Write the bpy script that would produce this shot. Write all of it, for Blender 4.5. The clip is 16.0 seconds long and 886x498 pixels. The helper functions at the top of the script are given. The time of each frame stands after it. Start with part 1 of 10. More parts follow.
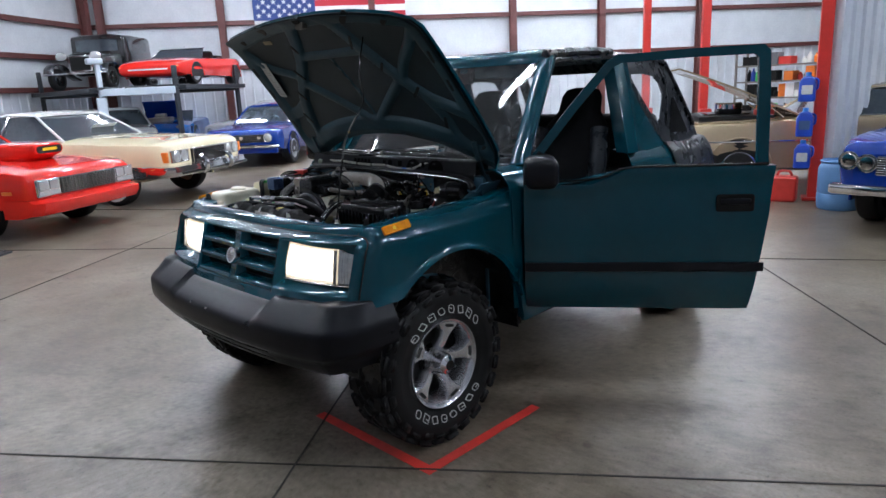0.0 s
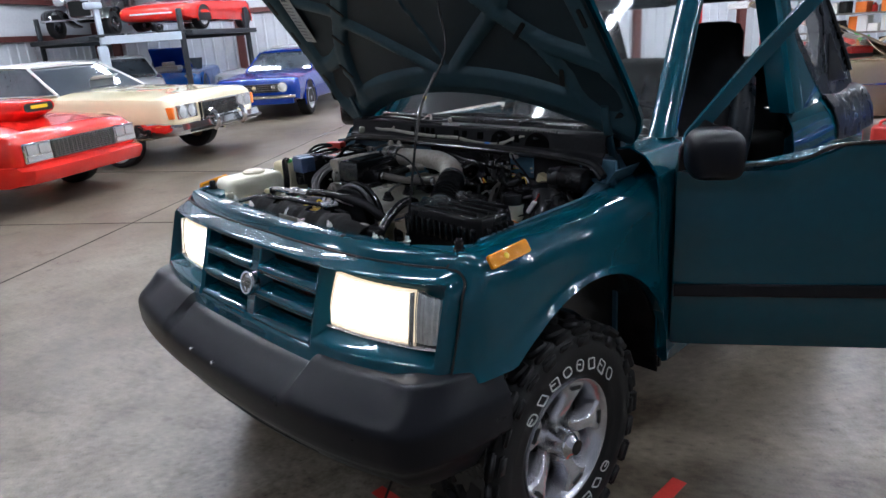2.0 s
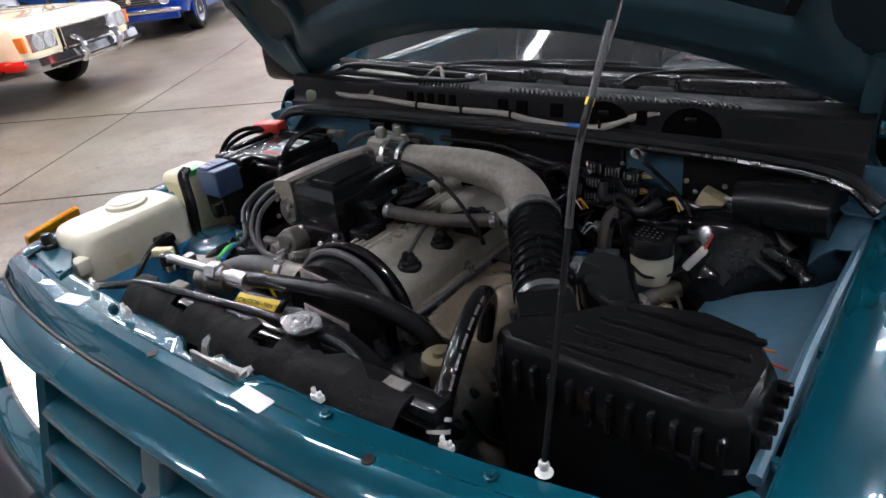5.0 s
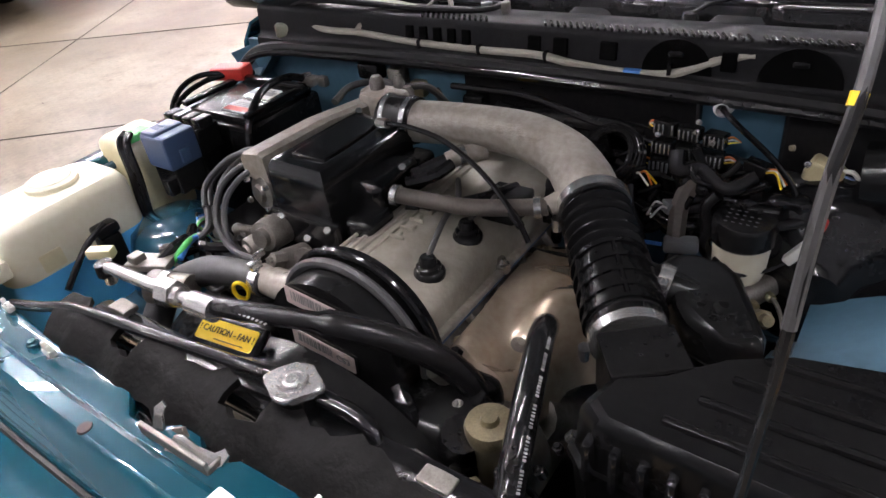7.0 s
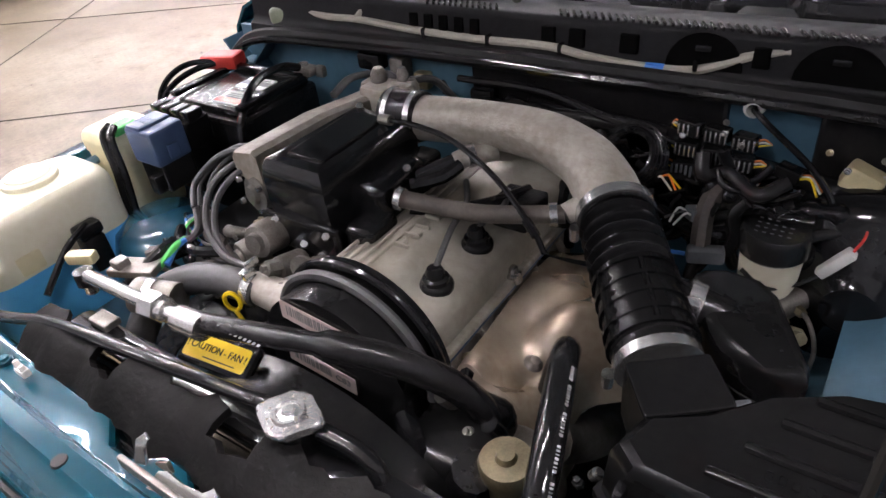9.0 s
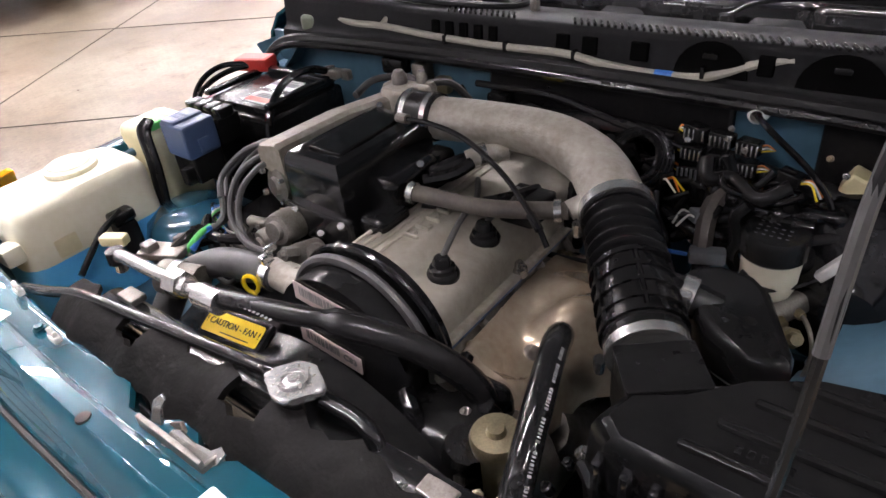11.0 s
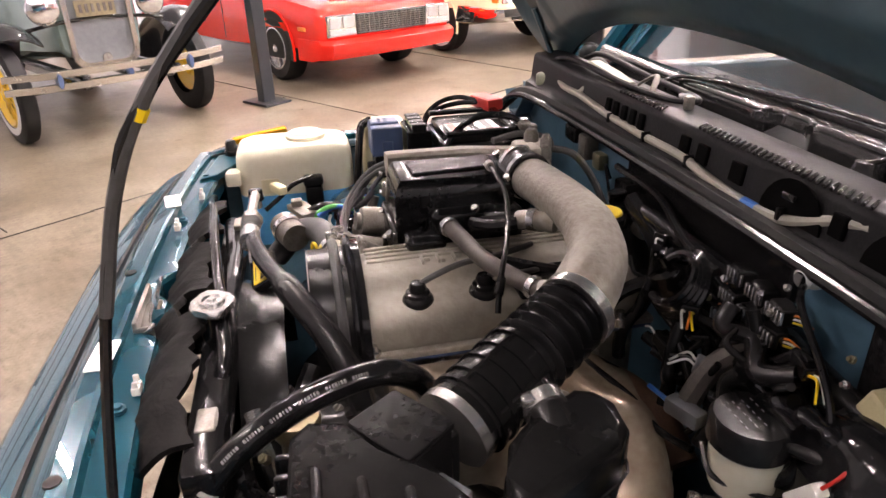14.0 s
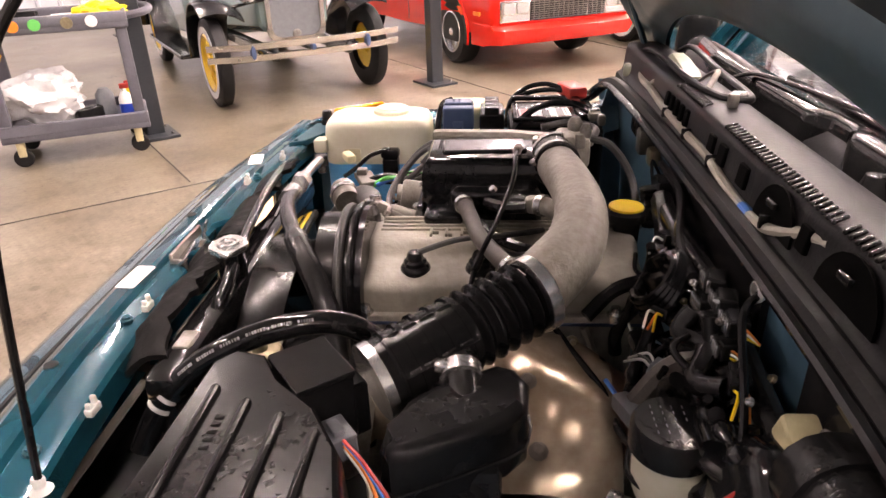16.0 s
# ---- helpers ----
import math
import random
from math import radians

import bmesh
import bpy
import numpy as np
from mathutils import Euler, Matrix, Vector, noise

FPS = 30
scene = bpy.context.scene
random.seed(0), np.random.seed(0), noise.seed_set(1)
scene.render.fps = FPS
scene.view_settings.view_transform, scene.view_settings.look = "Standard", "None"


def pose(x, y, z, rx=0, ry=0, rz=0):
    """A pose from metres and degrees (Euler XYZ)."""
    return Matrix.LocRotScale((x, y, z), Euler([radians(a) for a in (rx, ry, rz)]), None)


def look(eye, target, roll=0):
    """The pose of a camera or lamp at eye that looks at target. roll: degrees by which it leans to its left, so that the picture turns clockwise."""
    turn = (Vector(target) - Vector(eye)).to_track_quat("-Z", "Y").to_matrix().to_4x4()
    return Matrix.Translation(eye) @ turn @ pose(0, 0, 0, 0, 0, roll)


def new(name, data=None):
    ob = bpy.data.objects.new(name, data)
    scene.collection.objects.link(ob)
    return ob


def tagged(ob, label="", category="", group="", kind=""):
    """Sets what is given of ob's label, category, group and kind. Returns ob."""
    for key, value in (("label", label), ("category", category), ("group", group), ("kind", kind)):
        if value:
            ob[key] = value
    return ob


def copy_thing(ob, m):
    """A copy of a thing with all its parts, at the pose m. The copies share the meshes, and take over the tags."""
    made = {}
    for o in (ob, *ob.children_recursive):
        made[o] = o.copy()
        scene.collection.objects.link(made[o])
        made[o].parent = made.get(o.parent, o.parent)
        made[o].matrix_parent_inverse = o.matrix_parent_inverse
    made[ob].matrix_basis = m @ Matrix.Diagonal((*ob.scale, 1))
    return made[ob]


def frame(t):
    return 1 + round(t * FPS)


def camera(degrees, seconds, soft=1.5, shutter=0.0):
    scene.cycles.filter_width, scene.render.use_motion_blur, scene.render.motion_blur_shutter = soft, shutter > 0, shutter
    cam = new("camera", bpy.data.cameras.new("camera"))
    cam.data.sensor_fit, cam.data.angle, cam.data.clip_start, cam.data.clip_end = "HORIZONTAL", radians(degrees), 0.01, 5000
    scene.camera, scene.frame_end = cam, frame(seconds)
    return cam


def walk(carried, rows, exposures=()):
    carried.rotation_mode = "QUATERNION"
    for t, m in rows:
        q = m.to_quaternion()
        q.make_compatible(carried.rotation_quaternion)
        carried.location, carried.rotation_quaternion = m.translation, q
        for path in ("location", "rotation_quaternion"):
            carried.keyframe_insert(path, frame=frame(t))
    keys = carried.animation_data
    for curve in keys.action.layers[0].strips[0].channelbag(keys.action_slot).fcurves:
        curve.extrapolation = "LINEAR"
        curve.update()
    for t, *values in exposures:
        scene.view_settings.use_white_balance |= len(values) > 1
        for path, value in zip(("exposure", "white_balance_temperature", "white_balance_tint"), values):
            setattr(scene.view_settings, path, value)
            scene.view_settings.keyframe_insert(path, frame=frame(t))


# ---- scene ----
cam = camera(67.1, 16.0)
PATH = [
    (0, (2.652, -1.85, 1.497), (1.276, -0.477, 1.025), -2.8),
    (0.5, (2.407, -1.706, 1.495), (1.031, -0.347, 0.985), -3.1),
    (1, (2.185, -1.595, 1.483), (0.798, -0.262, 0.935), -3.2),
    (1.5, (1.952, -1.454, 1.496), (0.564, -0.14, 0.907), -3.6),
    (2, (1.743, -1.345, 1.5), (0.359, -0.044, 0.875), -3.9),
    (2.5, (1.524, -1.252, 1.52), (0.143, 0.037, 0.862), -4.3),
    (3, (1.348, -1.135, 1.524), (-0.03, 0.138, 0.83), -4.7),
    (3.5, (1.168, -0.988, 1.526), (-0.2, 0.274, 0.793), -5.2),
    (4, (1.02, -0.876, 1.51), (-0.317, 0.391, 0.73), -5.8),
    (4.2, (0.95, -0.836, 1.509), (-0.335, 0.467, 0.703), -6.3),
    (6.3, (0.538, -0.541, 1.475), (-0.536, 0.769, 0.412), -8.1),
    (6.5, (0.521, -0.528, 1.472), (-0.542, 0.772, 0.386), -8.0),
    (7, (0.492, -0.5, 1.469), (-0.547, 0.784, 0.341), -8.1),
    (7.5, (0.469, -0.478, 1.465), (-0.556, 0.8, 0.319), -7.8),
    (8, (0.453, -0.464, 1.462), (-0.568, 0.809, 0.305), -7.6),
    (8.5, (0.445, -0.456, 1.461), (-0.572, 0.812, 0.295), -7.6),
    (9, (0.438, -0.452, 1.46), (-0.575, 0.815, 0.291), -7.5),
    (9.2, (0.437, -0.449, 1.46), (-0.578, 0.813, 0.286), -7.6),
    (11.5, (0.543, -0.485, 1.453), (-0.638, 0.729, 0.39), -6.5),
    (12, (0.634, -0.49, 1.453), (-0.696, 0.631, 0.465), -4.3),
    (12.5, (0.723, -0.408, 1.449), (-0.757, 0.562, 0.516), -4.0),
    (13, (0.795, -0.289, 1.431), (-0.844, 0.436, 0.544), -2.9),
    (13.5, (0.817, -0.2, 1.423), (-0.917, 0.293, 0.557), -2.2),
    (14, (0.796, -0.108, 1.41), (-0.969, 0.259, 0.542), -1.7),
    (14.5, (0.77, -0.011, 1.399), (-1.016, 0.175, 0.517), -1.8),
    (15, (0.795, 0.056, 1.402), (-0.993, 0.09, 0.507), -1.5),
    (15.5, (0.83, 0.096, 1.405), (-0.957, 0.034, 0.51), -1.6),
    (16, (0.858, 0.112, 1.404), (-0.93, -0.024, 0.519), -1.8),
]
# exposure and white balance drift: the camera opens up over the engine bay
EXPO = [(0, 0.05, 5950, 13), (2.5, 0.28, 6000, 14), (4.2, 0.4, 6100, 15), (6.3, 1.1, 6800, 21), (9.2, 1.32, 6850, 23), (11.5, 1.4, 7050, 24), (13, 1.48, 7450, 27), (16, 1.55, 8300, 33)]
walk(cam, [(t, look(eye, target, roll)) for t, eye, target, roll in PATH], EXPO)

# ---- world: dim daylight-white fill inside a closed hall ----
world = bpy.data.worlds.new("world")
scene.world = world
world.use_nodes = True
world.node_tree.nodes["Background"].inputs[0].default_value = (0.75, 0.85, 1.0, 1)
world.node_tree.nodes["Background"].inputs[1].default_value = 0.004

# ---- materials ----
def mat(name, col, col2=None, scale=6.0, rough=0.5, rvar=0.1, metal=0.0, bump=0.0, bscale=60.0, coat=0.0, fine=0.35, flake=0.0,
        emit=None, estr=0.0, alpha=1.0, trans=0.0, spec=0.5):
    """A principled surface with two scales of colour variation, uneven gloss and fine relief."""
    m = bpy.data.materials.new(name)
    m.use_nodes = True
    nt = m.node_tree
    N, L = nt.nodes, nt.links
    b = N["Principled BSDF"]
    tc = N.new("ShaderNodeTexCoord")
    n1, n2 = N.new("ShaderNodeTexNoise"), N.new("ShaderNodeTexNoise")
    n1.inputs["Scale"].default_value, n1.inputs["Detail"].default_value, n1.inputs["Roughness"].default_value = scale, 5, 0.6
    n2.inputs["Scale"].default_value, n2.inputs["Detail"].default_value = scale * 11, 3
    L.new(tc.outputs["Object"], n1.inputs["Vector"])
    L.new(tc.outputs["Object"], n2.inputs["Vector"])
    mixf = N.new("ShaderNodeMix")
    mixf.data_type = "FLOAT"
    mixf.inputs[0].default_value = fine
    L.new(n1.outputs["Fac"], mixf.inputs[2])
    L.new(n2.outputs["Fac"], mixf.inputs[3])
    ramp = N.new("ShaderNodeMapRange")
    ramp.inputs[1].default_value, ramp.inputs[2].default_value = 0.35, 0.65
    L.new(mixf.outputs[0], ramp.inputs[0])
    mc = N.new("ShaderNodeMix")
    mc.data_type = "RGBA"
    c2 = col2 or tuple(c * 0.75 for c in col)
    mc.inputs[6].default_value, mc.inputs[7].default_value = (*col, 1), (*c2, 1)
    L.new(ramp.outputs[0], mc.inputs[0])
    L.new(mc.outputs[2], b.inputs["Base Color"])
    mr = N.new("ShaderNodeMapRange")
    mr.inputs[3].default_value, mr.inputs[4].default_value = max(0.02, rough - rvar), min(1, rough + rvar)
    L.new(n1.outputs["Fac"], mr.inputs[0])
    L.new(mr.outputs[0], b.inputs["Roughness"])
    b.inputs["Metallic"].default_value = metal
    b.inputs["Specular IOR Level"].default_value = spec
    b.inputs["Coat Weight"].default_value = coat
    b.inputs["Coat Roughness"].default_value = 0.015
    if bump:
        nb, bp = N.new("ShaderNodeTexNoise"), N.new("ShaderNodeBump")
        nb.inputs["Scale"].default_value, nb.inputs["Detail"].default_value = bscale, 4
        L.new(tc.outputs["Object"], nb.inputs["Vector"])
        bp.inputs["Strength"].default_value, bp.inputs["Distance"].default_value = bump, 0.004
        L.new(nb.outputs["Fac"], bp.inputs["Height"])
        L.new(bp.outputs[0], b.inputs["Normal"])
    if trans:
        b.inputs["Transmission Weight"].default_value = trans
        b.inputs["IOR"].default_value = 1.45
    if alpha < 1:
        b.inputs["Alpha"].default_value = alpha
    if emit:
        b.inputs["Emission Color"].default_value = (*emit, 1)
        b.inputs["Emission Strength"].default_value = estr
    return m


TEAL = mat("teal_paint", (0.0010, 0.056, 0.082), (0.0008, 0.047, 0.070), 3, 0.20, 0.03, 0.1, coat=0.8, spec=0.12)
BAY = mat("bay_paint", (0.070, 0.155, 0.215), (0.045, 0.11, 0.155), 5, 0.38, 0.1, 0.1, bump=0.05)
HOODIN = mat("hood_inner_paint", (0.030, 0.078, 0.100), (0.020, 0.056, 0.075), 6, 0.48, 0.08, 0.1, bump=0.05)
# the ribs' paint again, darker for the shaded pockets between them
HOODPAN = mat("hood_pocket_shaded_paint", (0.012, 0.026, 0.034), (0.008, 0.018, 0.024), 5, 0.55, 0.08)
PLASTIC = mat("charcoal_plastic", (0.0085, 0.009, 0.0125), (0.006, 0.0065, 0.009), 9, 0.30, 0.06, bump=0.12, bscale=400, spec=0.20)
BLACK = mat("black_plastic", (0.008, 0.008, 0.0085), (0.014, 0.014, 0.014), 9, 0.22, 0.08, bump=0.08, bscale=160, spec=0.26)
GLOSSBLK = mat("shiny_black_metal", (0.007, 0.007, 0.008), (0.012, 0.012, 0.012), 14, 0.12, 0.06, bump=0.12, bscale=40, spec=0.38)
RUBBER = mat("black_rubber", (0.009, 0.009, 0.010), (0.016, 0.015, 0.015), 12, 0.24, 0.08, bump=0.12, bscale=150, spec=0.32)
GREYHOSE = mat("grey_rubber", (0.060, 0.060, 0.062), (0.032, 0.031, 0.030), 15, 0.5, 0.1, bump=0.1, bscale=150)
TYRE = mat("tyre_rubber", (0.006, 0.006, 0.007), (0.013, 0.013, 0.013), 14, 0.55, 0.12, bump=0.1, bscale=180, spec=0.22)
CLOTH = mat("dark_cloth", (0.007, 0.007, 0.008), (0.012, 0.012, 0.013), 20, 0.85, 0.05, bump=0.2, bscale=500, spec=0.12)
VINYL = mat("black_vinyl", (0.010, 0.013, 0.018), (0.018, 0.022, 0.028), 12, 0.28, 0.10, bump=0.5, bscale=26, spec=0.4)
CASTALU = mat("cast_aluminium", (0.42, 0.39, 0.345), (0.25, 0.22, 0.18), 9, 0.46, 0.1, 0.15, bump=0.35, bscale=150, fine=0.4)
COVERALU = mat("valve_cover_aluminium", (0.36, 0.335, 0.285), (0.24, 0.215, 0.175), 7, 0.46, 0.08, 0.12, bump=0.18, bscale=160, fine=0.35)
HEAT = mat("heat_shield_steel", (0.62, 0.53, 0.42), (0.40, 0.30, 0.21), 8, 0.20, 0.05, 0.6, bump=0.08, bscale=14, fine=0.3)
RUST = mat("rusty_iron", (0.17, 0.085, 0.05), (0.09, 0.05, 0.035), 30, 0.7, 0.1, bump=0.3, bscale=120)
STEEL = mat("plated_steel", (0.62, 0.62, 0.61), (0.44, 0.43, 0.42), 30, 0.24, 0.08, 0.85, bump=0.05)
DULLSTEEL = mat("dull_steel", (0.28, 0.27, 0.25), (0.16, 0.14, 0.12), 40, 0.45, 0.1, 0.8, bump=0.15)
BRASSY = mat("yellow_zinc", (0.34, 0.29, 0.18), (0.2, 0.17, 0.11), 40, 0.4, 0.1, 0.8)
ALLOY = mat("machined_alloy", (0.62, 0.62, 0.65), (0.54, 0.54, 0.57), 5, 0.24, 0.08, 0.8)
CHROME = mat("chrome", (0.75, 0.76, 0.78), (0.68, 0.69, 0.7), 4, 0.08, 0.03, 1.0)
TANK = mat("milky_plastic", (0.80, 0.76, 0.62), (0.72, 0.67, 0.50), 9, 0.38, 0.1, bump=0.05)
TANKY = mat("yellowed_plastic", (0.76, 0.69, 0.46), (0.66, 0.58, 0.36), 9, 0.4, 0.1)
FLUID = mat("blue_fluid_in_plastic", (0.07, 0.42, 0.82), (0.09, 0.48, 0.86), 9, 0.35, 0.1)
BLUEPL = mat("slate_blue_plastic", (0.055, 0.095, 0.19), (0.045, 0.08, 0.16), 12, 0.4, 0.08)
REDPL = mat("red_plastic", (0.60, 0.04, 0.03), (0.5, 0.03, 0.02), 12, 0.4, 0.08)
YELLOW = mat("yellow_plastic", (0.90, 0.62, 0.012), (0.84, 0.55, 0.010), 12, 0.4, 0.08)
ORANGE = mat("orange_plastic", (0.85, 0.22, 0.02), (0.8, 0.18, 0.02), 12, 0.4, 0.08)
GREEN = mat("green_plastic", (0.08, 0.55, 0.12), (0.07, 0.5, 0.1), 12, 0.4, 0.08)
BLUEW = mat("blue_wire", (0.03, 0.2, 0.65), (0.03, 0.18, 0.6), 12, 0.4, 0.08)
WHITEPL = mat("white_plastic", (0.78, 0.77, 0.73), (0.68, 0.67, 0.62), 30, 0.4, 0.08)
CREAMPL = mat("cream_connector", (0.68, 0.60, 0.36), (0.6, 0.52, 0.3), 30, 0.45, 0.08)
GREYPL = mat("grey_connector", (0.15, 0.16, 0.17), (0.11, 0.12, 0.13), 30, 0.45, 0.08)
BEIGEHOSE = mat("beige_hose", (0.42, 0.40, 0.33), (0.34, 0.32, 0.26), 30, 0.45, 0.08)
BROWNHOSE = mat("dusty_hose", (0.10, 0.085, 0.07), (0.06, 0.05, 0.045), 20, 0.55, 0.08, bump=0.1, bscale=150)
STICKER = mat("white_sticker", (0.80, 0.80, 0.78), (0.72, 0.72, 0.70), 40, 0.35, 0.05)
PINKLABEL = mat("pale_pink_label", (0.72, 0.60, 0.57), (0.66, 0.55, 0.52), 40, 0.4, 0.05)
# print black that also stands in for shade in openings and recesses
INK = mat("ink_and_opening_black", (0.009, 0.009, 0.009), (0.013, 0.013, 0.013), 40, 0.5, 0.05, spec=0.25)
GREYINK = mat("grey_ink", (0.25, 0.24, 0.24), (0.2, 0.2, 0.2), 40, 0.5, 0.05)
REDINK = mat("red_ink", (0.62, 0.12, 0.09), (0.55, 0.1, 0.08), 40, 0.4, 0.05)
WHITEINK = mat("white_lettering", (0.62, 0.62, 0.60), (0.5, 0.5, 0.48), 40, 0.55, 0.05)
AMBER = mat("amber_lens", (0.80, 0.30, 0.004), (0.62, 0.20, 0.003), 30, 0.12, 0.04, coat=0.6, bump=0.3, bscale=120)
REDTAPE = mat("red_floor_tape", (0.75, 0.045, 0.03), (0.62, 0.035, 0.025), 18, 0.45, 0.1, bump=0.1)
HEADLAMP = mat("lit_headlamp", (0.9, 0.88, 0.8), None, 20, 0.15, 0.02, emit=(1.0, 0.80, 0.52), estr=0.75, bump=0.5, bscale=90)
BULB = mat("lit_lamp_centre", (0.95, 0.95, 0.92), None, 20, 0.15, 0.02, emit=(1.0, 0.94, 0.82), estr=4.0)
SATIN = mat("satin_black_plastic", (0.005, 0.005, 0.0055), (0.009, 0.009, 0.009), 9, 0.20, 0.05, bump=0.10, bscale=70, spec=0.14)
COWL = mat("matt_cowl_plastic", (0.012, 0.012, 0.013), (0.018, 0.018, 0.020), 9, 0.40, 0.08, bump=0.12, bscale=260, spec=0.09)
TEALBAY = mat("teal_paint_without_lacquer", (0.004, 0.064, 0.090), (0.003, 0.050, 0.072), 6, 0.3, 0.05, 0.1, bump=0.04, spec=0.25)
# near-black for the shade inside the cowl vents
GAP = mat("vent_opening_shade", (0.0035, 0.0035, 0.0035), None, 9, 0.8, 0.05, spec=0.03)
FOAM = mat("worn_foam", (0.005, 0.005, 0.005), (0.013, 0.012, 0.012), 25, 0.6, 0.15, bump=0.6, bscale=60, spec=0.06)
DOME = mat("glossy_tower_paint", (0.016, 0.085, 0.13), (0.012, 0.062, 0.098), 6, 0.22, 0.06, coat=0.8)
CLOUDY = mat("cloudy_plastic", (0.30, 0.33, 0.25), (0.20, 0.22, 0.16), 20, 0.35, 0.1)
LAMPGLASS = mat("clear_lens", (0.75, 0.77, 0.78), (0.55, 0.57, 0.58), 60, 0.08, 0.03, 0.6, coat=1.0, bump=0.5, bscale=90)
TAN = mat("tan_paint", (0.42, 0.33, 0.21), (0.38, 0.30, 0.19), 3, 0.25, 0.04, 0.4, coat=1.0)
REDCAR = mat("bright_red_paint", (0.74, 0.020, 0.012), (0.68, 0.018, 0.010), 2, 0.22, 0.04, coat=0.8, spec=0.2)
CREAMCAR = mat("cream_paint", (0.80, 0.70, 0.46), (0.76, 0.66, 0.43), 2, 0.25, 0.04, coat=0.9)
WHITECAR = mat("white_paint", (0.78, 0.78, 0.77), (0.74, 0.74, 0.73), 2, 0.25, 0.04, coat=0.8)
BLUECAR = mat("royal_blue_paint", (0.0025, 0.032, 0.25), (0.002, 0.026, 0.21), 2, 0.22, 0.04, 0.2, coat=0.7, spec=0.2)
SKYCAR = mat("medium_blue_paint", (0.010, 0.115, 0.46), (0.010, 0.10, 0.40), 2, 0.25, 0.04, 0.2, coat=0.7, spec=0.2)
SILVERCAR = mat("silver_paint", (0.66, 0.68, 0.72), (0.60, 0.62, 0.66), 2, 0.25, 0.04, 0.15, coat=0.8)
BLACKCAR = mat("black_paint", (0.008, 0.009, 0.010), (0.012, 0.013, 0.014), 2, 0.2, 0.04, coat=1.0)
GREENGREY = mat("grey_green_paint", (0.17, 0.25, 0.24), (0.15, 0.22, 0.21), 2, 0.25, 0.04, coat=1.0)
WHEELYEL = mat("yellow_wheel_paint", (0.80, 0.50, 0.03), (0.74, 0.45, 0.03), 4, 0.3, 0.05, coat=0.6)
NICKEL = mat("brushed_nickel", (0.66, 0.62, 0.55), (0.58, 0.54, 0.48), 10, 0.25, 0.06, 0.95)
DARKGLASS = mat("dark_window_glass", (0.035, 0.048, 0.06), (0.06, 0.075, 0.09), 3, 0.05, 0.02, coat=1.0)
LIFTGREY = mat("dark_lift_paint", (0.012, 0.016, 0.020), (0.020, 0.024, 0.030), 8, 0.4, 0.1)
LIFTBLUE = mat("pale_lift_paint", (0.55, 0.62, 0.70), (0.48, 0.55, 0.62), 8, 0.4, 0.1)
REDSTEEL = mat("red_steel_paint", (0.62, 0.035, 0.025), (0.52, 0.03, 0.02), 8, 0.35, 0.1)
MAROON = mat("primer_red_steel", (0.12, 0.035, 0.03), (0.09, 0.028, 0.025), 6, 0.55, 0.1)
CARTGREY = mat("grey_cart_plastic", (0.105, 0.105, 0.125), (0.08, 0.08, 0.095), 8, 0.5, 0.1, bump=0.1)
BAGPL = mat("clear_plastic_bag", (0.72, 0.72, 0.72), (0.55, 0.55, 0.56), 25, 0.22, 0.1, bump=0.6, bscale=40)
BLUEJUG = mat("blue_jug_plastic", (0.01, 0.055, 0.40), (0.01, 0.045, 0.33), 8, 0.35, 0.08)
BARREL = mat("blue_drum_plastic", (0.10, 0.22, 0.42), (0.08, 0.19, 0.37), 8, 0.45, 0.08)
FLAGRED = mat("flag_red_cloth", (0.50, 0.03, 0.05), (0.44, 0.03, 0.045), 10, 0.8, 0.05)
FLAGBLUE = mat("flag_blue_cloth", (0.03, 0.06, 0.22), (0.025, 0.05, 0.19), 10, 0.8, 0.05)
FLAGWHITE = mat("flag_white_cloth", (0.75, 0.75, 0.75), (0.7, 0.7, 0.7), 10, 0.8, 0.05)
INSUL = mat("white_insulation_facing", (0.66, 0.69, 0.72), (0.54, 0.57, 0.61), 1.6, 0.42, 0.12, bump=0.7, bscale=5)
CEILING = mat("low_bounce_ceiling_grey", (0.26, 0.27, 0.29), (0.20, 0.21, 0.23), 1.6, 0.6, 0.12, bump=0.3, bscale=5)
DARKSHEET = mat("unseen_wall_dark", (0.16, 0.17, 0.19), (0.12, 0.13, 0.145), 2.5, 0.5, 0.1, 0.0, bump=0.05, bscale=8)
LINER = mat("grey_liner_sheet", (0.66, 0.69, 0.73), (0.56, 0.59, 0.63), 2.5, 0.36, 0.1, 0.2, bump=0.05, bscale=8)
JOINT = mat("floor_joint", (0.035, 0.032, 0.03), (0.06, 0.055, 0.05), 8, 0.9, 0.05)
LEDTUBE = mat("lit_led_strip", (1, 1, 1), None, 3, 0.4, 0.0, emit=(0.93, 0.97, 1.0), estr=190.0)
# a little white diffuse put in for bright hazy reflections on the glass
HAZEGLASS = mat("hazed_windscreen_glass", (0.90, 0.93, 0.93), (0.82, 0.85, 0.85), 6, 0.03, 0.02, trans=0.985, spec=0.10)
CLEARVINYL = mat("clear_vinyl", (0.8, 0.82, 0.85), (0.7, 0.72, 0.75), 12, 0.12, 0.06, alpha=0.25, bump=0.3, bscale=10)


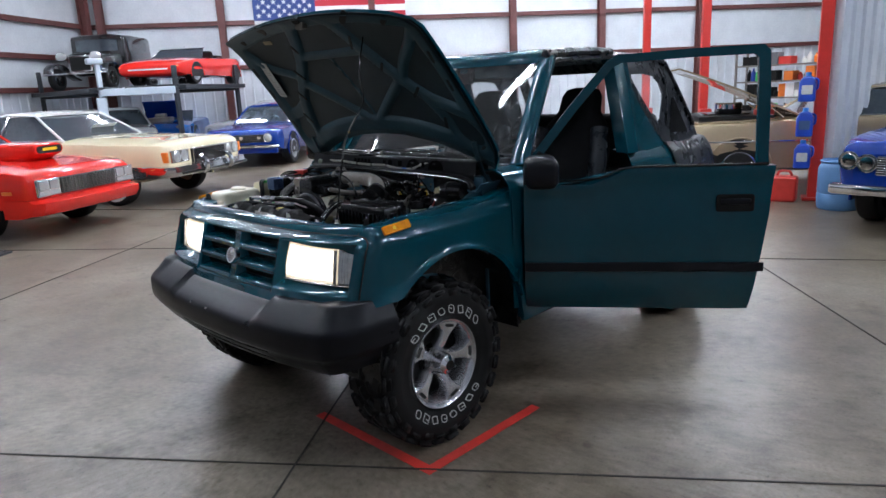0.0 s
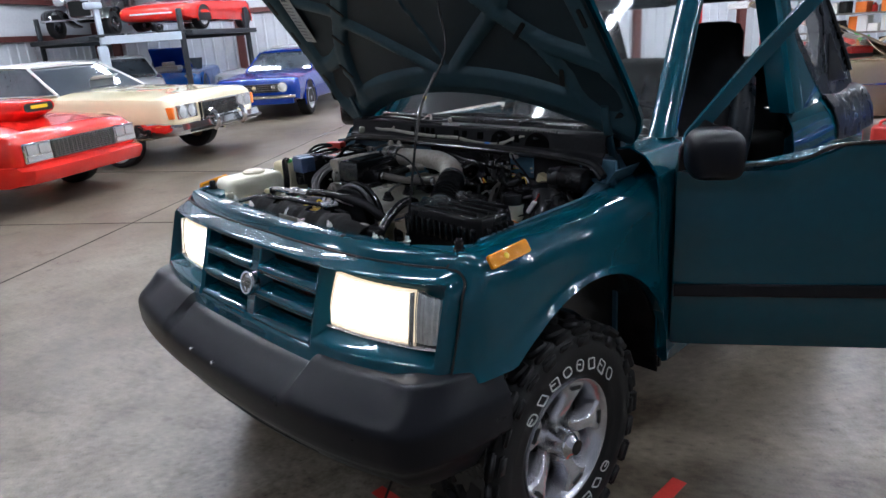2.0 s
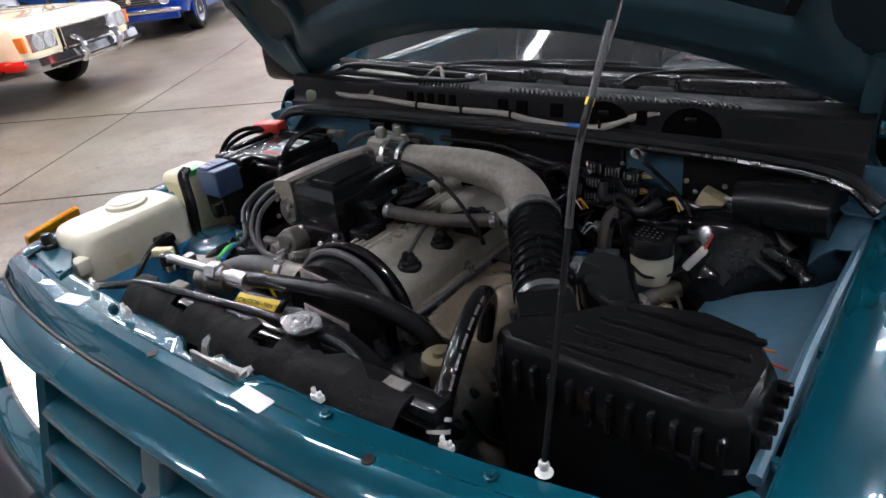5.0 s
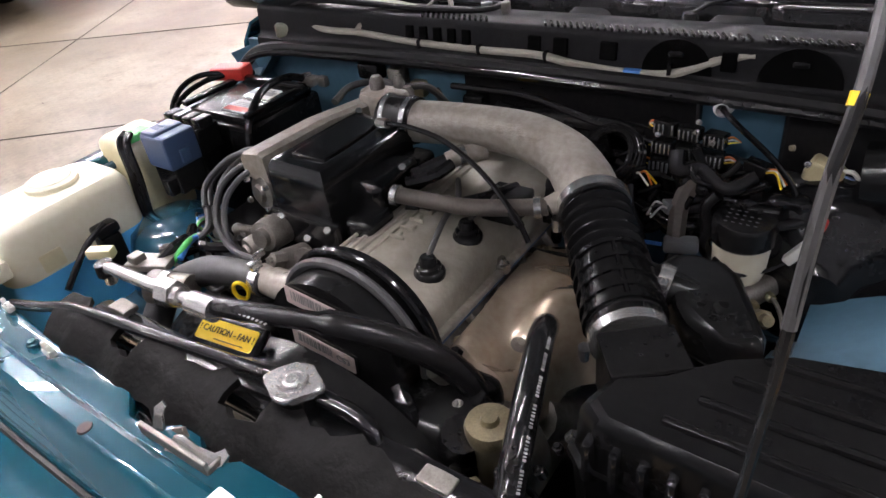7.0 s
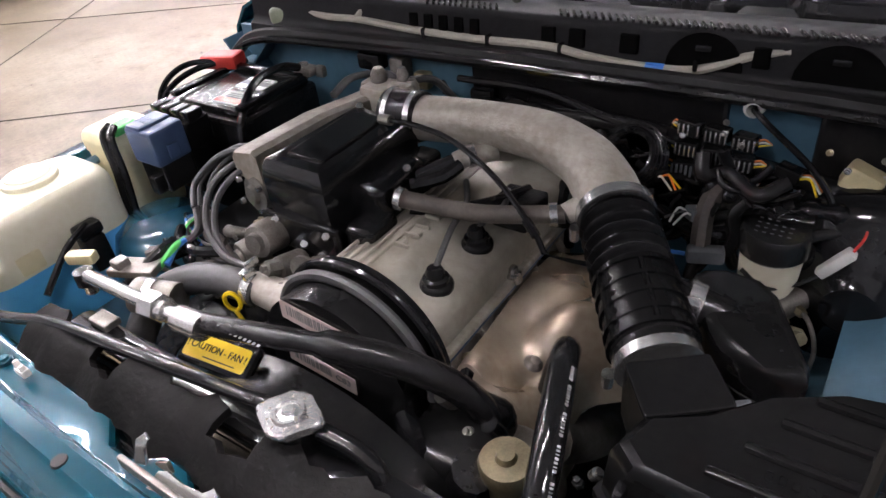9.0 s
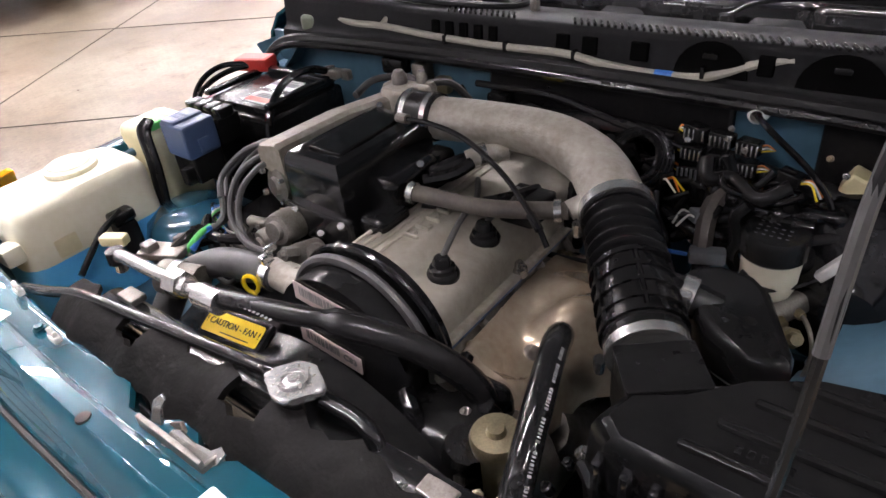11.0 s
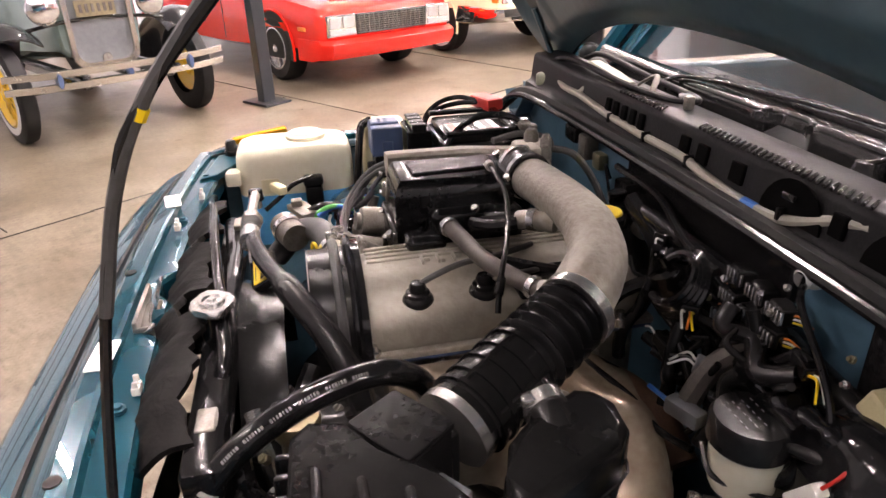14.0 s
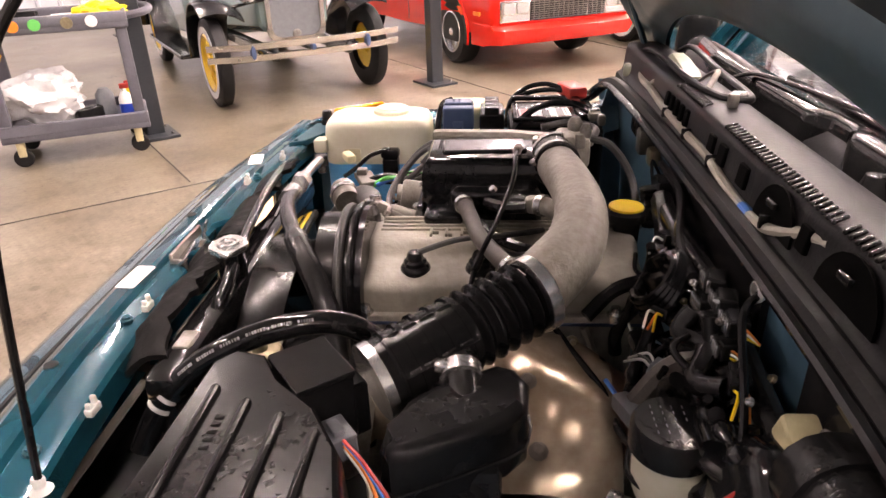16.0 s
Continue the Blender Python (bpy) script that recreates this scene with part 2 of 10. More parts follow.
def concrete():
    m = bpy.data.materials.new("sealed_concrete")
    m.use_nodes = True
    nt = m.node_tree
    N, L = nt.nodes, nt.links
    b = N["Principled BSDF"]
    tc = N.new("ShaderNodeTexCoord")
    def noise_node(s, d, r):
        n = N.new("ShaderNodeTexNoise")
        n.inputs["Scale"].default_value, n.inputs["Detail"].default_value, n.inputs["Roughness"].default_value = s, d, r
        L.new(tc.outputs["Object"], n.inputs["Vector"])
        return n
    big, mid, fine, blot = noise_node(0.7, 6, 0.6), noise_node(4.2, 12, 0.78), noise_node(34, 6, 0.75), noise_node(1.9, 8, 0.7)
    def ramp(src, stops):
        r = N.new("ShaderNodeValToRGB")
        els = r.color_ramp.elements
        while len(els) < len(stops):
            els.new(0.5)
        for e, (p, c) in zip(els, stops):
            e.position, e.color = p, (*c, 1)
        L.new(src, r.inputs[0])
        return r
    c1 = ramp(big.outputs["Fac"], [(0.34, (0.100, 0.079, 0.055)), (0.5, (0.156, 0.130, 0.097)), (0.66, (0.220, 0.192, 0.152))])
    c2 = ramp(mid.outputs["Fac"], [(0.34, (0.42, 0.37, 0.31)), (0.42, (0.74, 0.71, 0.67)), (0.50, (1.0, 1.0, 1.0)), (0.60, (1.18, 1.20, 1.22)), (0.70, (1.35, 1.37, 1.4))])
    c3 = ramp(fine.outputs["Fac"], [(0.32, (0.50, 0.47, 0.44)), (0.42, (0.92, 0.91, 0.90)), (0.55, (1.05, 1.05, 1.05)), (0.70, (1.30, 1.30, 1.30))])
    c4 = ramp(blot.outputs["Fac"], [(0.33, (0.55, 0.50, 0.44)), (0.40, (0.88, 0.86, 0.83)), (0.46, (1.0, 1.0, 1.0)), (0.64, (1.0, 1.0, 1.0)), (0.70, (1.15, 1.15, 1.15))])
    spots = N.new("ShaderNodeTexVoronoi")
    spots.inputs["Scale"].default_value, spots.inputs["Randomness"].default_value = 2.3, 1.0
    L.new(tc.outputs["Object"], spots.inputs["Vector"])
    c5 = ramp(spots.outputs["Distance"], [(0.0, (0.62, 0.58, 0.53)), (0.045, (0.66, 0.62, 0.57)), (0.075, (1.0, 1.0, 1.0))])
    prev = c1.outputs[0]
    for c in (c2, c3, c4, c5):
        mx = N.new("ShaderNodeMix")
        mx.data_type, mx.blend_type = "RGBA", "MULTIPLY"
        mx.inputs[0].default_value = 1.0
        L.new(prev, mx.inputs[6])
        L.new(c.outputs[0], mx.inputs[7])
        prev = mx.outputs[2]
    L.new(prev, b.inputs["Base Color"])
    rr = N.new("ShaderNodeMapRange")
    rr.inputs[1].default_value, rr.inputs[2].default_value = 0.3, 0.7
    rr.inputs[3].default_value, rr.inputs[4].default_value = 0.26, 0.42
    L.new(mid.outputs["Fac"], rr.inputs[0])
    L.new(rr.outputs[0], b.inputs["Roughness"])
    b.inputs["Specular IOR Level"].default_value = 0.38
    bp = N.new("ShaderNodeBump")
    bp.inputs["Strength"].default_value, bp.inputs["Distance"].default_value = 0.03, 0.001
    L.new(fine.outputs["Fac"], bp.inputs["Height"])
    L.new(bp.outputs[0], b.inputs["Normal"])
    return m


CONCRETE = concrete()

# ---- mesh tools ----
def part(name, bm, material, parent=None, label="", sharp=38, kind=""):
    """Link a bmesh as one mesh object under a thing or a part."""
    me = bpy.data.meshes.new(name)
    bmesh.ops.recalc_face_normals(bm, faces=bm.faces)
    for f in bm.faces:
        f.smooth = True
    lim = radians(sharp)
    for e in bm.edges:
        e.smooth = len(e.link_faces) == 2 and e.calc_face_angle(0) < lim
    # large flat faces between narrow rounded edges stay flat
    for f in bm.faces:
        near = [(g, e.calc_face_angle(0)) for e in f.edges for g in e.link_faces if g is not f]
        if len(near) > 2 and all(a > 0.09 for g, a in near) and f.calc_area() > 6 * max(g.calc_area() for g, a in near):
            f.smooth = False
    bm.to_mesh(me)
    bm.free()
    me.materials.append(material)
    ob = new(name, me)
    if parent is not None:
        ob.parent = parent
    if label or kind:
        tagged(ob, label, kind=kind)
    return ob


def thing(name, label, category, group="", at=None):
    ob = new(name)
    ob.empty_display_size = 0.1
    if at is not None:
        ob.matrix_world = at
    return tagged(ob, label, category, group)


def B(*boxes, bev=0.004, seg=2):
    """Boxes with rounded edges in one bmesh: (cx, cy, cz, sx, sy, sz[, matrix])."""
    bm = bmesh.new()
    for b in boxes:
        c, s = b[:3], b[3:6]
        m = Matrix.Translation(c) @ (b[6] if len(b) > 6 else Matrix.Identity(4)) @ Matrix.Diagonal((*s, 1))
        g = bmesh.ops.create_cube(bm, size=1, matrix=m)
        if bev:
            ed = list({e for v in g["verts"] for e in v.link_edges})
            bmesh.ops.bevel(bm, geom=ed, offset=min(bev, 0.45 * min(s)), segments=seg, affect="EDGES", profile=0.5)
    return bm


def smooth_path(pts, sub=6):
    """Catmull-Rom through the points."""
    P = [Vector(p) for p in pts]
    if len(P) < 3:
        return P
    P = [P[0] * 2 - P[1]] + P + [P[-1] * 2 - P[-2]]
    out = []
    for i in range(1, len(P) - 2):
        a, b, c, d = P[i - 1:i + 3]
        for k in range(sub):
            t = k / sub
            out.append(0.5 * ((2 * b) + (c - a) * t + (2 * a - 5 * b + 4 * c - d) * t * t + (3 * b - a - 3 * c + d) * t ** 3))
    out.append(P[-2])
    return out


def T(pts, r, n=10, sub=6, bm=None, cap=True, flat=None):
    """A tube along a smooth path; r a number or a function of 0..1."""
    bm = bm or bmesh.new()
    P = smooth_path(pts, sub)
    up = Vector((0, 0, 1))
    rings = []
    side = None
    for i, p in enumerate(P):
        d = (P[min(i + 1, len(P) - 1)] - P[max(i - 1, 0)]).normalized()
        if side is None:
            side = d.cross(up)
            if side.length < 0.05:
                side = d.cross(Vector((1, 0, 0)))
        side = (side - d * side.dot(d)).normalized()
        top = side.cross(d)
        rr = r(i / (len(P) - 1)) if callable(r) else r
        rings.append([bm.verts.new(p + rr * (math.cos(a) * side + math.sin(a) * top * (flat or 1))) for a in [2 * math.pi * k / n for k in range(n)]])
    for a, b in zip(rings, rings[1:]):
        for k in range(n):
            bm.faces.new((a[k], a[(k + 1) % n], b[(k + 1) % n], b[k]))
    if cap:
        bm.faces.new(rings[0])
        bm.faces.new(rings[-1])
    return bm


def LATHE(profile, m=None, n=24, bm=None, closed=False):
    """Turn (radius, height) round the local z axis."""
    bm = bm or bmesh.new()
    m = m or Matrix.Identity(4)
    rings = []
    for r, h in profile:
        if r < 1e-5:
            rings.append([bm.verts.new(m @ Vector((0, 0, h)))])
        else:
            rings.append([bm.verts.new(m @ Vector((r * math.cos(2 * math.pi * k / n), r * math.sin(2 * math.pi * k / n), h))) for k in range(n)])
    pairs = list(zip(rings, rings[1:])) + ([(rings[-1], rings[0])] if closed else [])
    for a, b in pairs:
        for k in range(n):
            q = [a[k % len(a)], a[(k + 1) % len(a)], b[(k + 1) % len(b)], b[k % len(b)]]
            q = [v for i, v in enumerate(q) if v not in q[:i]]
            if len(q) > 2:
                bm.faces.new(q)
    return bm


def LOFT(rings, close=True, cap=True, bm=None):
    """Skin a row of point rings of equal length."""
    bm = bm or bmesh.new()
    R = [[bm.verts.new(p) for p in r] for r in rings]
    n = len(R[0])
    for a, b in zip(R, R[1:]):
        for k in range(n if close else n - 1):
            bm.faces.new((a[k], a[(k + 1) % n], b[(k + 1) % n], b[k]))
    if cap and close:
        bm.faces.new(R[0])
        bm.faces.new(R[-1])
    return bm


def PRISM(poly, depth, m=None, bev=0.0, seg=2, bm=None):
    """A polygon in local xy pushed along local z by depth, both edges rounded."""
    bm = bm or bmesh.new()
    m = m or Matrix.Identity(4)
    lo = [bm.verts.new(m @ Vector((x, y, 0))) for x, y in poly]
    hi = [bm.verts.new(m @ Vector((x, y, depth))) for x, y in poly]
    n = len(poly)
    f = [bm.faces.new(lo), bm.faces.new(hi)]
    for k in range(n):
        bm.faces.new((lo[k], lo[(k + 1) % n], hi[(k + 1) % n], hi[k]))
    if bev:
        ed = list({e for q in f for e in q.edges})
        bmesh.ops.bevel(bm, geom=ed, offset=bev, segments=seg, affect="EDGES", profile=0.5)
    return bm


def RING(outer, inner, depth, m=None, bm=None):
    """A flat frame between two loops of equal count, pushed along z."""
    bm = bm or bmesh.new()
    m = m or Matrix.Identity(4)
    V = [[bm.verts.new(m @ Vector((x, y, z))) for x, y in loop] for loop in (outer, inner) for z in (0, depth)]
    n = len(outer)
    for a, b in ((0, 1), (1, 3), (3, 2), (2, 0)):
        for k in range(n):
            bm.faces.new((V[a][k], V[a][(k + 1) % n], V[b][(k + 1) % n], V[b][k]))
    return bm


def SHEET(grid, thick=0.0):
    """A grid of points as a sheet; thick pushes a back side along the normals."""
    bm = bmesh.new()
    G = [[bm.verts.new(p) for p in row] for row in grid]
    for a, b in zip(G, G[1:]):
        for k in range(len(a) - 1):
            bm.faces.new((a[k], a[k + 1], b[k + 1], b[k]))
    if thick:
        bmesh.ops.recalc_face_normals(bm, faces=bm.faces)
        bmesh.ops.solidify(bm, geom=bm.faces[:], thickness=thick)
    return bm


def rounded(w, h, r, n=4):
    """A rounded rectangle round the origin."""
    out = []
    for cx, cy, a0 in ((w / 2 - r, h / 2 - r, 0), (-w / 2 + r, h / 2 - r, 90), (-w / 2 + r, -h / 2 + r, 180), (w / 2 - r, -h / 2 + r, 270)):
        for k in range(n + 1):
            a = radians(a0 + 90 * k / n)
            out.append((cx + r * math.cos(a), cy + r * math.sin(a)))
    return out


def facing(p, normal, up=(0, 0, 1)):
    """A pose at p whose z axis is the normal and whose y axis leans to up."""
    z = Vector(normal).normalized()
    x = Vector(up).cross(z)
    if x.length < 1e-4:
        x = Vector((1, 0, 0))
    x.normalize()
    m = Matrix((x, z.cross(x), z)).transposed().to_4x4()
    m.translation = p
    return m


def lettering(name, text, size, m, material, parent, thick=0.0004):
    cu = bpy.data.curves.new(name, "FONT")
    cu.body, cu.size, cu.align_x, cu.align_y, cu.extrude = text, size, "CENTER", "CENTER", thick
    tmp = bpy.data.objects.new(name, cu)
    scene.collection.objects.link(tmp)
    me = bpy.data.meshes.new_from_object(tmp.evaluated_get(bpy.context.evaluated_depsgraph_get()))
    bpy.data.objects.remove(tmp)
    me.materials.append(material)
    ob = new(name, me)
    ob.parent = parent
    ob.matrix_local = m
    return ob


def clamp01(v):
    return max(0.0, min(1.0, v))


def lerp(a, b, t):
    return a + (b - a) * t


def interp(x, table):
    for (x0, y0), (x1, y1) in zip(table, table[1:]):
        if x <= x1:
            return lerp(y0, y1, clamp01((x - x0) / (x1 - x0)))
    return table[-1][1]

# ---- the hall ----
A1 = Vector((0.80, 0.60, 0))      # the way the parked cars point
A2 = Vector((-0.60, 0.80, 0))
ground = part("floor", B((0, 6, -0.1, 70, 70, 0.2), bev=0), CONCRETE)
tagged(ground, "stained sealed concrete floor with saw-cut joints", "floor", kind="structure")


def floor_joint(a, b, w=0.008):
    a, b = Vector((*a, 0)), Vector((*b, 0))
    d = b - a
    m = Matrix.Translation((a + b) / 2) @ Matrix.Rotation(math.atan2(d.y, d.x), 4, "Z")
    ob = part("floor_joint", B((0, 0, 0.002, d.length, w, 0.004), bev=0), JOINT)
    ob.matrix_world = m
    return tagged(ob, "thin dark saw-cut joint in the concrete", "floor joint", "floor joints", "structure")


for a, b in (((-3.1, -1.35), (-9.0, 7.1)), ((-1.0, -1.6), (5.0, 2.82)), ((3.2, -4.4), (-3.3, 4.6)), ((0.3, 4.1), (4.5, -0.6)), ((0.2, 3.40), (6.0, 6.85)),
             ((-9.0, -2.6), (-2.6, 2.05)), ((-2.25, -2.5), (-3.1, -1.33)), ((-5.2, -3.55), (-2.9, -1.72)), ((-8.6, 0.9), (-3.0, 4.1))):
    floor_joint(a, b)


def wall(name, a, b, h, thick=0.16, z0=0.0, material=INSUL, label=""):
    a, b = Vector((*a, 0)), Vector((*b, 0))
    d = b - a
    ob = part(name, B((d.length / 2, -thick / 2, z0 + h / 2, d.length, thick, h), bev=0), material)
    ob.matrix_world = Matrix.Translation(a) @ Matrix.Rotation(math.atan2(d.y, d.x), 4, "Z")
    tagged(ob, label, "wall", kind="structure")
    return ob


HH = 6.2
CORNER, WEND, EEND = (-19.2, 5.6), (-5.0, -12.5), (0.9, 33.5)
wall("wall_west", CORNER, WEND, HH, label="white insulated steel wall with primer-red girts")
wb = wall("wall_north", EEND, CORNER, HH, label="white insulated steel wall with primer-red girts")
# closing walls out of view, made dark to weaken reflections on the paint
wall("wall_east", (26, 14), EEND, HH, material=DARKSHEET, label="unseen closing wall, kept dark to cut reflections")
wall("wall_south", WEND, (26, 14), HH, material=DARKSHEET, label="unseen wall behind the viewpoint, kept dark to cut reflections")
# unseen ceiling, greyed to hold down bounce light and deepen contrast
ceil = part("ceiling", B((4, 10, HH + 0.1, 60, 60, 0.2), bev=0), CEILING)
tagged(ceil, "ceiling out of view, greyed to hold down bounce light", "ceiling", kind="structure")


def girts(a, b, heights, cols, name="girt"):
    a, b = Vector((*a, 0)), Vector((*b, 0))
    d = b - a
    m = Matrix.Translation(a) @ Matrix.Rotation(math.atan2(d.y, d.x), 4, "Z")
    for hgt in heights:
        ob = part("wall_girt", B((d.length / 2, 0.09, hgt, d.length, 0.12, 0.11), (d.length / 2, 0.145, hgt + 0.06, d.length, 0.02, 0.03), bev=0.004), MAROON)
        ob.matrix_world = m
        tagged(ob, "primer-red steel girt on the white wall", "girt", "wall girts", "structure")
    for c in cols:
        ob = part("wall_column", B((c, 0.14, HH / 2, 0.2, 0.02, HH), (c, 0.36, HH / 2, 0.2, 0.02, HH), (c, 0.25, HH / 2, 0.015, 0.22, HH), bev=0.003), MAROON)
        ob.matrix_world = m
        tagged(ob, "primer-red steel column on the white wall", "column", "wall columns", "structure")


girts(CORNER, WEND, (1.9, 2.75, 3.65, 5.0), (0.4, 6.5, 13, 19))
girts(EEND, CORNER, (2.35, 3.65, 5.1), (3, 9, 15, 18.5, 21.5, 26, 30.5, 33.9))


def liner_panel(a, b, h):
    """Ribbed sheet along the wall's foot."""
    a, b = Vector((*a, 0)), Vector((*b, 0))
    d = b - a
    n = int(d.length / 0.3)
    pts = []
    for i in range(n):
        x = d.length * i / n
        pts += [(x, 0.02), (x + 0.22, 0.02), (x + 0.235, 0.05), (x + 0.275, 0.05), (x + 0.29, 0.02)]
    bm = SHEET([[Vector((x, y, 0)) for x, y in pts], [Vector((x, y, h)) for x, y in pts]])
    ob = part("wall_panel", bm, LINER, sharp=20)
    ob.matrix_world = Matrix.Translation(a) @ Matrix.Rotation(math.atan2(d.y, d.x), 4, "Z")
    return tagged(ob, "ribbed pale grey steel liner along the wall foot", "wall panel", kind="structure")


liner_panel(CORNER, WEND, 1.85)
liner_panel(EEND, CORNER, 2.3)

# short partition beside the passage, ribbed sheet on both faces
pm = Matrix.Translation((0.36, 6.60, 0)) @ Matrix.Rotation(radians(84), 4, "Z")
ppts = []
for i in range(14):
    x = 0.12 + i * 0.3
    ppts += [(x, -0.06), (x + 0.2, -0.06), (x + 0.22, -0.095), (x + 0.27, -0.095), (x + 0.29, -0.06)]
pw = part("partition_wall", SHEET([[Vector((x, y, 0)) for x, y in ppts], [Vector((x, y, HH)) for x, y in ppts]], 0.1), LINER, sharp=20)
pw.matrix_world = pm
tagged(pw, "ribbed pale grey steel partition wall", "wall", kind="structure")

# rows of ceiling strip lights
lamp0 = thing("ceiling_light", "lit white strip light under the ceiling", "ceiling light", "ceiling strip lights")
part("housing", B((0, 0, 0.035, 1.3, 0.16, 0.05), bev=0.006), WHITECAR, lamp0)
part("lit_tube", B((0, -0.045, 0.0, 1.22, 0.035, 0.02), bev=0.006), LEDTUBE, lamp0)
part("lit_tube", B((0, 0.045, 0.0, 1.22, 0.035, 0.02), bev=0.006), LEDTUBE, lamp0)
ang = math.atan2(A1.y, A1.x)
# extra strip out of view, added to light the engine bay from the left
copy_thing(lamp0, Matrix.Translation((3.4, -0.7, HH - 0.06)) @ Matrix.Rotation(ang, 4, "Z"))
# the far end of the hall
for i in range(3):
    for j in range(3):
        copy_thing(lamp0, Matrix.Translation(Vector((9.6, 3.4, HH - 0.06)) + A1 * (i * 3.2) + A2 * (j * 4.0)) @ Matrix.Rotation(ang, 4, "Z"))
k = 0
for i in range(-3, 4):
    for j in range(-2, 4):
        p = Vector((-3.0, 4.0, HH - 0.06)) + A1 * (i * 3.9) + A2 * (j * 4.4)
        if p.x > 12 or p.x < -15.5 or p.y > 20 or p.y < -9.5 or (p.x < -12 and p.y < -1) or (p.x < -7 and p.y < -6) or (p.x > 5.2 and p.y < 3.0) or (p.x > 1.5 and p.y < 0):
            continue
        # second strips added over the parked cars to brighten that side
        for q in ((p, p + A1 * 1.95) if p.x < -1.5 and p.y > -2.5 else (p,)):
            m = Matrix.Translation(q) @ Matrix.Rotation(ang, 4, "Z")
            if k == 0:
                lamp0.matrix_world = m
            else:
                copy_thing(lamp0, m)
            k += 1

# ---- the teal convertible off-roader ----
truck = thing("off_roader", "dark teal two-door convertible off-roader, bonnet open and headlamps lit", "car")


# front fascia: one pressed skin with lamp pockets and grille openings
FX, FZ0, FZ1 = 0.722, 0.668, 0.957


def nose_y(x, z):
    """The nose leans forward towards its foot and sweeps back at the sides."""
    return -0.495 - 0.30 * (0.824 - z) + (0.105 if x > 0 else 0.060) * (abs(x) / 0.69) ** 3.4


def fascia_span(x):
    """Low and high edge of the fascia, with rounded outer corners."""
    a = abs(x)
    def arc(r):
        q = clamp01((a - FX + r) / r)
        return r * (1 - math.sqrt(max(0.0, 1 - q * q)))
    return FZ0 + arc(0.045), FZ1 - arc(0.065)


GRILLE_ROWS = ((0.876, 0.926), (0.808, 0.857), (0.738, 0.789))


def soft_step(v):
    v = clamp01(v)
    return v * v * (3 - 2 * v)


def fascia_depth(x, z):
    a = abs(x)
    lo, hi = fascia_span(x)
    d = 0.024 * (1 - clamp01(min(FX - a, z - lo) / 0.024)) ** 2 + 0.046 * (1 - clamp01((hi - z) / 0.030)) ** 2
    d += 0.052 * min(soft_step((a - 0.316) / 0.042), soft_step((0.690 - a) / 0.012), soft_step((z - 0.738) / 0.050), soft_step((0.934 - z) / 0.013))
    d += 0.010 * min(soft_step((0.322 - a) / 0.014), soft_step((z - 0.722) / 0.012), soft_step((0.938 - z) / 0.012))
    for z0, z1 in GRILLE_ROWS:
        d += 0.075 * min(soft_step((a - 0.026) / 0.008), soft_step((0.306 - a) / 0.008), soft_step((z - z0) / 0.008), soft_step((z1 - z) / 0.008))
    return d


def fascia():
    rows = []
    nx_, nz = 320, 72
    for i in range(nx_ + 1):
        x = -FX + 2 * FX * i / nx_
        lo, hi = fascia_span(x)
        rows.append([Vector((x, nose_y(x, z) + fascia_depth(x, z), z)) for z in [lerp(lo, hi, j / nz) for j in range(nz + 1)]])
    return SHEET(rows)


part("front_fascia", fascia(), TEAL, truck, "glossy dark teal nose panel around lamps and grille", sharp=60)
# black sheet set across the grille recesses to stand for their shade
part("grille_dark_sheet", SHEET([[Vector((x, nose_y(x, z) + 0.058, z)) for x in [-0.315 + 0.063 * i for i in range(11)]] for z in (0.73, 0.83, 0.935)], 0.004), INK, truck)
mesh_bm = bmesh.new()
for i in range(48):
    for z0, z1 in GRILLE_ROWS:
        x = -0.30 + 0.60 * i / 47
        z = (z0 + z1) / 2
        if abs(x) > 0.035:
            bmesh.ops.create_cube(mesh_bm, size=1, matrix=Matrix.Translation((x, nose_y(x, z) + 0.05, z)) @ Matrix.Rotation(0.3, 4, "X") @ Matrix.Diagonal((0.003, 0.004, 0.05, 1)))
part("grille_mesh", mesh_bm, BLACK, truck, kind="stuff")
for s in (-1, 1):
    for z in (0.872, 0.804, 0.734):
        rows = []
        for t in [k / 8 for k in range(9)]:
            x = s * lerp(0.024, 0.309, t)
            y = nose_y(x, z) + 0.006
            rows.append([Vector((x, y + dy, z + dz)) for dy, dz in ((0.050, -0.012), (0.008, -0.014), (0.001, -0.011), (-0.003, -0.005), (-0.002, 0.001), (0.004, 0.006), (0.018, 0.011), (0.050, 0.019))])
        part("grille_bar", LOFT(rows), TEAL, truck, sharp=60)
bm = LATHE([(0, 0.008), (0.026, 0.009), (0.029, 0.014), (0.034, 0.014), (0.037, 0.007), (0.037, -0.012)], facing((-0.004, nose_y(0, 0.826) + 0.002, 0.826), (0, -1, 0.3)), 28)
emblem = part("emblem", bm, CHROME, truck, "oval chrome maker's emblem")
part("emblem_bar", B((-0.004, -0.5065, 0.829, 0.052, 0.004, 0.006), (-0.004, -0.5065, 0.829, 0.006, 0.004, 0.052), (-0.004, -0.505, 0.839, 0.044, 0.004, 0.004), (-0.004, -0.507, 0.819, 0.044, 0.004, 0.004), bev=0.0015), DULLSTEEL, emblem)
part("fascia_seam", T([(x, nose_y(x, 0.957) + 0.050, 0.9575) for x in [-0.66 + 0.066 * i for i in range(21)]], 0.004, 6, 2), INK, truck)

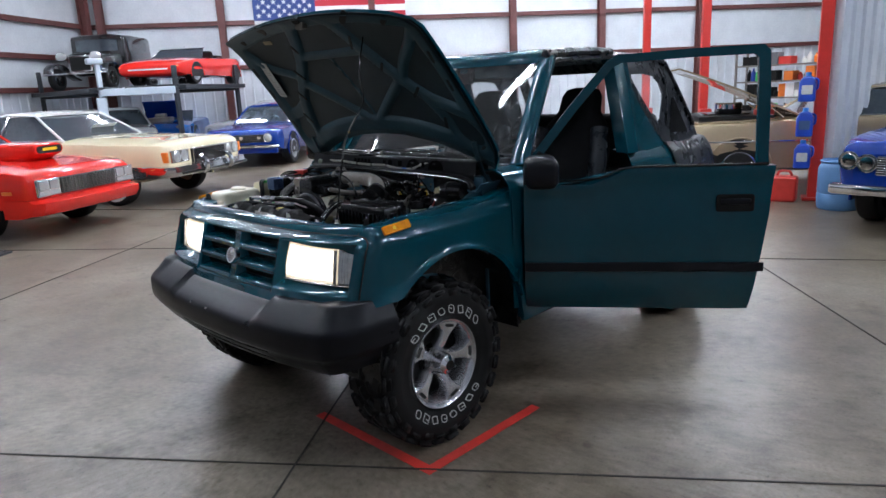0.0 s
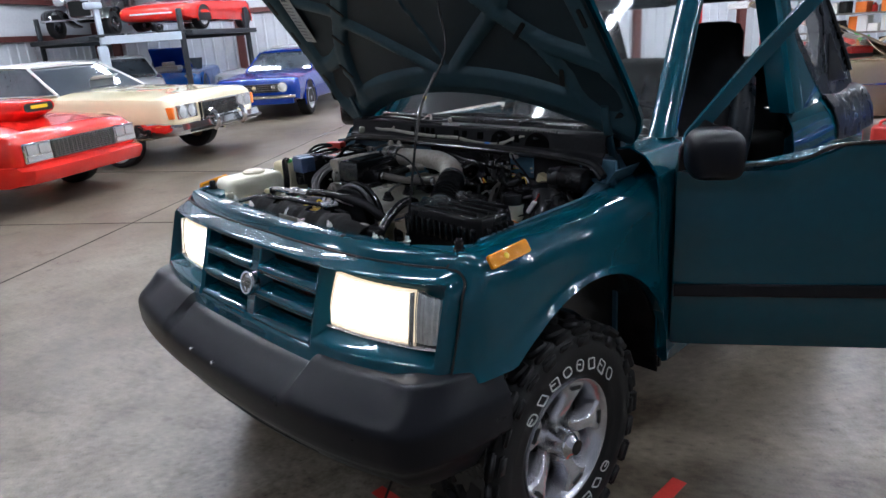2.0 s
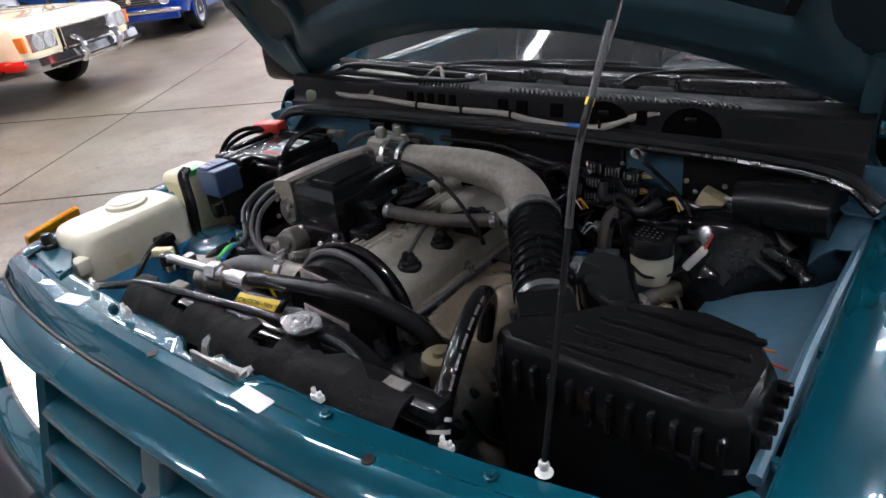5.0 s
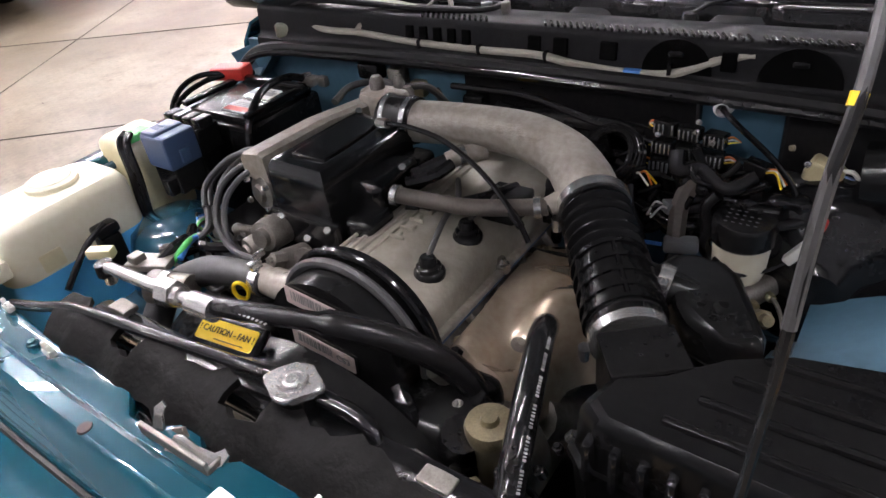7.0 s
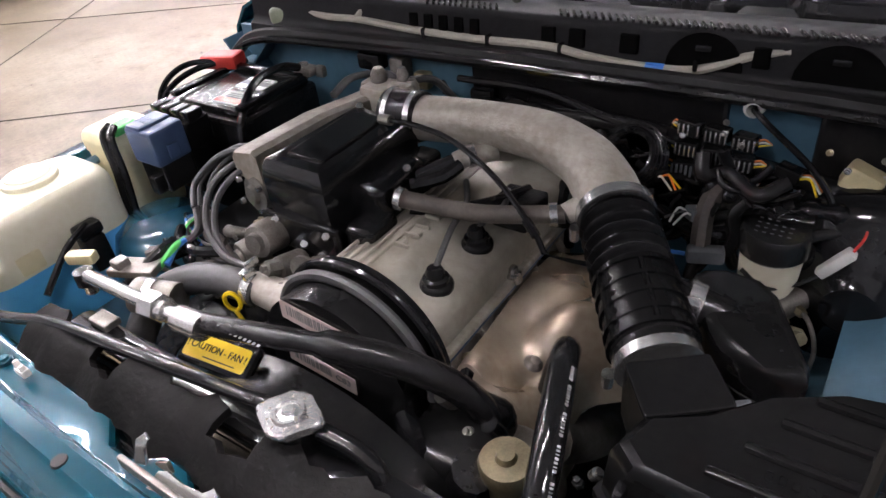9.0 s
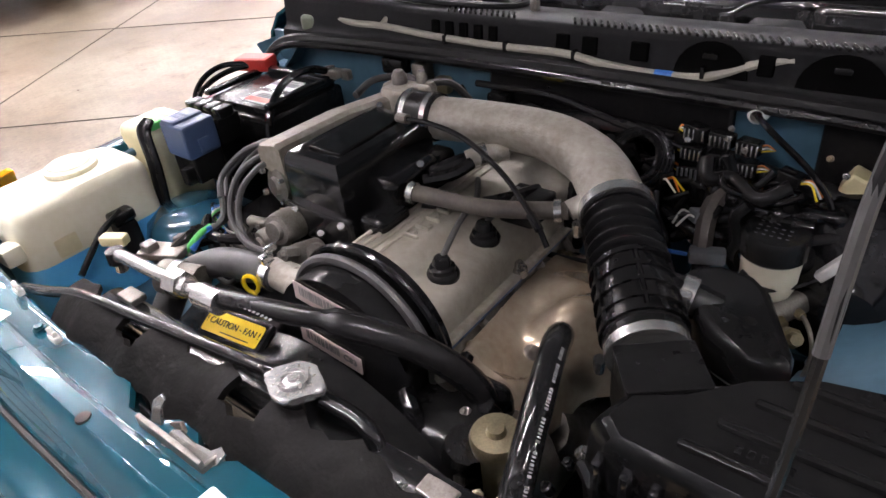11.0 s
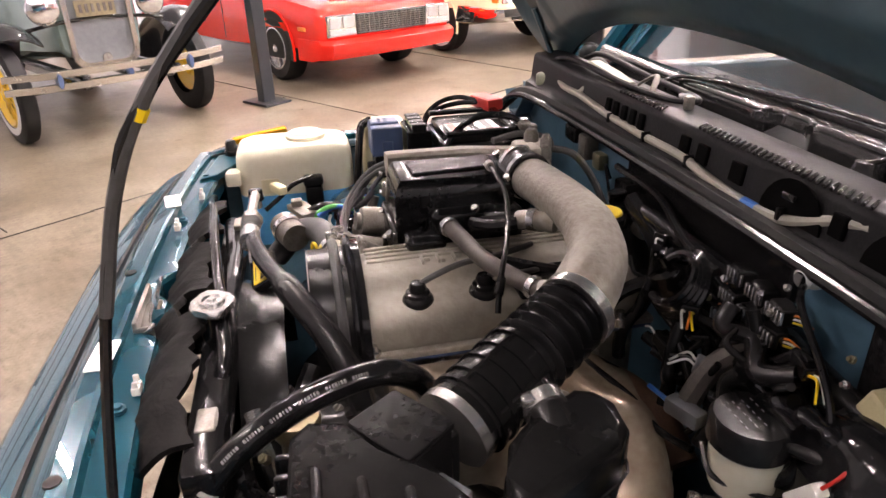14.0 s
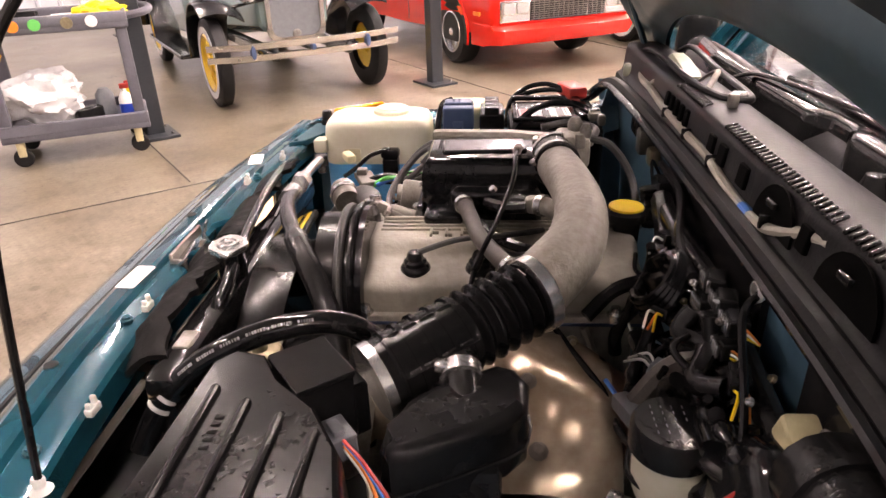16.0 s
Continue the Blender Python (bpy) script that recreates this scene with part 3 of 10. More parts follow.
for s in (-1, 1):
    # lamp lens, steeper than the nose, and the clear corner lens beside it
    def lens_y(x, z):
        return -0.447 - 0.155 * (0.917 - z) + (0.088 if s > 0 else 0.060) * (abs(x) / 0.69) ** 3.4
    def lens(x0, x1, z0, z1, inset, n=40, flute=0.0, lean=0.0, drop=0.0):
        g = []
        for j in range(9):
            v = j / 8
            row = []
            for i in range(n + 1):
                u = i / n
                x = lerp(x0 + lean * v, x1, u)
                z = lerp(z0, z1 - drop * u, v)
                row.append(Vector((s * x, lens_y(x, z) + inset - 0.007 * math.sin(math.pi * u) - 0.004 * math.sin(math.pi * v) + flute * math.cos(u * n * math.pi / 2), z)))
            g.append(row)
        return SHEET(g, 0.016)
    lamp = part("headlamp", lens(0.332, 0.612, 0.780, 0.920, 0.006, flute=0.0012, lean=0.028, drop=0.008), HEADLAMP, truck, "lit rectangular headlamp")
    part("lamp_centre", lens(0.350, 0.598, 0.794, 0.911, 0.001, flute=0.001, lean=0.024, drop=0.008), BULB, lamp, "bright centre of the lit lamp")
    part("corner_lens", lens(0.616, 0.682, 0.784, 0.911, 0.010, 24, 0.0016, 0.0, 0.016), LAMPGLASS, lamp, "clear ribbed corner lens")
    part("lamp_bezel", LOFT([[Vector((s * x, lens_y(x, 0.776) + dy, 0.776 + dz)) for dy, dz in ((0.02, -0.005), (-0.004, -0.005), (-0.009, 0.0), (-0.004, 0.004), (0.02, 0.004))] for x in [0.330 + 0.0350 * k for k in range(11)]]), STEEL, lamp)
    part("lens_divider", B((s * 0.614, lens_y(0.614, 0.846) - 0.004, 0.846, 0.005, 0.014, 0.132, Matrix.Rotation(-0.15, 4, "X")), bev=0.002), STEEL, lamp)
    # side marker in the wing
    mk = facing((s * 0.753, -0.205, 0.981), (s * 0.86, -0.16, 0.48), (0, 1, 0.05))
    sm = part("side_marker", PRISM(rounded(0.036, 0.125, 0.007), 0.012, mk, 0.003), AMBER, truck, "amber side marker lens")
    part("marker_bulb", LATHE([(0, 0.003), (0.006, 0.002), (0.008, 0)], mk @ Matrix.Translation((0, -0.012, 0.0122)), 12), YELLOW, sm)

# bumper: moulded charcoal plastic, its upper face sloping forward, the ends a step higher
def bumper():
    rings = []
    N = 72
    for i in range(N + 1):
        u = -1 + 2 * i / N
        a = abs(u)
        swept = 0.085 if u > 0 else 0.055
        if a < 0.80:
            x = u / 0.80 * 0.69
            y = -0.655 + swept * (a / 0.80) ** 2.6
        else:
            t = (a - 0.80) / 0.20
            x = math.copysign(0.69 + 0.108 * math.sin(t * math.pi / 2), u)
            y = -0.655 + swept + 0.31 * (1 - math.cos(t * math.pi / 2))
        ox, oy = (math.copysign(0.95, u) * clamp01((a - 0.62) / 0.3) ** 1.2, -1) if a < 0.97 else (math.copysign(1, u), -0.15)
        n = Vector((ox, oy, 0)).normalized()
        raised = soft_step((a - 0.385) / 0.035)
        end = clamp01((a - 0.86) / 0.14)
        top = 0.682 + 0.026 * raised - 0.010 * end
        front = 0.632 + 0.012 * raised
        low = 0.030 * clamp01((a - 0.70) / 0.26) ** 1.5      # the foot rises towards the wheels
        prof = [(-0.20, top + 0.016), (-0.12, top + 0.011), (-0.106, top + 0.007), (-0.096, top), (-0.060, lerp(top, front, 0.40)), (-0.022, lerp(top, front, 0.82)), (-0.010, front), (-0.003, front - 0.010), (0.0, front - 0.022), (0.001, front - 0.04), (0.0, 0.560), (-0.003, 0.542), (-0.009, 0.530),
                (-0.024, 0.520), (-0.034, 0.500), (-0.052, 0.472), (-0.078, 0.448), (-0.13, 0.436)]
        wrap = clamp01((a - 0.74) / 0.24)
        rings.append([Vector((x, y, 0)) + n * d * lerp(1.0, 0.40 if z > front else 0.55, wrap) + Vector((0, 0, z + low * clamp01((0.60 - z) / 0.12) + (0.016 * wrap if z >= top else 0))) for d, z in prof])
    return LOFT(rings, close=False, cap=False)


bump = part("front_bumper", bumper(), PLASTIC, truck, "matt charcoal plastic bumper", sharp=30)
# black strips laid on the bumper for its shaded air slots
for z0, half, dy in ((0.508, 0.40, 0.030), (0.478, 0.46, 0.048)):
    part("air_slot", SHEET([[Vector((x, -0.655 + 0.12 * (abs(x) / 0.7) ** 2.6 + dy - 0.008 + (z0 - z) * 0.7, z)) for x in [-half + half * i / 8 for i in range(17)]] for z in (z0 - 0.008, z0, z0 + 0.008)], 0.006), INK, bump, "black air slot")
for x in (-0.14, 0.0):
    part("plate_screw", LATHE([(0, 0.006), (0.006, 0.004), (0.007, -0.004)], facing((x, -0.650, 0.628), (0, -0.9, 0.35)), 10), STEEL, bump)
part("lower_valance", SHEET([[Vector((x, -0.47 + 0.1 * (abs(x) / 0.7) ** 3 + (0.42 - z) * 0.4, z)) for x in [-0.5 + 0.10 * i for i in range(11)]] for z in (0.44, 0.41, 0.385)], 0.01), BLACK, truck)

# wings
def wing_top(y):
    return interp(y, [(-0.36, 0.972), (-0.28, 0.993), (-0.1, 1.004), (0.2, 1.006), (0.4, 1.018), (0.56, 1.04)])


def wing_foot(y):
    d = y - 0.075
    if abs(d) < 0.425:
        return max(0.705 if y < -0.23 else 0.0, 0.415 + math.sqrt(0.425 ** 2 - d * d))
    return 0.705 if y < 0 else 0.45


def wing(s):
    def row_at(y):
        pull = 0.052 * clamp01((-0.10 - y) / 0.27) ** 2
        zt, zf = wing_top(y), wing_foot(y)
        row = [(0.652, zt - 0.03), (0.655, zt - 0.004), (0.664, zt), (0.70, zt - 0.003), (0.733 - pull * 0.5, zt - 0.013), (0.760 - pull * 0.8, zt - 0.033), (0.777 - pull, zt - 0.066)]
        z4 = zt - 0.066
        for k in range(1, 10):
            t = k / 9
            z = lerp(z4, zf, t)
            x = 0.777 + 0.015 * math.sin(min(1, t * 1.1) * math.pi / 2) - pull + (0.018 * clamp01((t - 0.70) / 0.30) ** 2 if -0.35 < y < 0.5 else 0)
            row.append((x, z))
        row.append((row[-1][0] - 0.03, zf + 0.004))
        return [Vector((s * x, y, z)) for x, z in row]
    # the front edge follows the fascia's rounded outer corner
    edge = [(0.652, 0.930), (0.656, 0.954), (0.668, 0.958), (0.684, 0.954), (0.700, 0.944), (0.713, 0.928), (0.7205, 0.905)]
    edge += [(0.7235, lerp(0.885, 0.690, k / 8)) for k in range(9)] + [(0.70, 0.686)]
    first = [Vector((s * x, nose_y(s * x, z) + lerp(0.018, 0.050, clamp01((z - 0.90) / 0.05)), z)) for x, z in edge]
    back = row_at(-0.27)
    rows = [[Vector((p.x * 0.985, p.y + 0.03, p.z)) for p in first], first]
    for q in (0.12, 0.3, 0.55, 0.8):
        bulge = math.sin(q * math.pi) * 0.011
        rows.append([a.lerp(b, q) + Vector((s * bulge * (1 if k > 3 else 0.25), 0, bulge * 0.8 * (1 if k < 6 else 0))) for k, (a, b) in enumerate(zip(first, back))])
    for y in [-0.27 + 0.02 * i for i in range(38)] + [0.485, 0.4999, 0.5001, 0.53]:
        rows.append(row_at(y))
    return SHEET(rows)


for s in (1, -1):
    w = part("front_wing", wing(s), TEAL, truck, "glossy dark teal front wing", sharp=60)
    part("wing_seam", T([(s * x, nose_y(s * x, z) + lerp(0.014, 0.047, clamp01((z - 0.90) / 0.05)), z) for x, z in ((0.664, 0.957), (0.684, 0.953), (0.700, 0.943), (0.713, 0.927), (0.7205, 0.904), (0.7235, 0.86), (0.7235, 0.80), (0.7235, 0.69))], 0.0032, 6), INK, w)
    part("wing_seam", T([(s * 0.656, nose_y(s * 0.656, 0.957) + 0.052, 0.959), (s * 0.657, nose_y(s * 0.656, 0.957) + 0.068, 0.974), (s * 0.657, -0.27, 0.988)], 0.0028, 6), INK, w)
    arch = []
    for i in range(15):
        a = radians(-5 + 190 * i / 14)
        arch.append([Vector((s * x, 0.075 + 0.43 * math.cos(a), 0.41 + 0.43 * math.sin(a))) for x in (0.775, 0.6, 0.36)])
    part("wheel_arch_liner", SHEET(arch, 0.004), BLACK, truck)
    part("arch_back", SHEET([[Vector((s * 0.42, 0.075 + r_ * math.cos(a), 0.41 + r_ * math.sin(a))) for a in [radians(-12 + 204 * k / 16) for k in range(17)]] for r_ in (0.02, 0.22, 0.424)], 0.004), BLACK, truck)
    part("wheelhouse", SHEET([[Vector((s * x, 0.075 + r_ * math.cos(a), 0.41 + r_ * math.sin(a) + 0.004 * math.sin(a * 16) * (x < 0.55))) for x, r_ in ((0.40, 0.30), (0.405, 0.40), (0.42, 0.430), (0.46, 0.440), (0.54, 0.440), (0.615, 0.438))] for a in [radians(8 + 164 * k / 40) for k in range(41)]]), BAY, truck, "grey-teal painted inner wheelhouse", sharp=60)
    part("arch_shroud", SHEET([[Vector((s * 0.655, 0.366 * math.cos(a), 0.362 + 0.366 * math.sin(a))), Vector((s * 0.655, 0.075 + 0.428 * math.cos(a), 0.41 + 0.428 * math.sin(a)))] for a in [radians(2 + 11 * k) for k in range(17)]], 0.004), BLACK, truck)
    part("mud_flap", B((s * 0.70, 0.515, 0.47, 0.16, 0.02, 0.17), bev=0.008), BLACK, truck)

# cowl corner between wing and windscreen pillar
for s in (1, -1):
    rows = [[Vector((s * x, y, z)) for x, z in ((0.60, 1.115), (0.68, 1.125), (0.735, 1.10), (0.772, 1.055), (0.785, 1.0), (0.79, 0.9), (0.79, 0.48))] for y in (0.46, 0.53, 0.60, 0.70)]
    part("cowl_side", SHEET(rows, 0.006), TEAL, truck, sharp=50)

# bonnet, open on its hinges


def hood_pt(u, v, w=0.0):
    """u across, v from hinge to nose (0..1), w towards the engine side."""
    half = interp(v, [(0, 0.665), (0.05, 0.70), (0.13, 0.728), (0.25, 0.725), (0.9, 0.695), (0.97, 0.668), (1.0, 0.62)])
    x = u * half
    L = 0.915 - 0.045 * abs(u) ** 2.2
    y0 = 0.185 * (1 - abs(u) ** 2.2)
    y = lerp(y0, L, v)
    crown = 0.028 * (1 - u * u) + 0.02 * math.sin(math.pi * min(1, v * 1.0)) - 0.045 * clamp01((v - 0.85) / 0.15) ** 2
    return Vector((x, y, crown * -1 + w))



def hw(u, v, w=0.0):
    """Bonnet point in the world; its underside looks to the front."""
    p = hood_pt(u, v, w)
    c, sn = math.cos(radians(52.5)), math.sin(radians(52.5))
    # v runs up and forward from the hinge, w towards the engine side (front-down)
    return Vector((p.x, 0.515 - p.y * c - p.z * sn, 1.125 + p.y * sn - p.z * c))


def hood_sheet(n=20, m=16, w=0.0):
    return [[hw(-1 + 2 * i / n, j / m, w) for i in range(n + 1)] for j in range(m + 1)]


hood = part("bonnet", SHEET(hood_sheet(), 0.012), TEAL, truck, "raised teal bonnet seen from below")
# the pressed lattice under the bonnet: ribs stand off the outer skin, darkened for pocket shade
LATTICE = [
    ([(-0.965, 0.02), (-0.97, 0.5), (-0.96, 0.93)], 0.060, 1.0), ([(0.965, 0.02), (0.97, 0.5), (0.96, 0.93)], 0.060, 1.0),
    ([(-0.96, 0.95), (-0.5, 0.965), (0, 0.97), (0.5, 0.965), (0.96, 0.95)], 0.075, 1.0),
    ([(-0.98, 0.05), (-0.5, 0.06), (0, 0.07), (0.5, 0.06), (0.98, 0.05)], 0.085, 1.0),
    ([(-0.80, 0.10), (-0.4, 0.115), (0.4, 0.115), (0.80, 0.10)], 0.050, 0.8),
    ([(-0.19, 0.95), (-0.26, 0.84), (-0.36, 0.68), (-0.52, 0.52), (-0.66, 0.38), (-0.74, 0.2), (-0.76, 0.06)], 0.046, 1.15),
    ([(0.19, 0.95), (0.26, 0.84), (0.36, 0.68), (0.52, 0.49), (0.70, 0.375), (0.95, 0.35)], 0.046, 1.15),
    ([(0.62, 0.42), (0.70, 0.28), (0.74, 0.18), (0.76, 0.06)], 0.040, 1.0),
    ([(-0.36, 0.68), (0, 0.665), (0.36, 0.68)], 0.036, 0.9),
    ([(-0.52, 0.50), (-0.28, 0.32), (-0.05, 0.155), (0.0, 0.11)], 0.034, 1.05),
    ([(0.52, 0.49), (0.30, 0.32), (0.09, 0.155), (0.04, 0.11)], 0.034, 1.05),
    ([(-0.05, 0.64), (0.0, 0.42), (0.04, 0.17)], 0.014, 0.6),
    ([(-0.95, 0.88), (-0.80, 0.70), (-0.62, 0.60), (-0.50, 0.53)], 0.034, 0.9),
    ([(0.95, 0.90), (0.80, 0.76), (0.64, 0.62), (0.54, 0.50)], 0.034, 0.95),
    ([(-0.95, 0.36), (-0.82, 0.34), (-0.68, 0.37)], 0.045, 0.9),
]
LAT = [([Vector((u * 0.71, v * 0.84, 0)) for u, v in [(p.x, p.y) for p in smooth_path([Vector((a, b, 0)) for a, b in pts], 6)]], wd, hi) for pts, wd, hi in LATTICE]


def lattice_high(u, v):
    """Height of the lattice over the skin: flat-topped ribs with sloping flanks."""
    p = Vector((u * 0.71, v * 0.84, 0))
    best = 0.0
    for pts, wd, hi in LAT:
        d2 = 9.0
        for a, b in zip(pts, pts[1:]):
            ab = b - a
            t = clamp01((p - a).dot(ab) / ab.length_squared)
            d2 = min(d2, (p - a - ab * t).length_squared)
        d = math.sqrt(d2)
        if d < wd:
            best = max(best, hi * soft_step((wd - d) / (0.022 if wd > 0.02 else 0.010)))
    # round dents in the wide lower corners
    for cu in (-0.86, 0.86):
        q = Vector(((u - cu) * 0.71 / 0.075, (v - 0.20) * 0.84 / 0.085, 0)).length
        best *= 1 - 0.75 * soft_step((1.15 - q) / 0.35)
    return best * lerp(0.25, 1.0, soft_step(v / 0.07))


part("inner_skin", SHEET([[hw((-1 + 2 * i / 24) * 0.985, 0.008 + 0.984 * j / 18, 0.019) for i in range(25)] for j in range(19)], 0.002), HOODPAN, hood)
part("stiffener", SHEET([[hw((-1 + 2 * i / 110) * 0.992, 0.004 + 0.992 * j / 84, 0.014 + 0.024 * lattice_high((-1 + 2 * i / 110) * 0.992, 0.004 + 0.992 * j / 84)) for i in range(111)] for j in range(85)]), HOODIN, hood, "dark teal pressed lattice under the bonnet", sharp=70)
# slot holes laid on as flat black patches for their shaded inside
for u, v, a, w_, h_ in ((-0.47, 0.965, 0, 0.075, 0.030), (-0.80, 0.93, 12, 0.045, 0.024), (0.0, 0.975, 0, 0.05, 0.03), (0.50, 0.965, -4, 0.085, 0.030), (0.80, 0.93, -12, 0.045, 0.024),
                        (-0.315, 0.76, 62, 0.055, 0.013), (-0.47, 0.575, 52, 0.075, 0.014), (-0.61, 0.43, 55, 0.06, 0.014), (-0.715, 0.27, 66, 0.075, 0.014), (-0.955, 0.72, 88, 0.06, 0.014), (-0.96, 0.55, 88, 0.06, 0.014), (-0.95, 0.30, 84, 0.05, 0.014),
                        (0.315, 0.76, -62, 0.075, 0.013), (0.45, 0.585, -50, 0.05, 0.013), (0.62, 0.425, -38, 0.085, 0.015), (0.72, 0.23, -68, 0.07, 0.016), (0.955, 0.72, -88, 0.06, 0.014), (0.96, 0.55, -88, 0.06, 0.014), (0.92, 0.12, -70, 0.04, 0.018)):
    o = hw(u, v, 0.0152 + 0.024 * lattice_high(u, v))
    nx = (hw(u, v, 0.06) - hw(u, v, 0.0)).normalized()
    up = (hw(u, v + 0.01) - hw(u, v)).normalized()
    part("slot_dark_patch", PRISM(rounded(w_, h_, h_ * 0.4), 0.0025, facing(o, nx, up) @ Matrix.Rotation(radians(-a), 4, "Z"), 0), INK, hood)
nx = (hw(-0.83, 0.62, 0.06) - hw(-0.83, 0.62, 0.0)).normalized()
up = (hw(-0.83, 0.63) - hw(-0.83, 0.62)).normalized()
lm = facing(hw(-0.835, 0.62, 0.036), nx, up) @ Matrix.Rotation(radians(-6), 4, "Z")
lab = part("emission_label", PRISM(rounded(0.062, 0.225, 0.004), 0.0015, lm), WHITEINK, hood, "grey printed label")
for i in range(13):
    w = 0.026 if i in (0, 6) else 0.044 - 0.006 * (i % 3)
    part("print_bar", PRISM(rounded(w, 0.004, 0.001), 0.0008, lm @ Matrix.Translation((-(0.05 - w) / 2, 0.096 - 0.0158 * i, 0.0016))), GREYINK, lab)
o = hw(-0.59, 0.85, 0.024)
part("yellow_label", PRISM(rounded(0.07, 0.02, 0.003), 0.0015, facing(o, nx, up)), BRASSY, hood)
latch_bm = B((*hw(0, 0.93, 0.05), 0.06, 0.03, 0.03), bev=0.006)
part("striker", latch_bm, DULLSTEEL, hood)
for s in (1, -1):
    part("hinge_arm", T([hw(s * 0.86, 0.14, 0.03), hw(s * 0.9, 0.03, 0.05), Vector((s * 0.62, 0.47, 1.08)), Vector((s * 0.64, 0.455, 1.04))], 0.014, 8, flat=0.5), HOODIN, hood)
# prop rod: from the left wing up to the bonnet
RE = hw(0.45, 0.79, 0.034)
rod = part("prop_rod", T([(0.462, -0.267, 0.985), (0.470, -0.226, 1.20), (0.471, -0.199, 1.30), (0.474, -0.175, 1.346), (0.466, -0.088, 1.45), (0.41, -0.05, 1.575), RE], lambda t: 0.0034 - 0.0008 * t, 8), BLACK, truck, "thin black prop rod holding the bonnet")
part("rod_sleeve", T([(0.4705, -0.218, 1.235), (0.471, -0.199, 1.30), (0.474, -0.175, 1.346), (0.471, -0.135, 1.395)], lambda t: 0.0038 - 0.0006 * t, 8), GREYHOSE, rod)
part("rod_grommet", LATHE([(0, 0.010), (0.0045, 0.010), (0.006, 0.006), (0.005, 0), (0.010, -0.005), (0, -0.005)], Matrix.Translation((0.462, -0.267, 0.983)), 12), WHITEPL, rod)
part("paint_mark", T([(0.4731, -0.1812, 1.335), (0.4735, -0.1780, 1.3405)], 0.0040, 8), YELLOW, rod)

# windscreen and its frame
WSB, WST = (0.625, 1.125), (0.985, 1.625)


def ws_pt(u, t, off=0.0):
    x = u * lerp(0.665, 0.575, t)
    y = lerp(WSB[0], WST[0], t) + (0.05 + 0.025 * (1 - t)) * u * u - 0.02 - 0.03 * (1 - t) + off * 0.8
    return Vector((x, y, lerp(WSB[1], WST[1], t) - off * 0.58))


win = part("windscreen", SHEET([[ws_pt(-1 + 0.2 * i, j / 6) for i in range(11)] for j in range(7)], 0.005), HAZEGLASS, truck, "windscreen glass with a faint white haze")
win.visible_shadow = False
for s in (1, -1):
    rings = []
    for t in [k / 8 for k in range(9)]:
        c = ws_pt(s * 1.0, t)
        rings.append([c + Vector((s * dx, dy, 0)) for dx, dy in ((-0.02, -0.022), (0.018, -0.03), (0.045, -0.01), (0.05, 0.03), (0.03, 0.06), (-0.012, 0.05))])
    part("windscreen_pillar", LOFT(rings), TEAL, truck, "glossy teal windscreen pillar", sharp=60)
rings = [[ws_pt(-1.05 + 0.21 * i, 1.0) + Vector((0, dy, dz)) for dy, dz in ((-0.03, -0.035), (-0.028, 0.012), (0.0, 0.032), (0.05, 0.028), (0.05, -0.03))] for i in range(11)]
part("windscreen_header", LOFT(rings), TEAL, truck, sharp=60)

# tub, dashboard, seats, wheel
part("floor_pan", B((0, 1.7, 0.56, 1.44, 2.3, 0.14), bev=0.02), BLACK, truck)
part("scuttle_panel", B((0, 0.66, 0.80, 1.42, 0.08, 0.62), bev=0.02), BLACK, truck)
part("tailgate", B((0, 2.66, 0.80, 1.36, 0.1, 0.55), bev=0.02), TEAL, truck)
dash = part("dashboard", LOFT([[Vector((x, y, z)) for y, z in ((0.64, 0.78), (0.62, 1.06), (0.70, 1.115), (0.86, 1.09), (0.93, 1.0), (0.90, 0.82))] for x in (-0.66, -0.3, 0.05, 0.2, 0.55, 0.66)]), VINYL, truck, "black moulded dashboard")
part("instrument_hood", B((0.35, 0.84, 1.10, 0.36, 0.16, 0.08), bev=0.03, seg=3), VINYL, dash)
sw = Matrix.Translation((0.35, 1.02, 1.0)) @ Matrix.Rotation(radians(62), 4, "X")
pts = [sw @ Vector((0.185 * math.cos(a), 0.185 * math.sin(a), 0)) for a in [2 * math.pi * i / 28 for i in range(29)]]
wheel_ob = part("steering_wheel", T(pts, 0.014, 8, 1, cap=False), VINYL, truck, "black three-spoke steering wheel")
part("wheel_hub", B((*sw.translation, 0.13, 0.05, 0.1, Matrix.Rotation(radians(62), 4, "X").to_4x4()), (*(sw.translation), 0.36, 0.02, 0.03, Matrix.Rotation(radians(62), 4, "X")), bev=0.015), VINYL, wheel_ob)


def seat(x):
    st = part("seat", B((x, 1.30, 0.80, 0.48, 0.50, 0.16, Matrix.Rotation(radians(5), 4, "X")), bev=0.05, seg=3), CLOTH, truck, "black cloth bucket seat")
    rings = []
    for t, w, d in ((0, 0.24, 0.06), (0.15, 0.25, 0.085), (0.4, 0.25, 0.09), (0.62, 0.225, 0.08), (0.72, 0.17, 0.07), (0.78, 0.145, 0.06), (0.92, 0.135, 0.06), (0.98, 0.11, 0.05), (1.0, 0.06, 0.02)):
        c = Vector((x, 1.50 + 0.20 * t, 0.84 + 0.61 * t))
        rings.append([c + Vector((w * math.cos(a), d * math.sin(a), -0.1 * d * math.sin(a))) for a in [2 * math.pi * k / 16 for k in range(16)]])
    part("backrest", LOFT(rings), CLOTH, st)
    for sx in (-0.17, 0.17):
        part("side_bolster", T([(x + sx * 1.3, 1.46, 0.88), (x + sx * 1.32, 1.50, 1.05), (x + sx * 1.15, 1.56, 1.22)], 0.05, 10), VINYL, st)
    return st


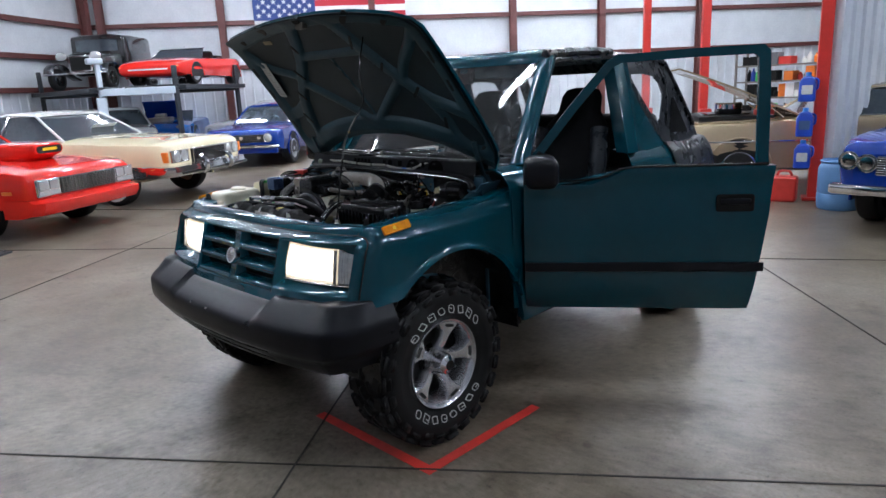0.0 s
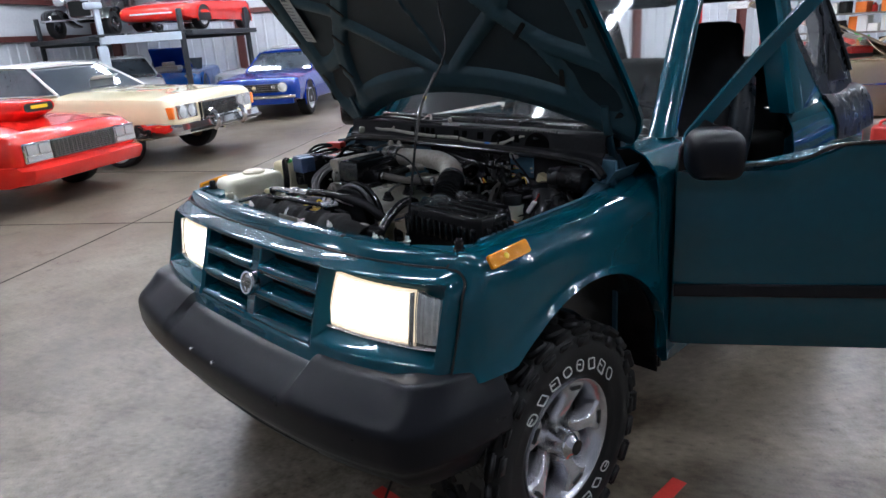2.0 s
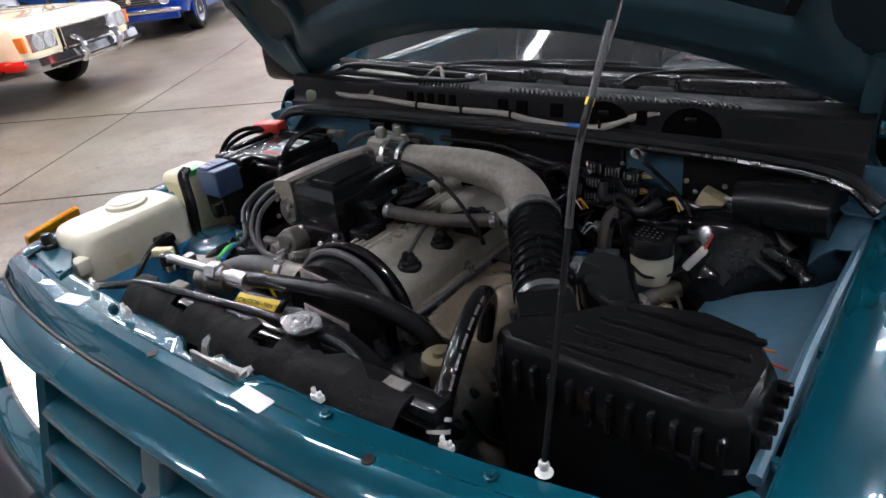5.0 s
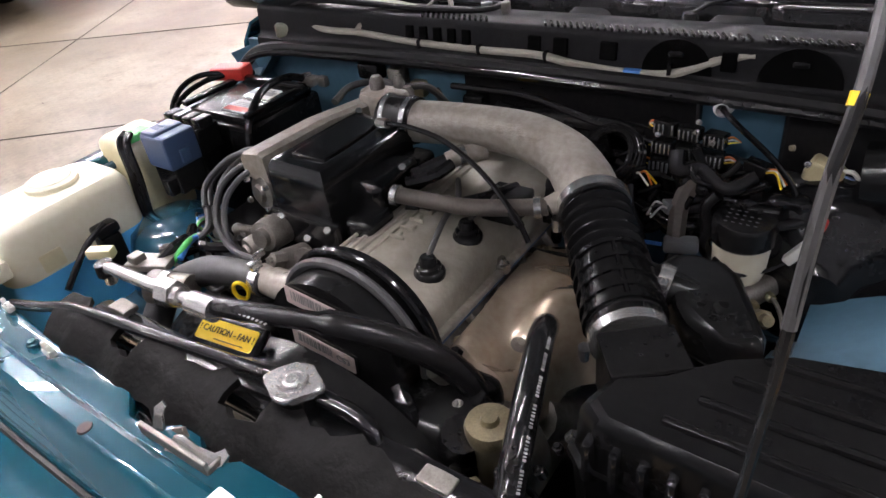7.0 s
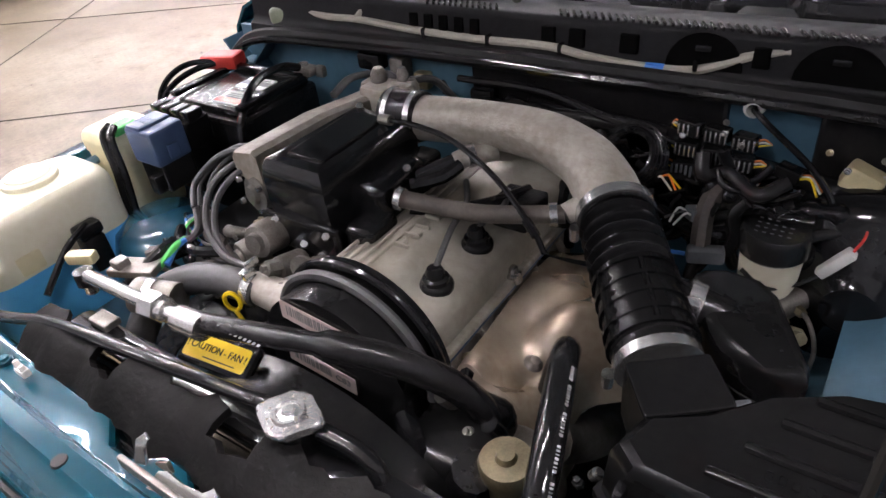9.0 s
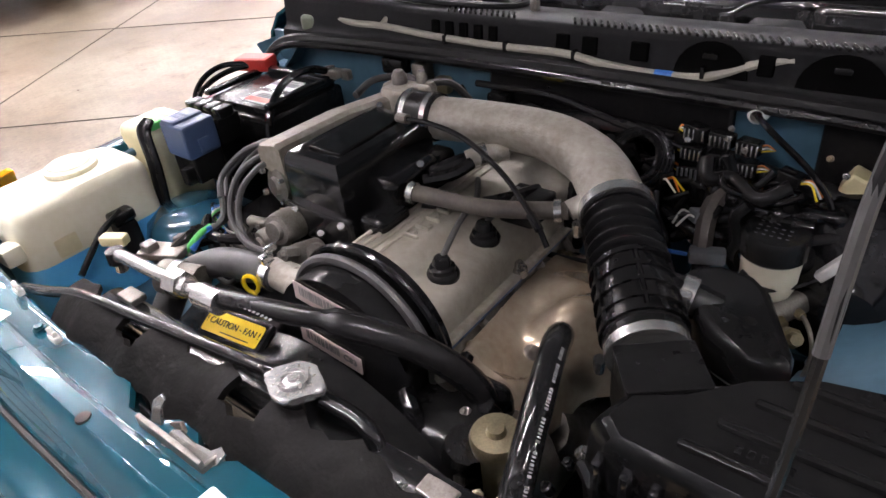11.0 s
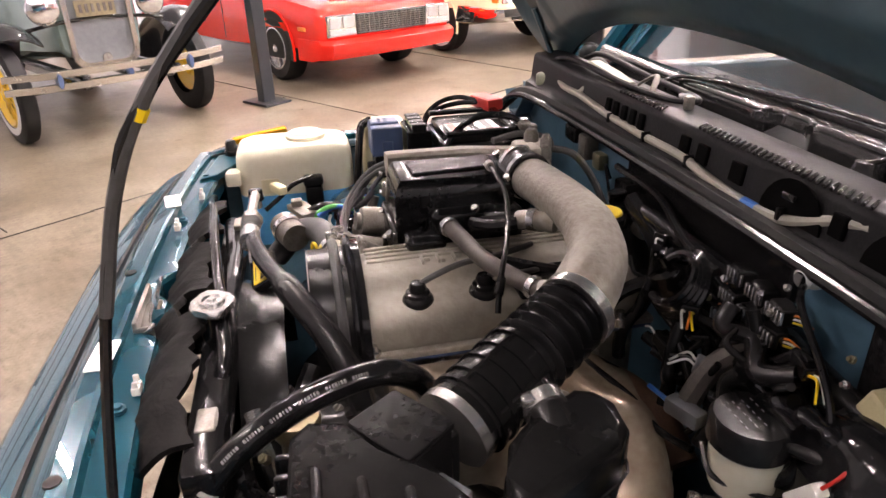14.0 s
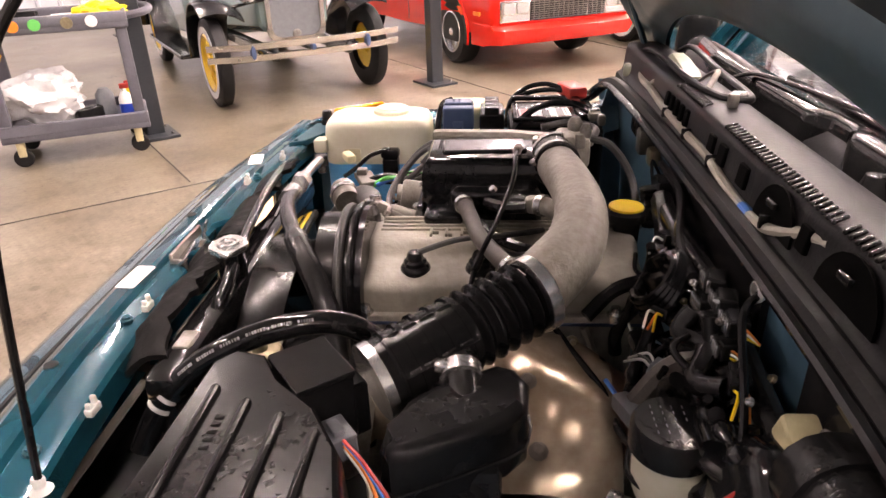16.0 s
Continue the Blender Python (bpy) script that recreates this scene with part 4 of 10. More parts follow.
seat(0.36)
seat(-0.36)
part("rear_bench", B((0, 2.1, 0.82, 1.0, 0.4, 0.16), (0, 2.32, 1.05, 1.0, 0.14, 0.42), bev=0.04, seg=3), CLOTH, truck)

# rear quarters, roll bar and soft top
for s in (1, -1):
    rows = []
    for y in (1.545, 1.56, 1.60, 1.75, 1.95, 2.2, 2.45, 2.62, 2.70, 2.72):
        tuck = 0.12 * clamp01((y - 2.5) / 0.22) ** 2
        d = y - 2.2
        zf = 0.45 if abs(d) > 0.40 else 0.41 + math.sqrt(0.40 ** 2 - d * d) * 0.98
        row = [(0.655 - tuck, 1.105), (0.70 - tuck, 1.10), (0.745 - tuck, 1.085), (0.775 - tuck, 1.03)]
        row += [(0.785 + 0.012 * math.sin(k / 5 * math.pi) - tuck, lerp(1.03, zf, k / 5)) for k in range(1, 6)]
        rows.append([Vector((s * x, y, z)) for x, z in row])
    q = part("rear_quarter", SHEET(rows, 0.004), TEAL, truck, "glossy teal rear quarter panel", sharp=50)
    part("sill", B((s * 0.755, 1.04, 0.45, 0.07, 1.02, 0.12), bev=0.02), TEAL, truck)
    rings = []
    for t in [k / 7 for k in range(8)]:
        c = Vector((s * lerp(0.735, 0.615, t), 1.56 + 0.03 * t, lerp(1.09, 1.60, t)))
        rings.append([c + Vector((s * dx, dy, 0)) for dx, dy in ((-0.05, -0.03), (0.03, -0.04), (0.045, 0.0), (0.04, 0.09), (-0.05, 0.10))])
    part("door_pillar", LOFT(rings), TEAL, truck, "glossy teal pillar behind the door opening", sharp=60)
    # vinyl side curtain with a clear pane
    def curtain(y, z, off=0.0):
        t = (z - 1.10) / 0.5
        return Vector((s * (lerp(0.735, 0.60, t) - 0.08 * clamp01((y - 2.3) / 0.4) ** 2 + off), y + 0.0, z))
    def edge_y(z):
        return lerp(2.72, 2.42, clamp01((z - 1.1) / 0.5))
    out = [(1.93, 1.18), (2.01, 1.09), (2.25, 1.085), (2.54, 1.085), (2.43, 1.26), (2.32, 1.43), (2.23, 1.60), (2.1, 1.62), (1.9, 1.625), (1.68, 1.62), (1.70, 1.50), (1.81, 1.34)]
    inn = [(1.955, 1.24), (1.985, 1.23), (2.02, 1.25), (2.06, 1.31), (2.10, 1.36), (2.12, 1.41), (2.09, 1.46), (2.04, 1.50), (1.93, 1.515), (1.79, 1.515), (1.785, 1.49), (1.86, 1.37)]
    bm = bmesh.new()
    Vo, Vi = [bm.verts.new(curtain(y, z)) for y, z in out], [bm.verts.new(curtain(y, z)) for y, z in inn]
    for k in range(12):
        bm.faces.new((Vo[k], Vo[(k + 1) % 12], Vi[(k + 1) % 12], Vi[k]))
    bmesh.ops.recalc_face_normals(bm, faces=bm.faces)
    bmesh.ops.solidify(bm, geom=bm.faces[:], thickness=0.006)
    cur = part("side_curtain", bm, VINYL, truck, "black vinyl side curtain")
    bm = bmesh.new()
    bm.faces.new([bm.verts.new(curtain(y, z, -0.002)) for y, z in inn])
    part("clear_pane", bm, CLEARVINYL, cur, "creased clear vinyl pane")
    part("seam_strap", T([curtain(2.23, 1.58, 0.004), curtain(2.34, 1.38, 0.006), curtain(2.46, 1.18, 0.006)], 0.010, 6), VINYL, cur)
    part("seam_strap", T([curtain(2.13, 1.545, 0.003), curtain(2.17, 1.42, 0.004), curtain(2.08, 1.20, 0.004)], 0.006, 6), VINYL, cur)
    part("small_pane", SHEET([[curtain(lerp(2.10, 2.22, t), lerp(1.16, 1.36, t), 0.003), curtain(lerp(2.22, 2.235, t), lerp(1.15, 1.365, t), 0.004), curtain(lerp(2.34, 2.25, t), lerp(1.145, 1.36, t), 0.003)] for t in (0, 0.3, 0.6, 0.9, 1)], 0.003), GLOSSBLK, cur, "creased dark corner pane")
    part("quarter_pillar", SHEET([[curtain(lerp(1.60, 1.62, t), lerp(1.085, 1.62, t), 0.002), curtain(lerp(1.80, 1.65, t), lerp(1.085, 1.62, t), 0.010), curtain(lerp(2.03, 1.70, t ** 0.85), lerp(1.085, 1.62, t), -0.004)] for t in (0, 0.2, 0.4, 0.6, 0.8, 1)], 0.008), TEAL, truck, "glossy teal sloping quarter panel", sharp=60)
    part("folded_flap", SHEET([[Vector((s * (x + 0.004 * math.sin(y * 31)), y + 0.25 * (1.10 - z), z - 0.008 * math.sin(y * 9))) for x, z in ((0.69, 1.112), (0.75, 1.10), (0.785, 1.05), (0.803, 0.99), (0.808, 0.93), (0.808, 0.90))] for y in (2.0, 2.06, 2.14, 2.22, 2.30, 2.38, 2.46, 2.52)], 0.006), VINYL, truck, "folded glossy black vinyl flap over the quarter panel", sharp=60)
top_rows = []
for y, z in ((1.0, 1.645), (1.2, 1.665), (1.55, 1.672), (1.9, 1.668), (2.1, 1.655), (2.2, 1.63), (2.26, 1.60)):
    top_rows.append([Vector((u * 0.625, y, z - 0.05 * abs(u) ** 4)) for u in [-1 + 0.2 * i for i in range(11)]])
part("soft_top", SHEET(top_rows, 0.012), VINYL, truck, "black vinyl soft top")
part("rear_curtain", SHEET([[Vector((u * lerp(0.64, 0.60, t), lerp(2.56, 2.24, t), lerp(1.1, 1.60, t))) for u in (-1, -0.92, -0.84)] for t in (0, 0.5, 1)], 0.006), VINYL, truck, "black vinyl rear curtain")
part("rear_curtain", SHEET([[Vector((u * lerp(0.64, 0.60, t), lerp(2.56, 2.24, t), lerp(1.1, 1.60, t))) for u in (0.84, 0.92, 1)] for t in (0, 0.5, 1)], 0.006), VINYL, truck, "black vinyl rear curtain")
part("rear_curtain", SHEET([[Vector((u * 0.60, lerp(2.28, 2.24, t), lerp(1.54, 1.60, t))) for u in (-0.72, 0, 0.72)] for t in (0, 1)], 0.006), VINYL, truck)
for s in (1, -1):
    part("roof_rail", T([(s * 0.60, 0.98, 1.63), (s * 0.605, 1.3, 1.645), (s * 0.61, 1.58, 1.64)], 0.022, 8), VINYL, truck)
part("sun_visor", B((0.3, 1.02, 1.58, 0.4, 0.02, 0.12), (-0.3, 1.02, 1.58, 0.4, 0.02, 0.12), bev=0.008), VINYL, truck)
part("rear_mirror", B((0, 0.99, 1.53, 0.22, 0.02, 0.06), (0, 0.985, 1.575, 0.02, 0.02, 0.06), bev=0.008), BLACK, truck)

# open left door
DU, DN = Vector((0.82, 0.573, 0)).normalized(), Vector((0.573, -0.82, 0)).normalized()
DM = Matrix((DU, Vector((0, 0, 1)), DN)).transposed().to_4x4()
DM.translation = (0.80, 0.53, 0)      # local x along the door, y up, z outwards


def dw(u, z, n=0.0):
    return DM @ Vector((u, z, n))


def door_skin():
    rows = []
    for k, z in enumerate([0.465, 0.475, 0.52, 0.6, 0.66, 0.68, 0.74, 0.82, 0.9, 0.97, 1.0, 1.02, 1.035, 1.045]):
        t = clamp01((z - 0.46) / 0.65)
        ur = 0.985 + 0.085 * t
        bow = 0.022 * math.sin(math.pi * (0.15 + 0.75 * t)) - 0.030 * clamp01((0.60 - z) / 0.14) ** 2
        def at_(i, n):
            return dw(lerp(0.0, ur, i / 14), z + (0.064 * clamp01((i / 14 - 0.31) / 0.1) * clamp01((z - 0.9) / 0.12)), n)
        rows.append([at_(i, bow - (0.006 if 0.968 < z < 1.01 else 0) - (0.008 if i in (0, 14) else 0)) for i in range(15)] + [at_(i, -0.05) for i in range(14, -1, -1)])
    return LOFT(rows)


door = part("front_door", door_skin(), TEAL, truck, "open teal front door with charcoal rubbing strip", sharp=50)
part("rubbing_strip", B((0.515, 0.672, 0.026, 1.03, 0.042, 0.012), bev=0.005), PLASTIC, door, "charcoal rubbing strip").matrix_local = DM
part("inner_trim", B((0.52, 0.76, -0.065, 0.96, 0.54, 0.03), bev=0.015), VINYL, door).matrix_local = DM
outer = [(0.0, 1.05), (0.02, 1.16), (0.20, 1.385), (0.36, 1.567), (0.40, 1.592), (0.70, 1.602), (0.985, 1.604), (1.012, 1.58), (1.022, 1.40), (1.03, 1.11), (0.45, 1.105), (0.34, 1.06)]
inner = [(0.06, 1.062), (0.07, 1.16), (0.235, 1.368), (0.385, 1.54), (0.42, 1.558), (0.70, 1.566), (0.955, 1.567), (0.968, 1.55), (0.975, 1.40), (0.985, 1.119), (0.45, 1.115), (0.34, 1.07)]
bm = RING(outer, inner, 0.03, DM @ Matrix.Translation((0, 0, -0.028)))
part("window_frame", bm, TEAL, door, "glossy teal window frame", sharp=50)
part("sill_seal", T([dw(0.06, 1.058, 0.008), dw(0.33, 1.073, 0.008), dw(0.45, 1.115, 0.008), dw(0.7, 1.118, 0.008), dw(1.03, 1.118, 0.006)], 0.006, 6, 4), BLACK, door)
hp = part("handle_plate", PRISM(rounded(0.155, 0.075, 0.012), 0.008, DM @ Matrix.Translation((0.90, 0.955, 0.021)), 0.003), BLACK, door, "black recessed door handle")
part("handle_grip", B((0.90, 0.962, 0.036, 0.12, 0.026, 0.014), bev=0.006), PLASTIC, hp).matrix_local = DM
mir = part("door_mirror", LOFT([[dw(u + a, z + b, n) for a, b in rounded(w * 1.06, h * 1.12, min(w, h) * 0.32, 4)] for n, w, h, u, z in ((-0.01, 0.06, 0.07, 0.045, 1.110), (0.03, 0.07, 0.08, 0.05, 1.112), (0.05, 0.10, 0.105, 0.062, 1.118), (0.08, 0.135, 0.125, 0.078, 1.120), (0.13, 0.14, 0.122, 0.084, 1.116), (0.16, 0.122, 0.104, 0.088, 1.112), (0.172, 0.08, 0.065, 0.090, 1.110))]), PLASTIC, door, "black plastic door mirror", sharp=60)
part("mirror_sail", PRISM([(0.0, 1.05), (0.13, 1.065), (0.13, 1.17), (0.07, 1.20), (0.0, 1.12)], 0.02, DM @ Matrix.Translation((0, 0, 0.0)), 0.004), BLACK, mir)
# closed right door, simple outline seen past the bonnet
rd = part("right_door", B((-0.775, 1.04, 0.77, 0.05, 1.0, 0.62), bev=0.02), TEAL, truck)
part("window_frame", T([(-0.74, 0.60, 1.10), (-0.63, 0.98, 1.60), (-0.635, 1.52, 1.61), (-0.735, 1.52, 1.10)], 0.02, 8, 3), TEAL, rd)
# dark pane added in the right door to keep the cab dim
part("door_dimming_pane", SHEET([[Vector((-0.735, 0.62, 1.10)), Vector((-0.735, 1.07, 1.10)), Vector((-0.735, 1.52, 1.10))], [Vector((-0.68, 0.80, 1.36)), Vector((-0.68, 1.16, 1.36)), Vector((-0.68, 1.52, 1.36))], [Vector((-0.632, 0.985, 1.60)), Vector((-0.632, 1.25, 1.605)), Vector((-0.632, 1.52, 1.608))]], 0.005), DARKGLASS, rd, "dark pane added to dim the view through the cab")
rm = part("door_mirror", B((-0.86, 0.60, 1.15, 0.16, 0.10, 0.12), (-0.78, 0.60, 1.12, 0.06, 0.06, 0.06), bev=0.03, seg=3), BLACK, rd, "black door mirror")


# wheels
def wheel(name, x, y, out, steer=0.0):
    """out: +1 when the outer face looks to +x."""
    R = 0.362
    m = Matrix.Translation((x, y, R - 0.004)) @ Matrix.Rotation(radians(steer), 4, "Z") @ Matrix.Rotation(radians(90) * out, 4, "Y")   # local z is outwards
    w = part(name, LATHE([(0.188, -0.10), (0.22, -0.110), (0.28, -0.116), (0.315, -0.108), (0.338, -0.090), (0.345, -0.05), (0.345, 0.05), (0.338, 0.090), (0.322, 0.106), (0.300, 0.114), (0.262, 0.116), (0.258, 0.1135), (0.224, 0.111), (0.214, 0.107), (0.196, 0.098), (0.188, 0.09)], m, 72), TYRE, truck, "chunky mud tyre with raised white lettering on an alloy wheel")
    bm = bmesh.new()
    def block(aa, r, z, size, tilt=0.0, yaw=0.0):
        bmesh.ops.create_cube(bm, size=1, matrix=m @ Matrix.Rotation(aa, 4, "Z") @ Matrix.Translation((r, 0, z)) @ Matrix.Rotation(tilt, 4, "Y") @ Matrix.Rotation(yaw, 4, "X") @ Matrix.Diagonal((*size, 1)))
    n = 26
    for k in range(n):
        a = 2 * math.pi * k / n
        st = 2 * math.pi / n
        # two zigzag rows in the middle, long and short lugs over each shoulder
        block(a, 0.346, -0.020, (0.022, 0.058, 0.036), 0.0, 0.45)
        block(a + st * 0.5, 0.346, 0.020, (0.022, 0.058, 0.036), 0.0, 0.45)
        for sg in (-1, 1):
            off = a + st * (0.25 if sg > 0 else 0.75)
            long = (k % 2 == 0)
            block(off, 0.345, sg * 0.066, (0.022, 0.066, 0.046), 0.0, -sg * 0.25)
            block(off, 0.333 if long else 0.336, sg * 0.096, (0.018, 0.070 if long else 0.064, 0.050 if long else 0.038), sg * 0.95)
            block(off, 0.309 if long else 0.316, sg * 0.1120, (0.036 if long else 0.022, 0.056, 0.009), -sg * 0.12)
    bmesh.ops.bevel(bm, geom=bm.edges[:], offset=0.005, segments=2, affect="EDGES")
    part("tread", bm, TYRE, w)
    # raised outline letters as plain slanted shapes
    for a0, a1, n_ in ((128, 226, 8), (-48, 46, 8)):
        for k in range(n_):
            a = radians(lerp(a0, a1, k / (n_ - 1)))
            mm = m @ Matrix.Rotation(a if out > 0 else -a, 4, "Z") @ Matrix.Translation((0.2395, 0, 0.1115)) @ Matrix.Rotation((-0.22 if k % 2 else 0.16), 4, "Z")
            kind_ = (k * 7 + int(a0)) % 4
            ro, ri = (0.014, 0.009) if kind_ < 2 else (0.005, 0.002)
            wd = (0.036, 0.038, 0.033, 0.040)[kind_]
            shear = Matrix(((1, 0, 0, 0), (0.32 if out > 0 else -0.32, 1, 0, 0), (0, 0, 1, 0), (0, 0, 0, 1)))
            part("white_letter", RING(rounded(0.036, wd, ro, 3), rounded(0.028, wd - 0.009, ri, 3), 0.0026, mm @ shear), WHITEINK, w)
            if kind_ in (1, 3):
                part("white_letter", PRISM(rounded(0.004, wd * 0.5, 0.001, 1), 0.0026, mm @ shear @ Matrix.Translation((0.002, 0.006, 0))), WHITEINK, w)
    q = 0.925
    rim = part("alloy_rim", LATHE([(0.20 * q, -0.09), (0.195 * q, -0.05), (0.19 * q, 0.03), (0.193 * q, 0.07), (0.207 * q, 0.088), (0.212 * q, 0.098), (0.209 * q, 0.106), (0.200 * q, 0.102), (0.188 * q, 0.085), (0.178 * q, 0.05), (0.174 * q, 0.0), (0.172 * q, -0.085)], m, 56), ALLOY, w, "machined five-spoke alloy rim")
    for k in range(5):
        a = 2 * math.pi * k / 5 + radians(20)
        mm = m @ Matrix.Rotation(a, 4, "Z")
        rings = []
        for r, hw_, h0, h1 in ((0.040, 0.027, 0.01, 0.050), (0.062, 0.024, 0.02, 0.064), (0.095, 0.021, 0.03, 0.078), (0.122, 0.023, 0.035, 0.086), (0.142, 0.034, 0.035, 0.091), (0.160, 0.055, 0.03, 0.093), (0.180, 0.070, 0.02, 0.092)):
            rings.append([mm @ Vector((r, s_ * hw_, h)) for s_, h in ((-1, h0), (-0.92, h1 - 0.008), (-0.72, h1), (0, h1 + 0.002), (0.72, h1), (0.92, h1 - 0.008), (1, h0))])
        part("spoke", LOFT(rings), ALLOY, rim, sharp=30)
        part("spoke_recess", PRISM(rounded(0.013, 0.046, 0.0063, 4), 0.004, mm @ Matrix.Translation((0.164, 0, 0.0935))), INK, rim)
        part("lug_nut", LATHE([(0, 0.078), (0.008, 0.076), (0.010, 0.068), (0.010, 0.035)], mm @ Matrix.Rotation(radians(36), 4, "Z") @ Matrix.Translation((0.056, 0, 0)), 8), STEEL, rim)
    part("brake_disc", LATHE([(0, 0.0), (0.145, 0.0), (0.15, -0.008), (0.15, -0.02), (0, -0.02)], m, 32), DULLSTEEL, rim)
    # black disc behind the spokes stands in for the shaded barrel
    part("barrel_shade_disc", LATHE([(0, 0.018), (0.10, 0.018), (0.156, 0.008), (0.158, -0.02)], m, 32), INK, rim)
    part("wheel_disc", LATHE([(0, 0.038), (0.068, 0.038), (0.074, 0.026), (0.076, 0.0)], m, 28), GLOSSBLK, rim)
    part("hub_cap", LATHE([(0, 0.130), (0.022, 0.130), (0.027, 0.125), (0.031, 0.120), (0.041, 0.115), (0.045, 0.104), (0.047, 0.03)], m, 28), CHROME, rim, "chrome hub cap")
    part("hub_lock", LATHE([(0, 0.133), (0.021, 0.133), (0.023, 0.127)], m, 16), BLACK, rim)
    return w


wheel("front_wheel", 0.675, 0.0, 1)
wheel("front_wheel", -0.675, 0.0, -1)
wheel("rear_wheel", 0.675, 2.2, 1)
wheel("rear_wheel", -0.675, 2.2, -1)
part("front_axle", T([(-0.56, 0.0, 0.34), (-0.3, 0.02, 0.33), (0, 0.03, 0.36), (0.3, 0.02, 0.33), (0.56, 0, 0.34)], 0.035, 10), BLACK, truck)
part("rear_axle", T([(-0.56, 2.2, 0.34), (0, 2.2, 0.34), (0.56, 2.2, 0.34)], 0.045, 10), BLACK, truck)
part("chassis_frame", B((0.38, 1.1, 0.43, 0.08, 3.0, 0.10), (-0.38, 1.1, 0.43, 0.08, 3.0, 0.10), (0, -0.32, 0.42, 0.84, 0.08, 0.1), (0, 0.4, 0.42, 0.84, 0.08, 0.08), bev=0.008), BLACK, truck)

# red tape corner on the floor
tape = part("floor_tape", PRISM([(0.13, -0.245), (0.905, -0.245), (0.905, 0.49), (0.855, 0.49), (0.855, -0.195), (0.13, -0.195)], 0.0015), REDTAPE)
tagged(tape, "bright red tape corner stuck on the floor by the front wheel", "floor tape", kind="structure")

# ---- engine bay ----
def sup_y(x):
    return -0.402 + (0.075 if x > 0 else 0.040) * (abs(x) / 0.66) ** 2.4


rows = []
for i in range(45):
    x = -0.67 + 1.34 * i / 44
    y = sup_y(x)
    notch = 0.02 if 0.02 < abs(x + 0.02) < 0.075 else 0
    f_ = min(nose_y(x, 0.957) + 0.052 - y, 0.018)
    rows.append([Vector((x, y + dy, z)) for dy, z in ((f_ + 0.003, 0.930), (f_, 0.950), (f_ + 0.002, 0.958), (lerp(f_, 0.032, 0.22), 0.966), (lerp(f_, 0.032, 0.5), 0.976), (lerp(f_, 0.032, 0.78), 0.984), (0.032, 0.9875), (0.040, 0.988), (0.050, 0.9885), (0.055, 0.986), (0.059, 0.979), (0.085 - notch, 0.978), (0.093 - notch, 0.976), (0.097 - notch, 0.970), (0.097 - notch, 0.94))])
sup = part("radiator_support", SHEET(rows, 0.003), TEAL, truck, "teal panel across the radiator top", sharp=18)
for x in (0.105, -0.378):
    mm = Matrix.Translation((x, sup_y(x) + 0.045, 0.9885)) @ Matrix.Rotation(-0.05 if x > 0 else 0.2, 4, "Z")
    st = part("paper_sticker", PRISM(rounded(0.06, 0.026, 0.003), 0.0012, mm), STICKER, sup, "blank white paper sticker")
for x, y, z in ((0.172, -0.309, 0.985), (-0.252, -0.322, 0.99), (-0.40, -0.30, 0.985), (0.35, -0.285, 0.972)):
    part("white_clip", B((x, y, z, 0.018, 0.009, 0.009), (x - 0.005, y, z + 0.008, 0.0045, 0.006, 0.011), (x + 0.005, y, z + 0.006, 0.0045, 0.006, 0.009), bev=0.0015), WHITEPL, sup)
for x in (-0.105, 0.30):
    part("panel_hole", LATHE([(0, 0.0025), (0.0075, 0.0025), (0.0085, 0)], Matrix.Translation((x, sup_y(x) + 0.036, 0.9868)), 12), INK, sup)
for s in (1, -1):
    cp = part("corner_plate", PRISM([(s * 0.50, -0.315), (s * 0.655, -0.290), (s * 0.660, -0.20), (s * 0.64, -0.19), (s * 0.60, -0.245), (s * 0.52, -0.28)], 0.012, Matrix.Translation((0, 0, 0.972)), 0.003), TEALBAY, sup)
    part("bonnet_stop", LATHE([(0, 0.032), (0.009, 0.032), (0.012, 0.026), (0.012, 0.012), (0.015, 0.01), (0.015, 0)], Matrix.Translation((s * 0.648, -0.262, 0.983)), 14), RUBBER, sup, "black rubber bonnet stop")
    # inner wings with strut towers
    rows = []
    for y in (-0.285, -0.25, -0.2, -0.05, 0.1, 0.25, 0.40, 0.47):
        rows.append([Vector((s * x, y, z)) for x, z in ((0.668, 0.975), (0.655, 0.965), (0.64, 0.955), (0.635, 0.93), (0.625, 0.86), (0.61, 0.75), (0.60, 0.50))])
    iw = part("inner_wing", SHEET(rows, 0.004), BAY, truck, "grey-teal painted inner wing", sharp=50)
    part("strut_tower", LATHE([(0, 0.035), (0.045, 0.035), (0.075, 0.02), (0.09, -0.02), (0.11, -0.10), (0.13, -0.35)], Matrix.Translation((0.535, 0.075, 0.875) if s > 0 else (-0.495, 0.005, 0.893)), 28), DOME, iw, sharp=60)
    part("drain_rail", T([(s * 0.64, -0.18, 0.985), (s * 0.642, 0.1, 0.993), (s * 0.655, 0.40, 1.003)], 0.008, 8), BAY, iw)
fw = part("firewall", SHEET([[Vector((x, 0.405 + 0.02 * (z < 0.9), z)) for x in [-0.67 + 0.134 * i for i in range(11)]] for z in (0.45, 0.7, 0.88, 0.95, 1.02, 1.09)], 0.01), BAY, truck, "grey-teal painted firewall")
part("insulation_mat", B((0.065, 0.394, 0.985, 0.39, 0.016, 0.21), bev=0.006), RUBBER, fw)
part("insulation_mat", B((0.47, 0.394, 0.985, 0.21, 0.016, 0.21), bev=0.006), RUBBER, fw)
# black sheets added below and ahead of the engine to keep the bay dark
part("bay_dark_sheets", B((0, 0.03, 0.44, 1.2, 0.82, 0.02), (0, -0.30, 0.60, 1.2, 0.02, 0.34), bev=0.004), INK, truck)
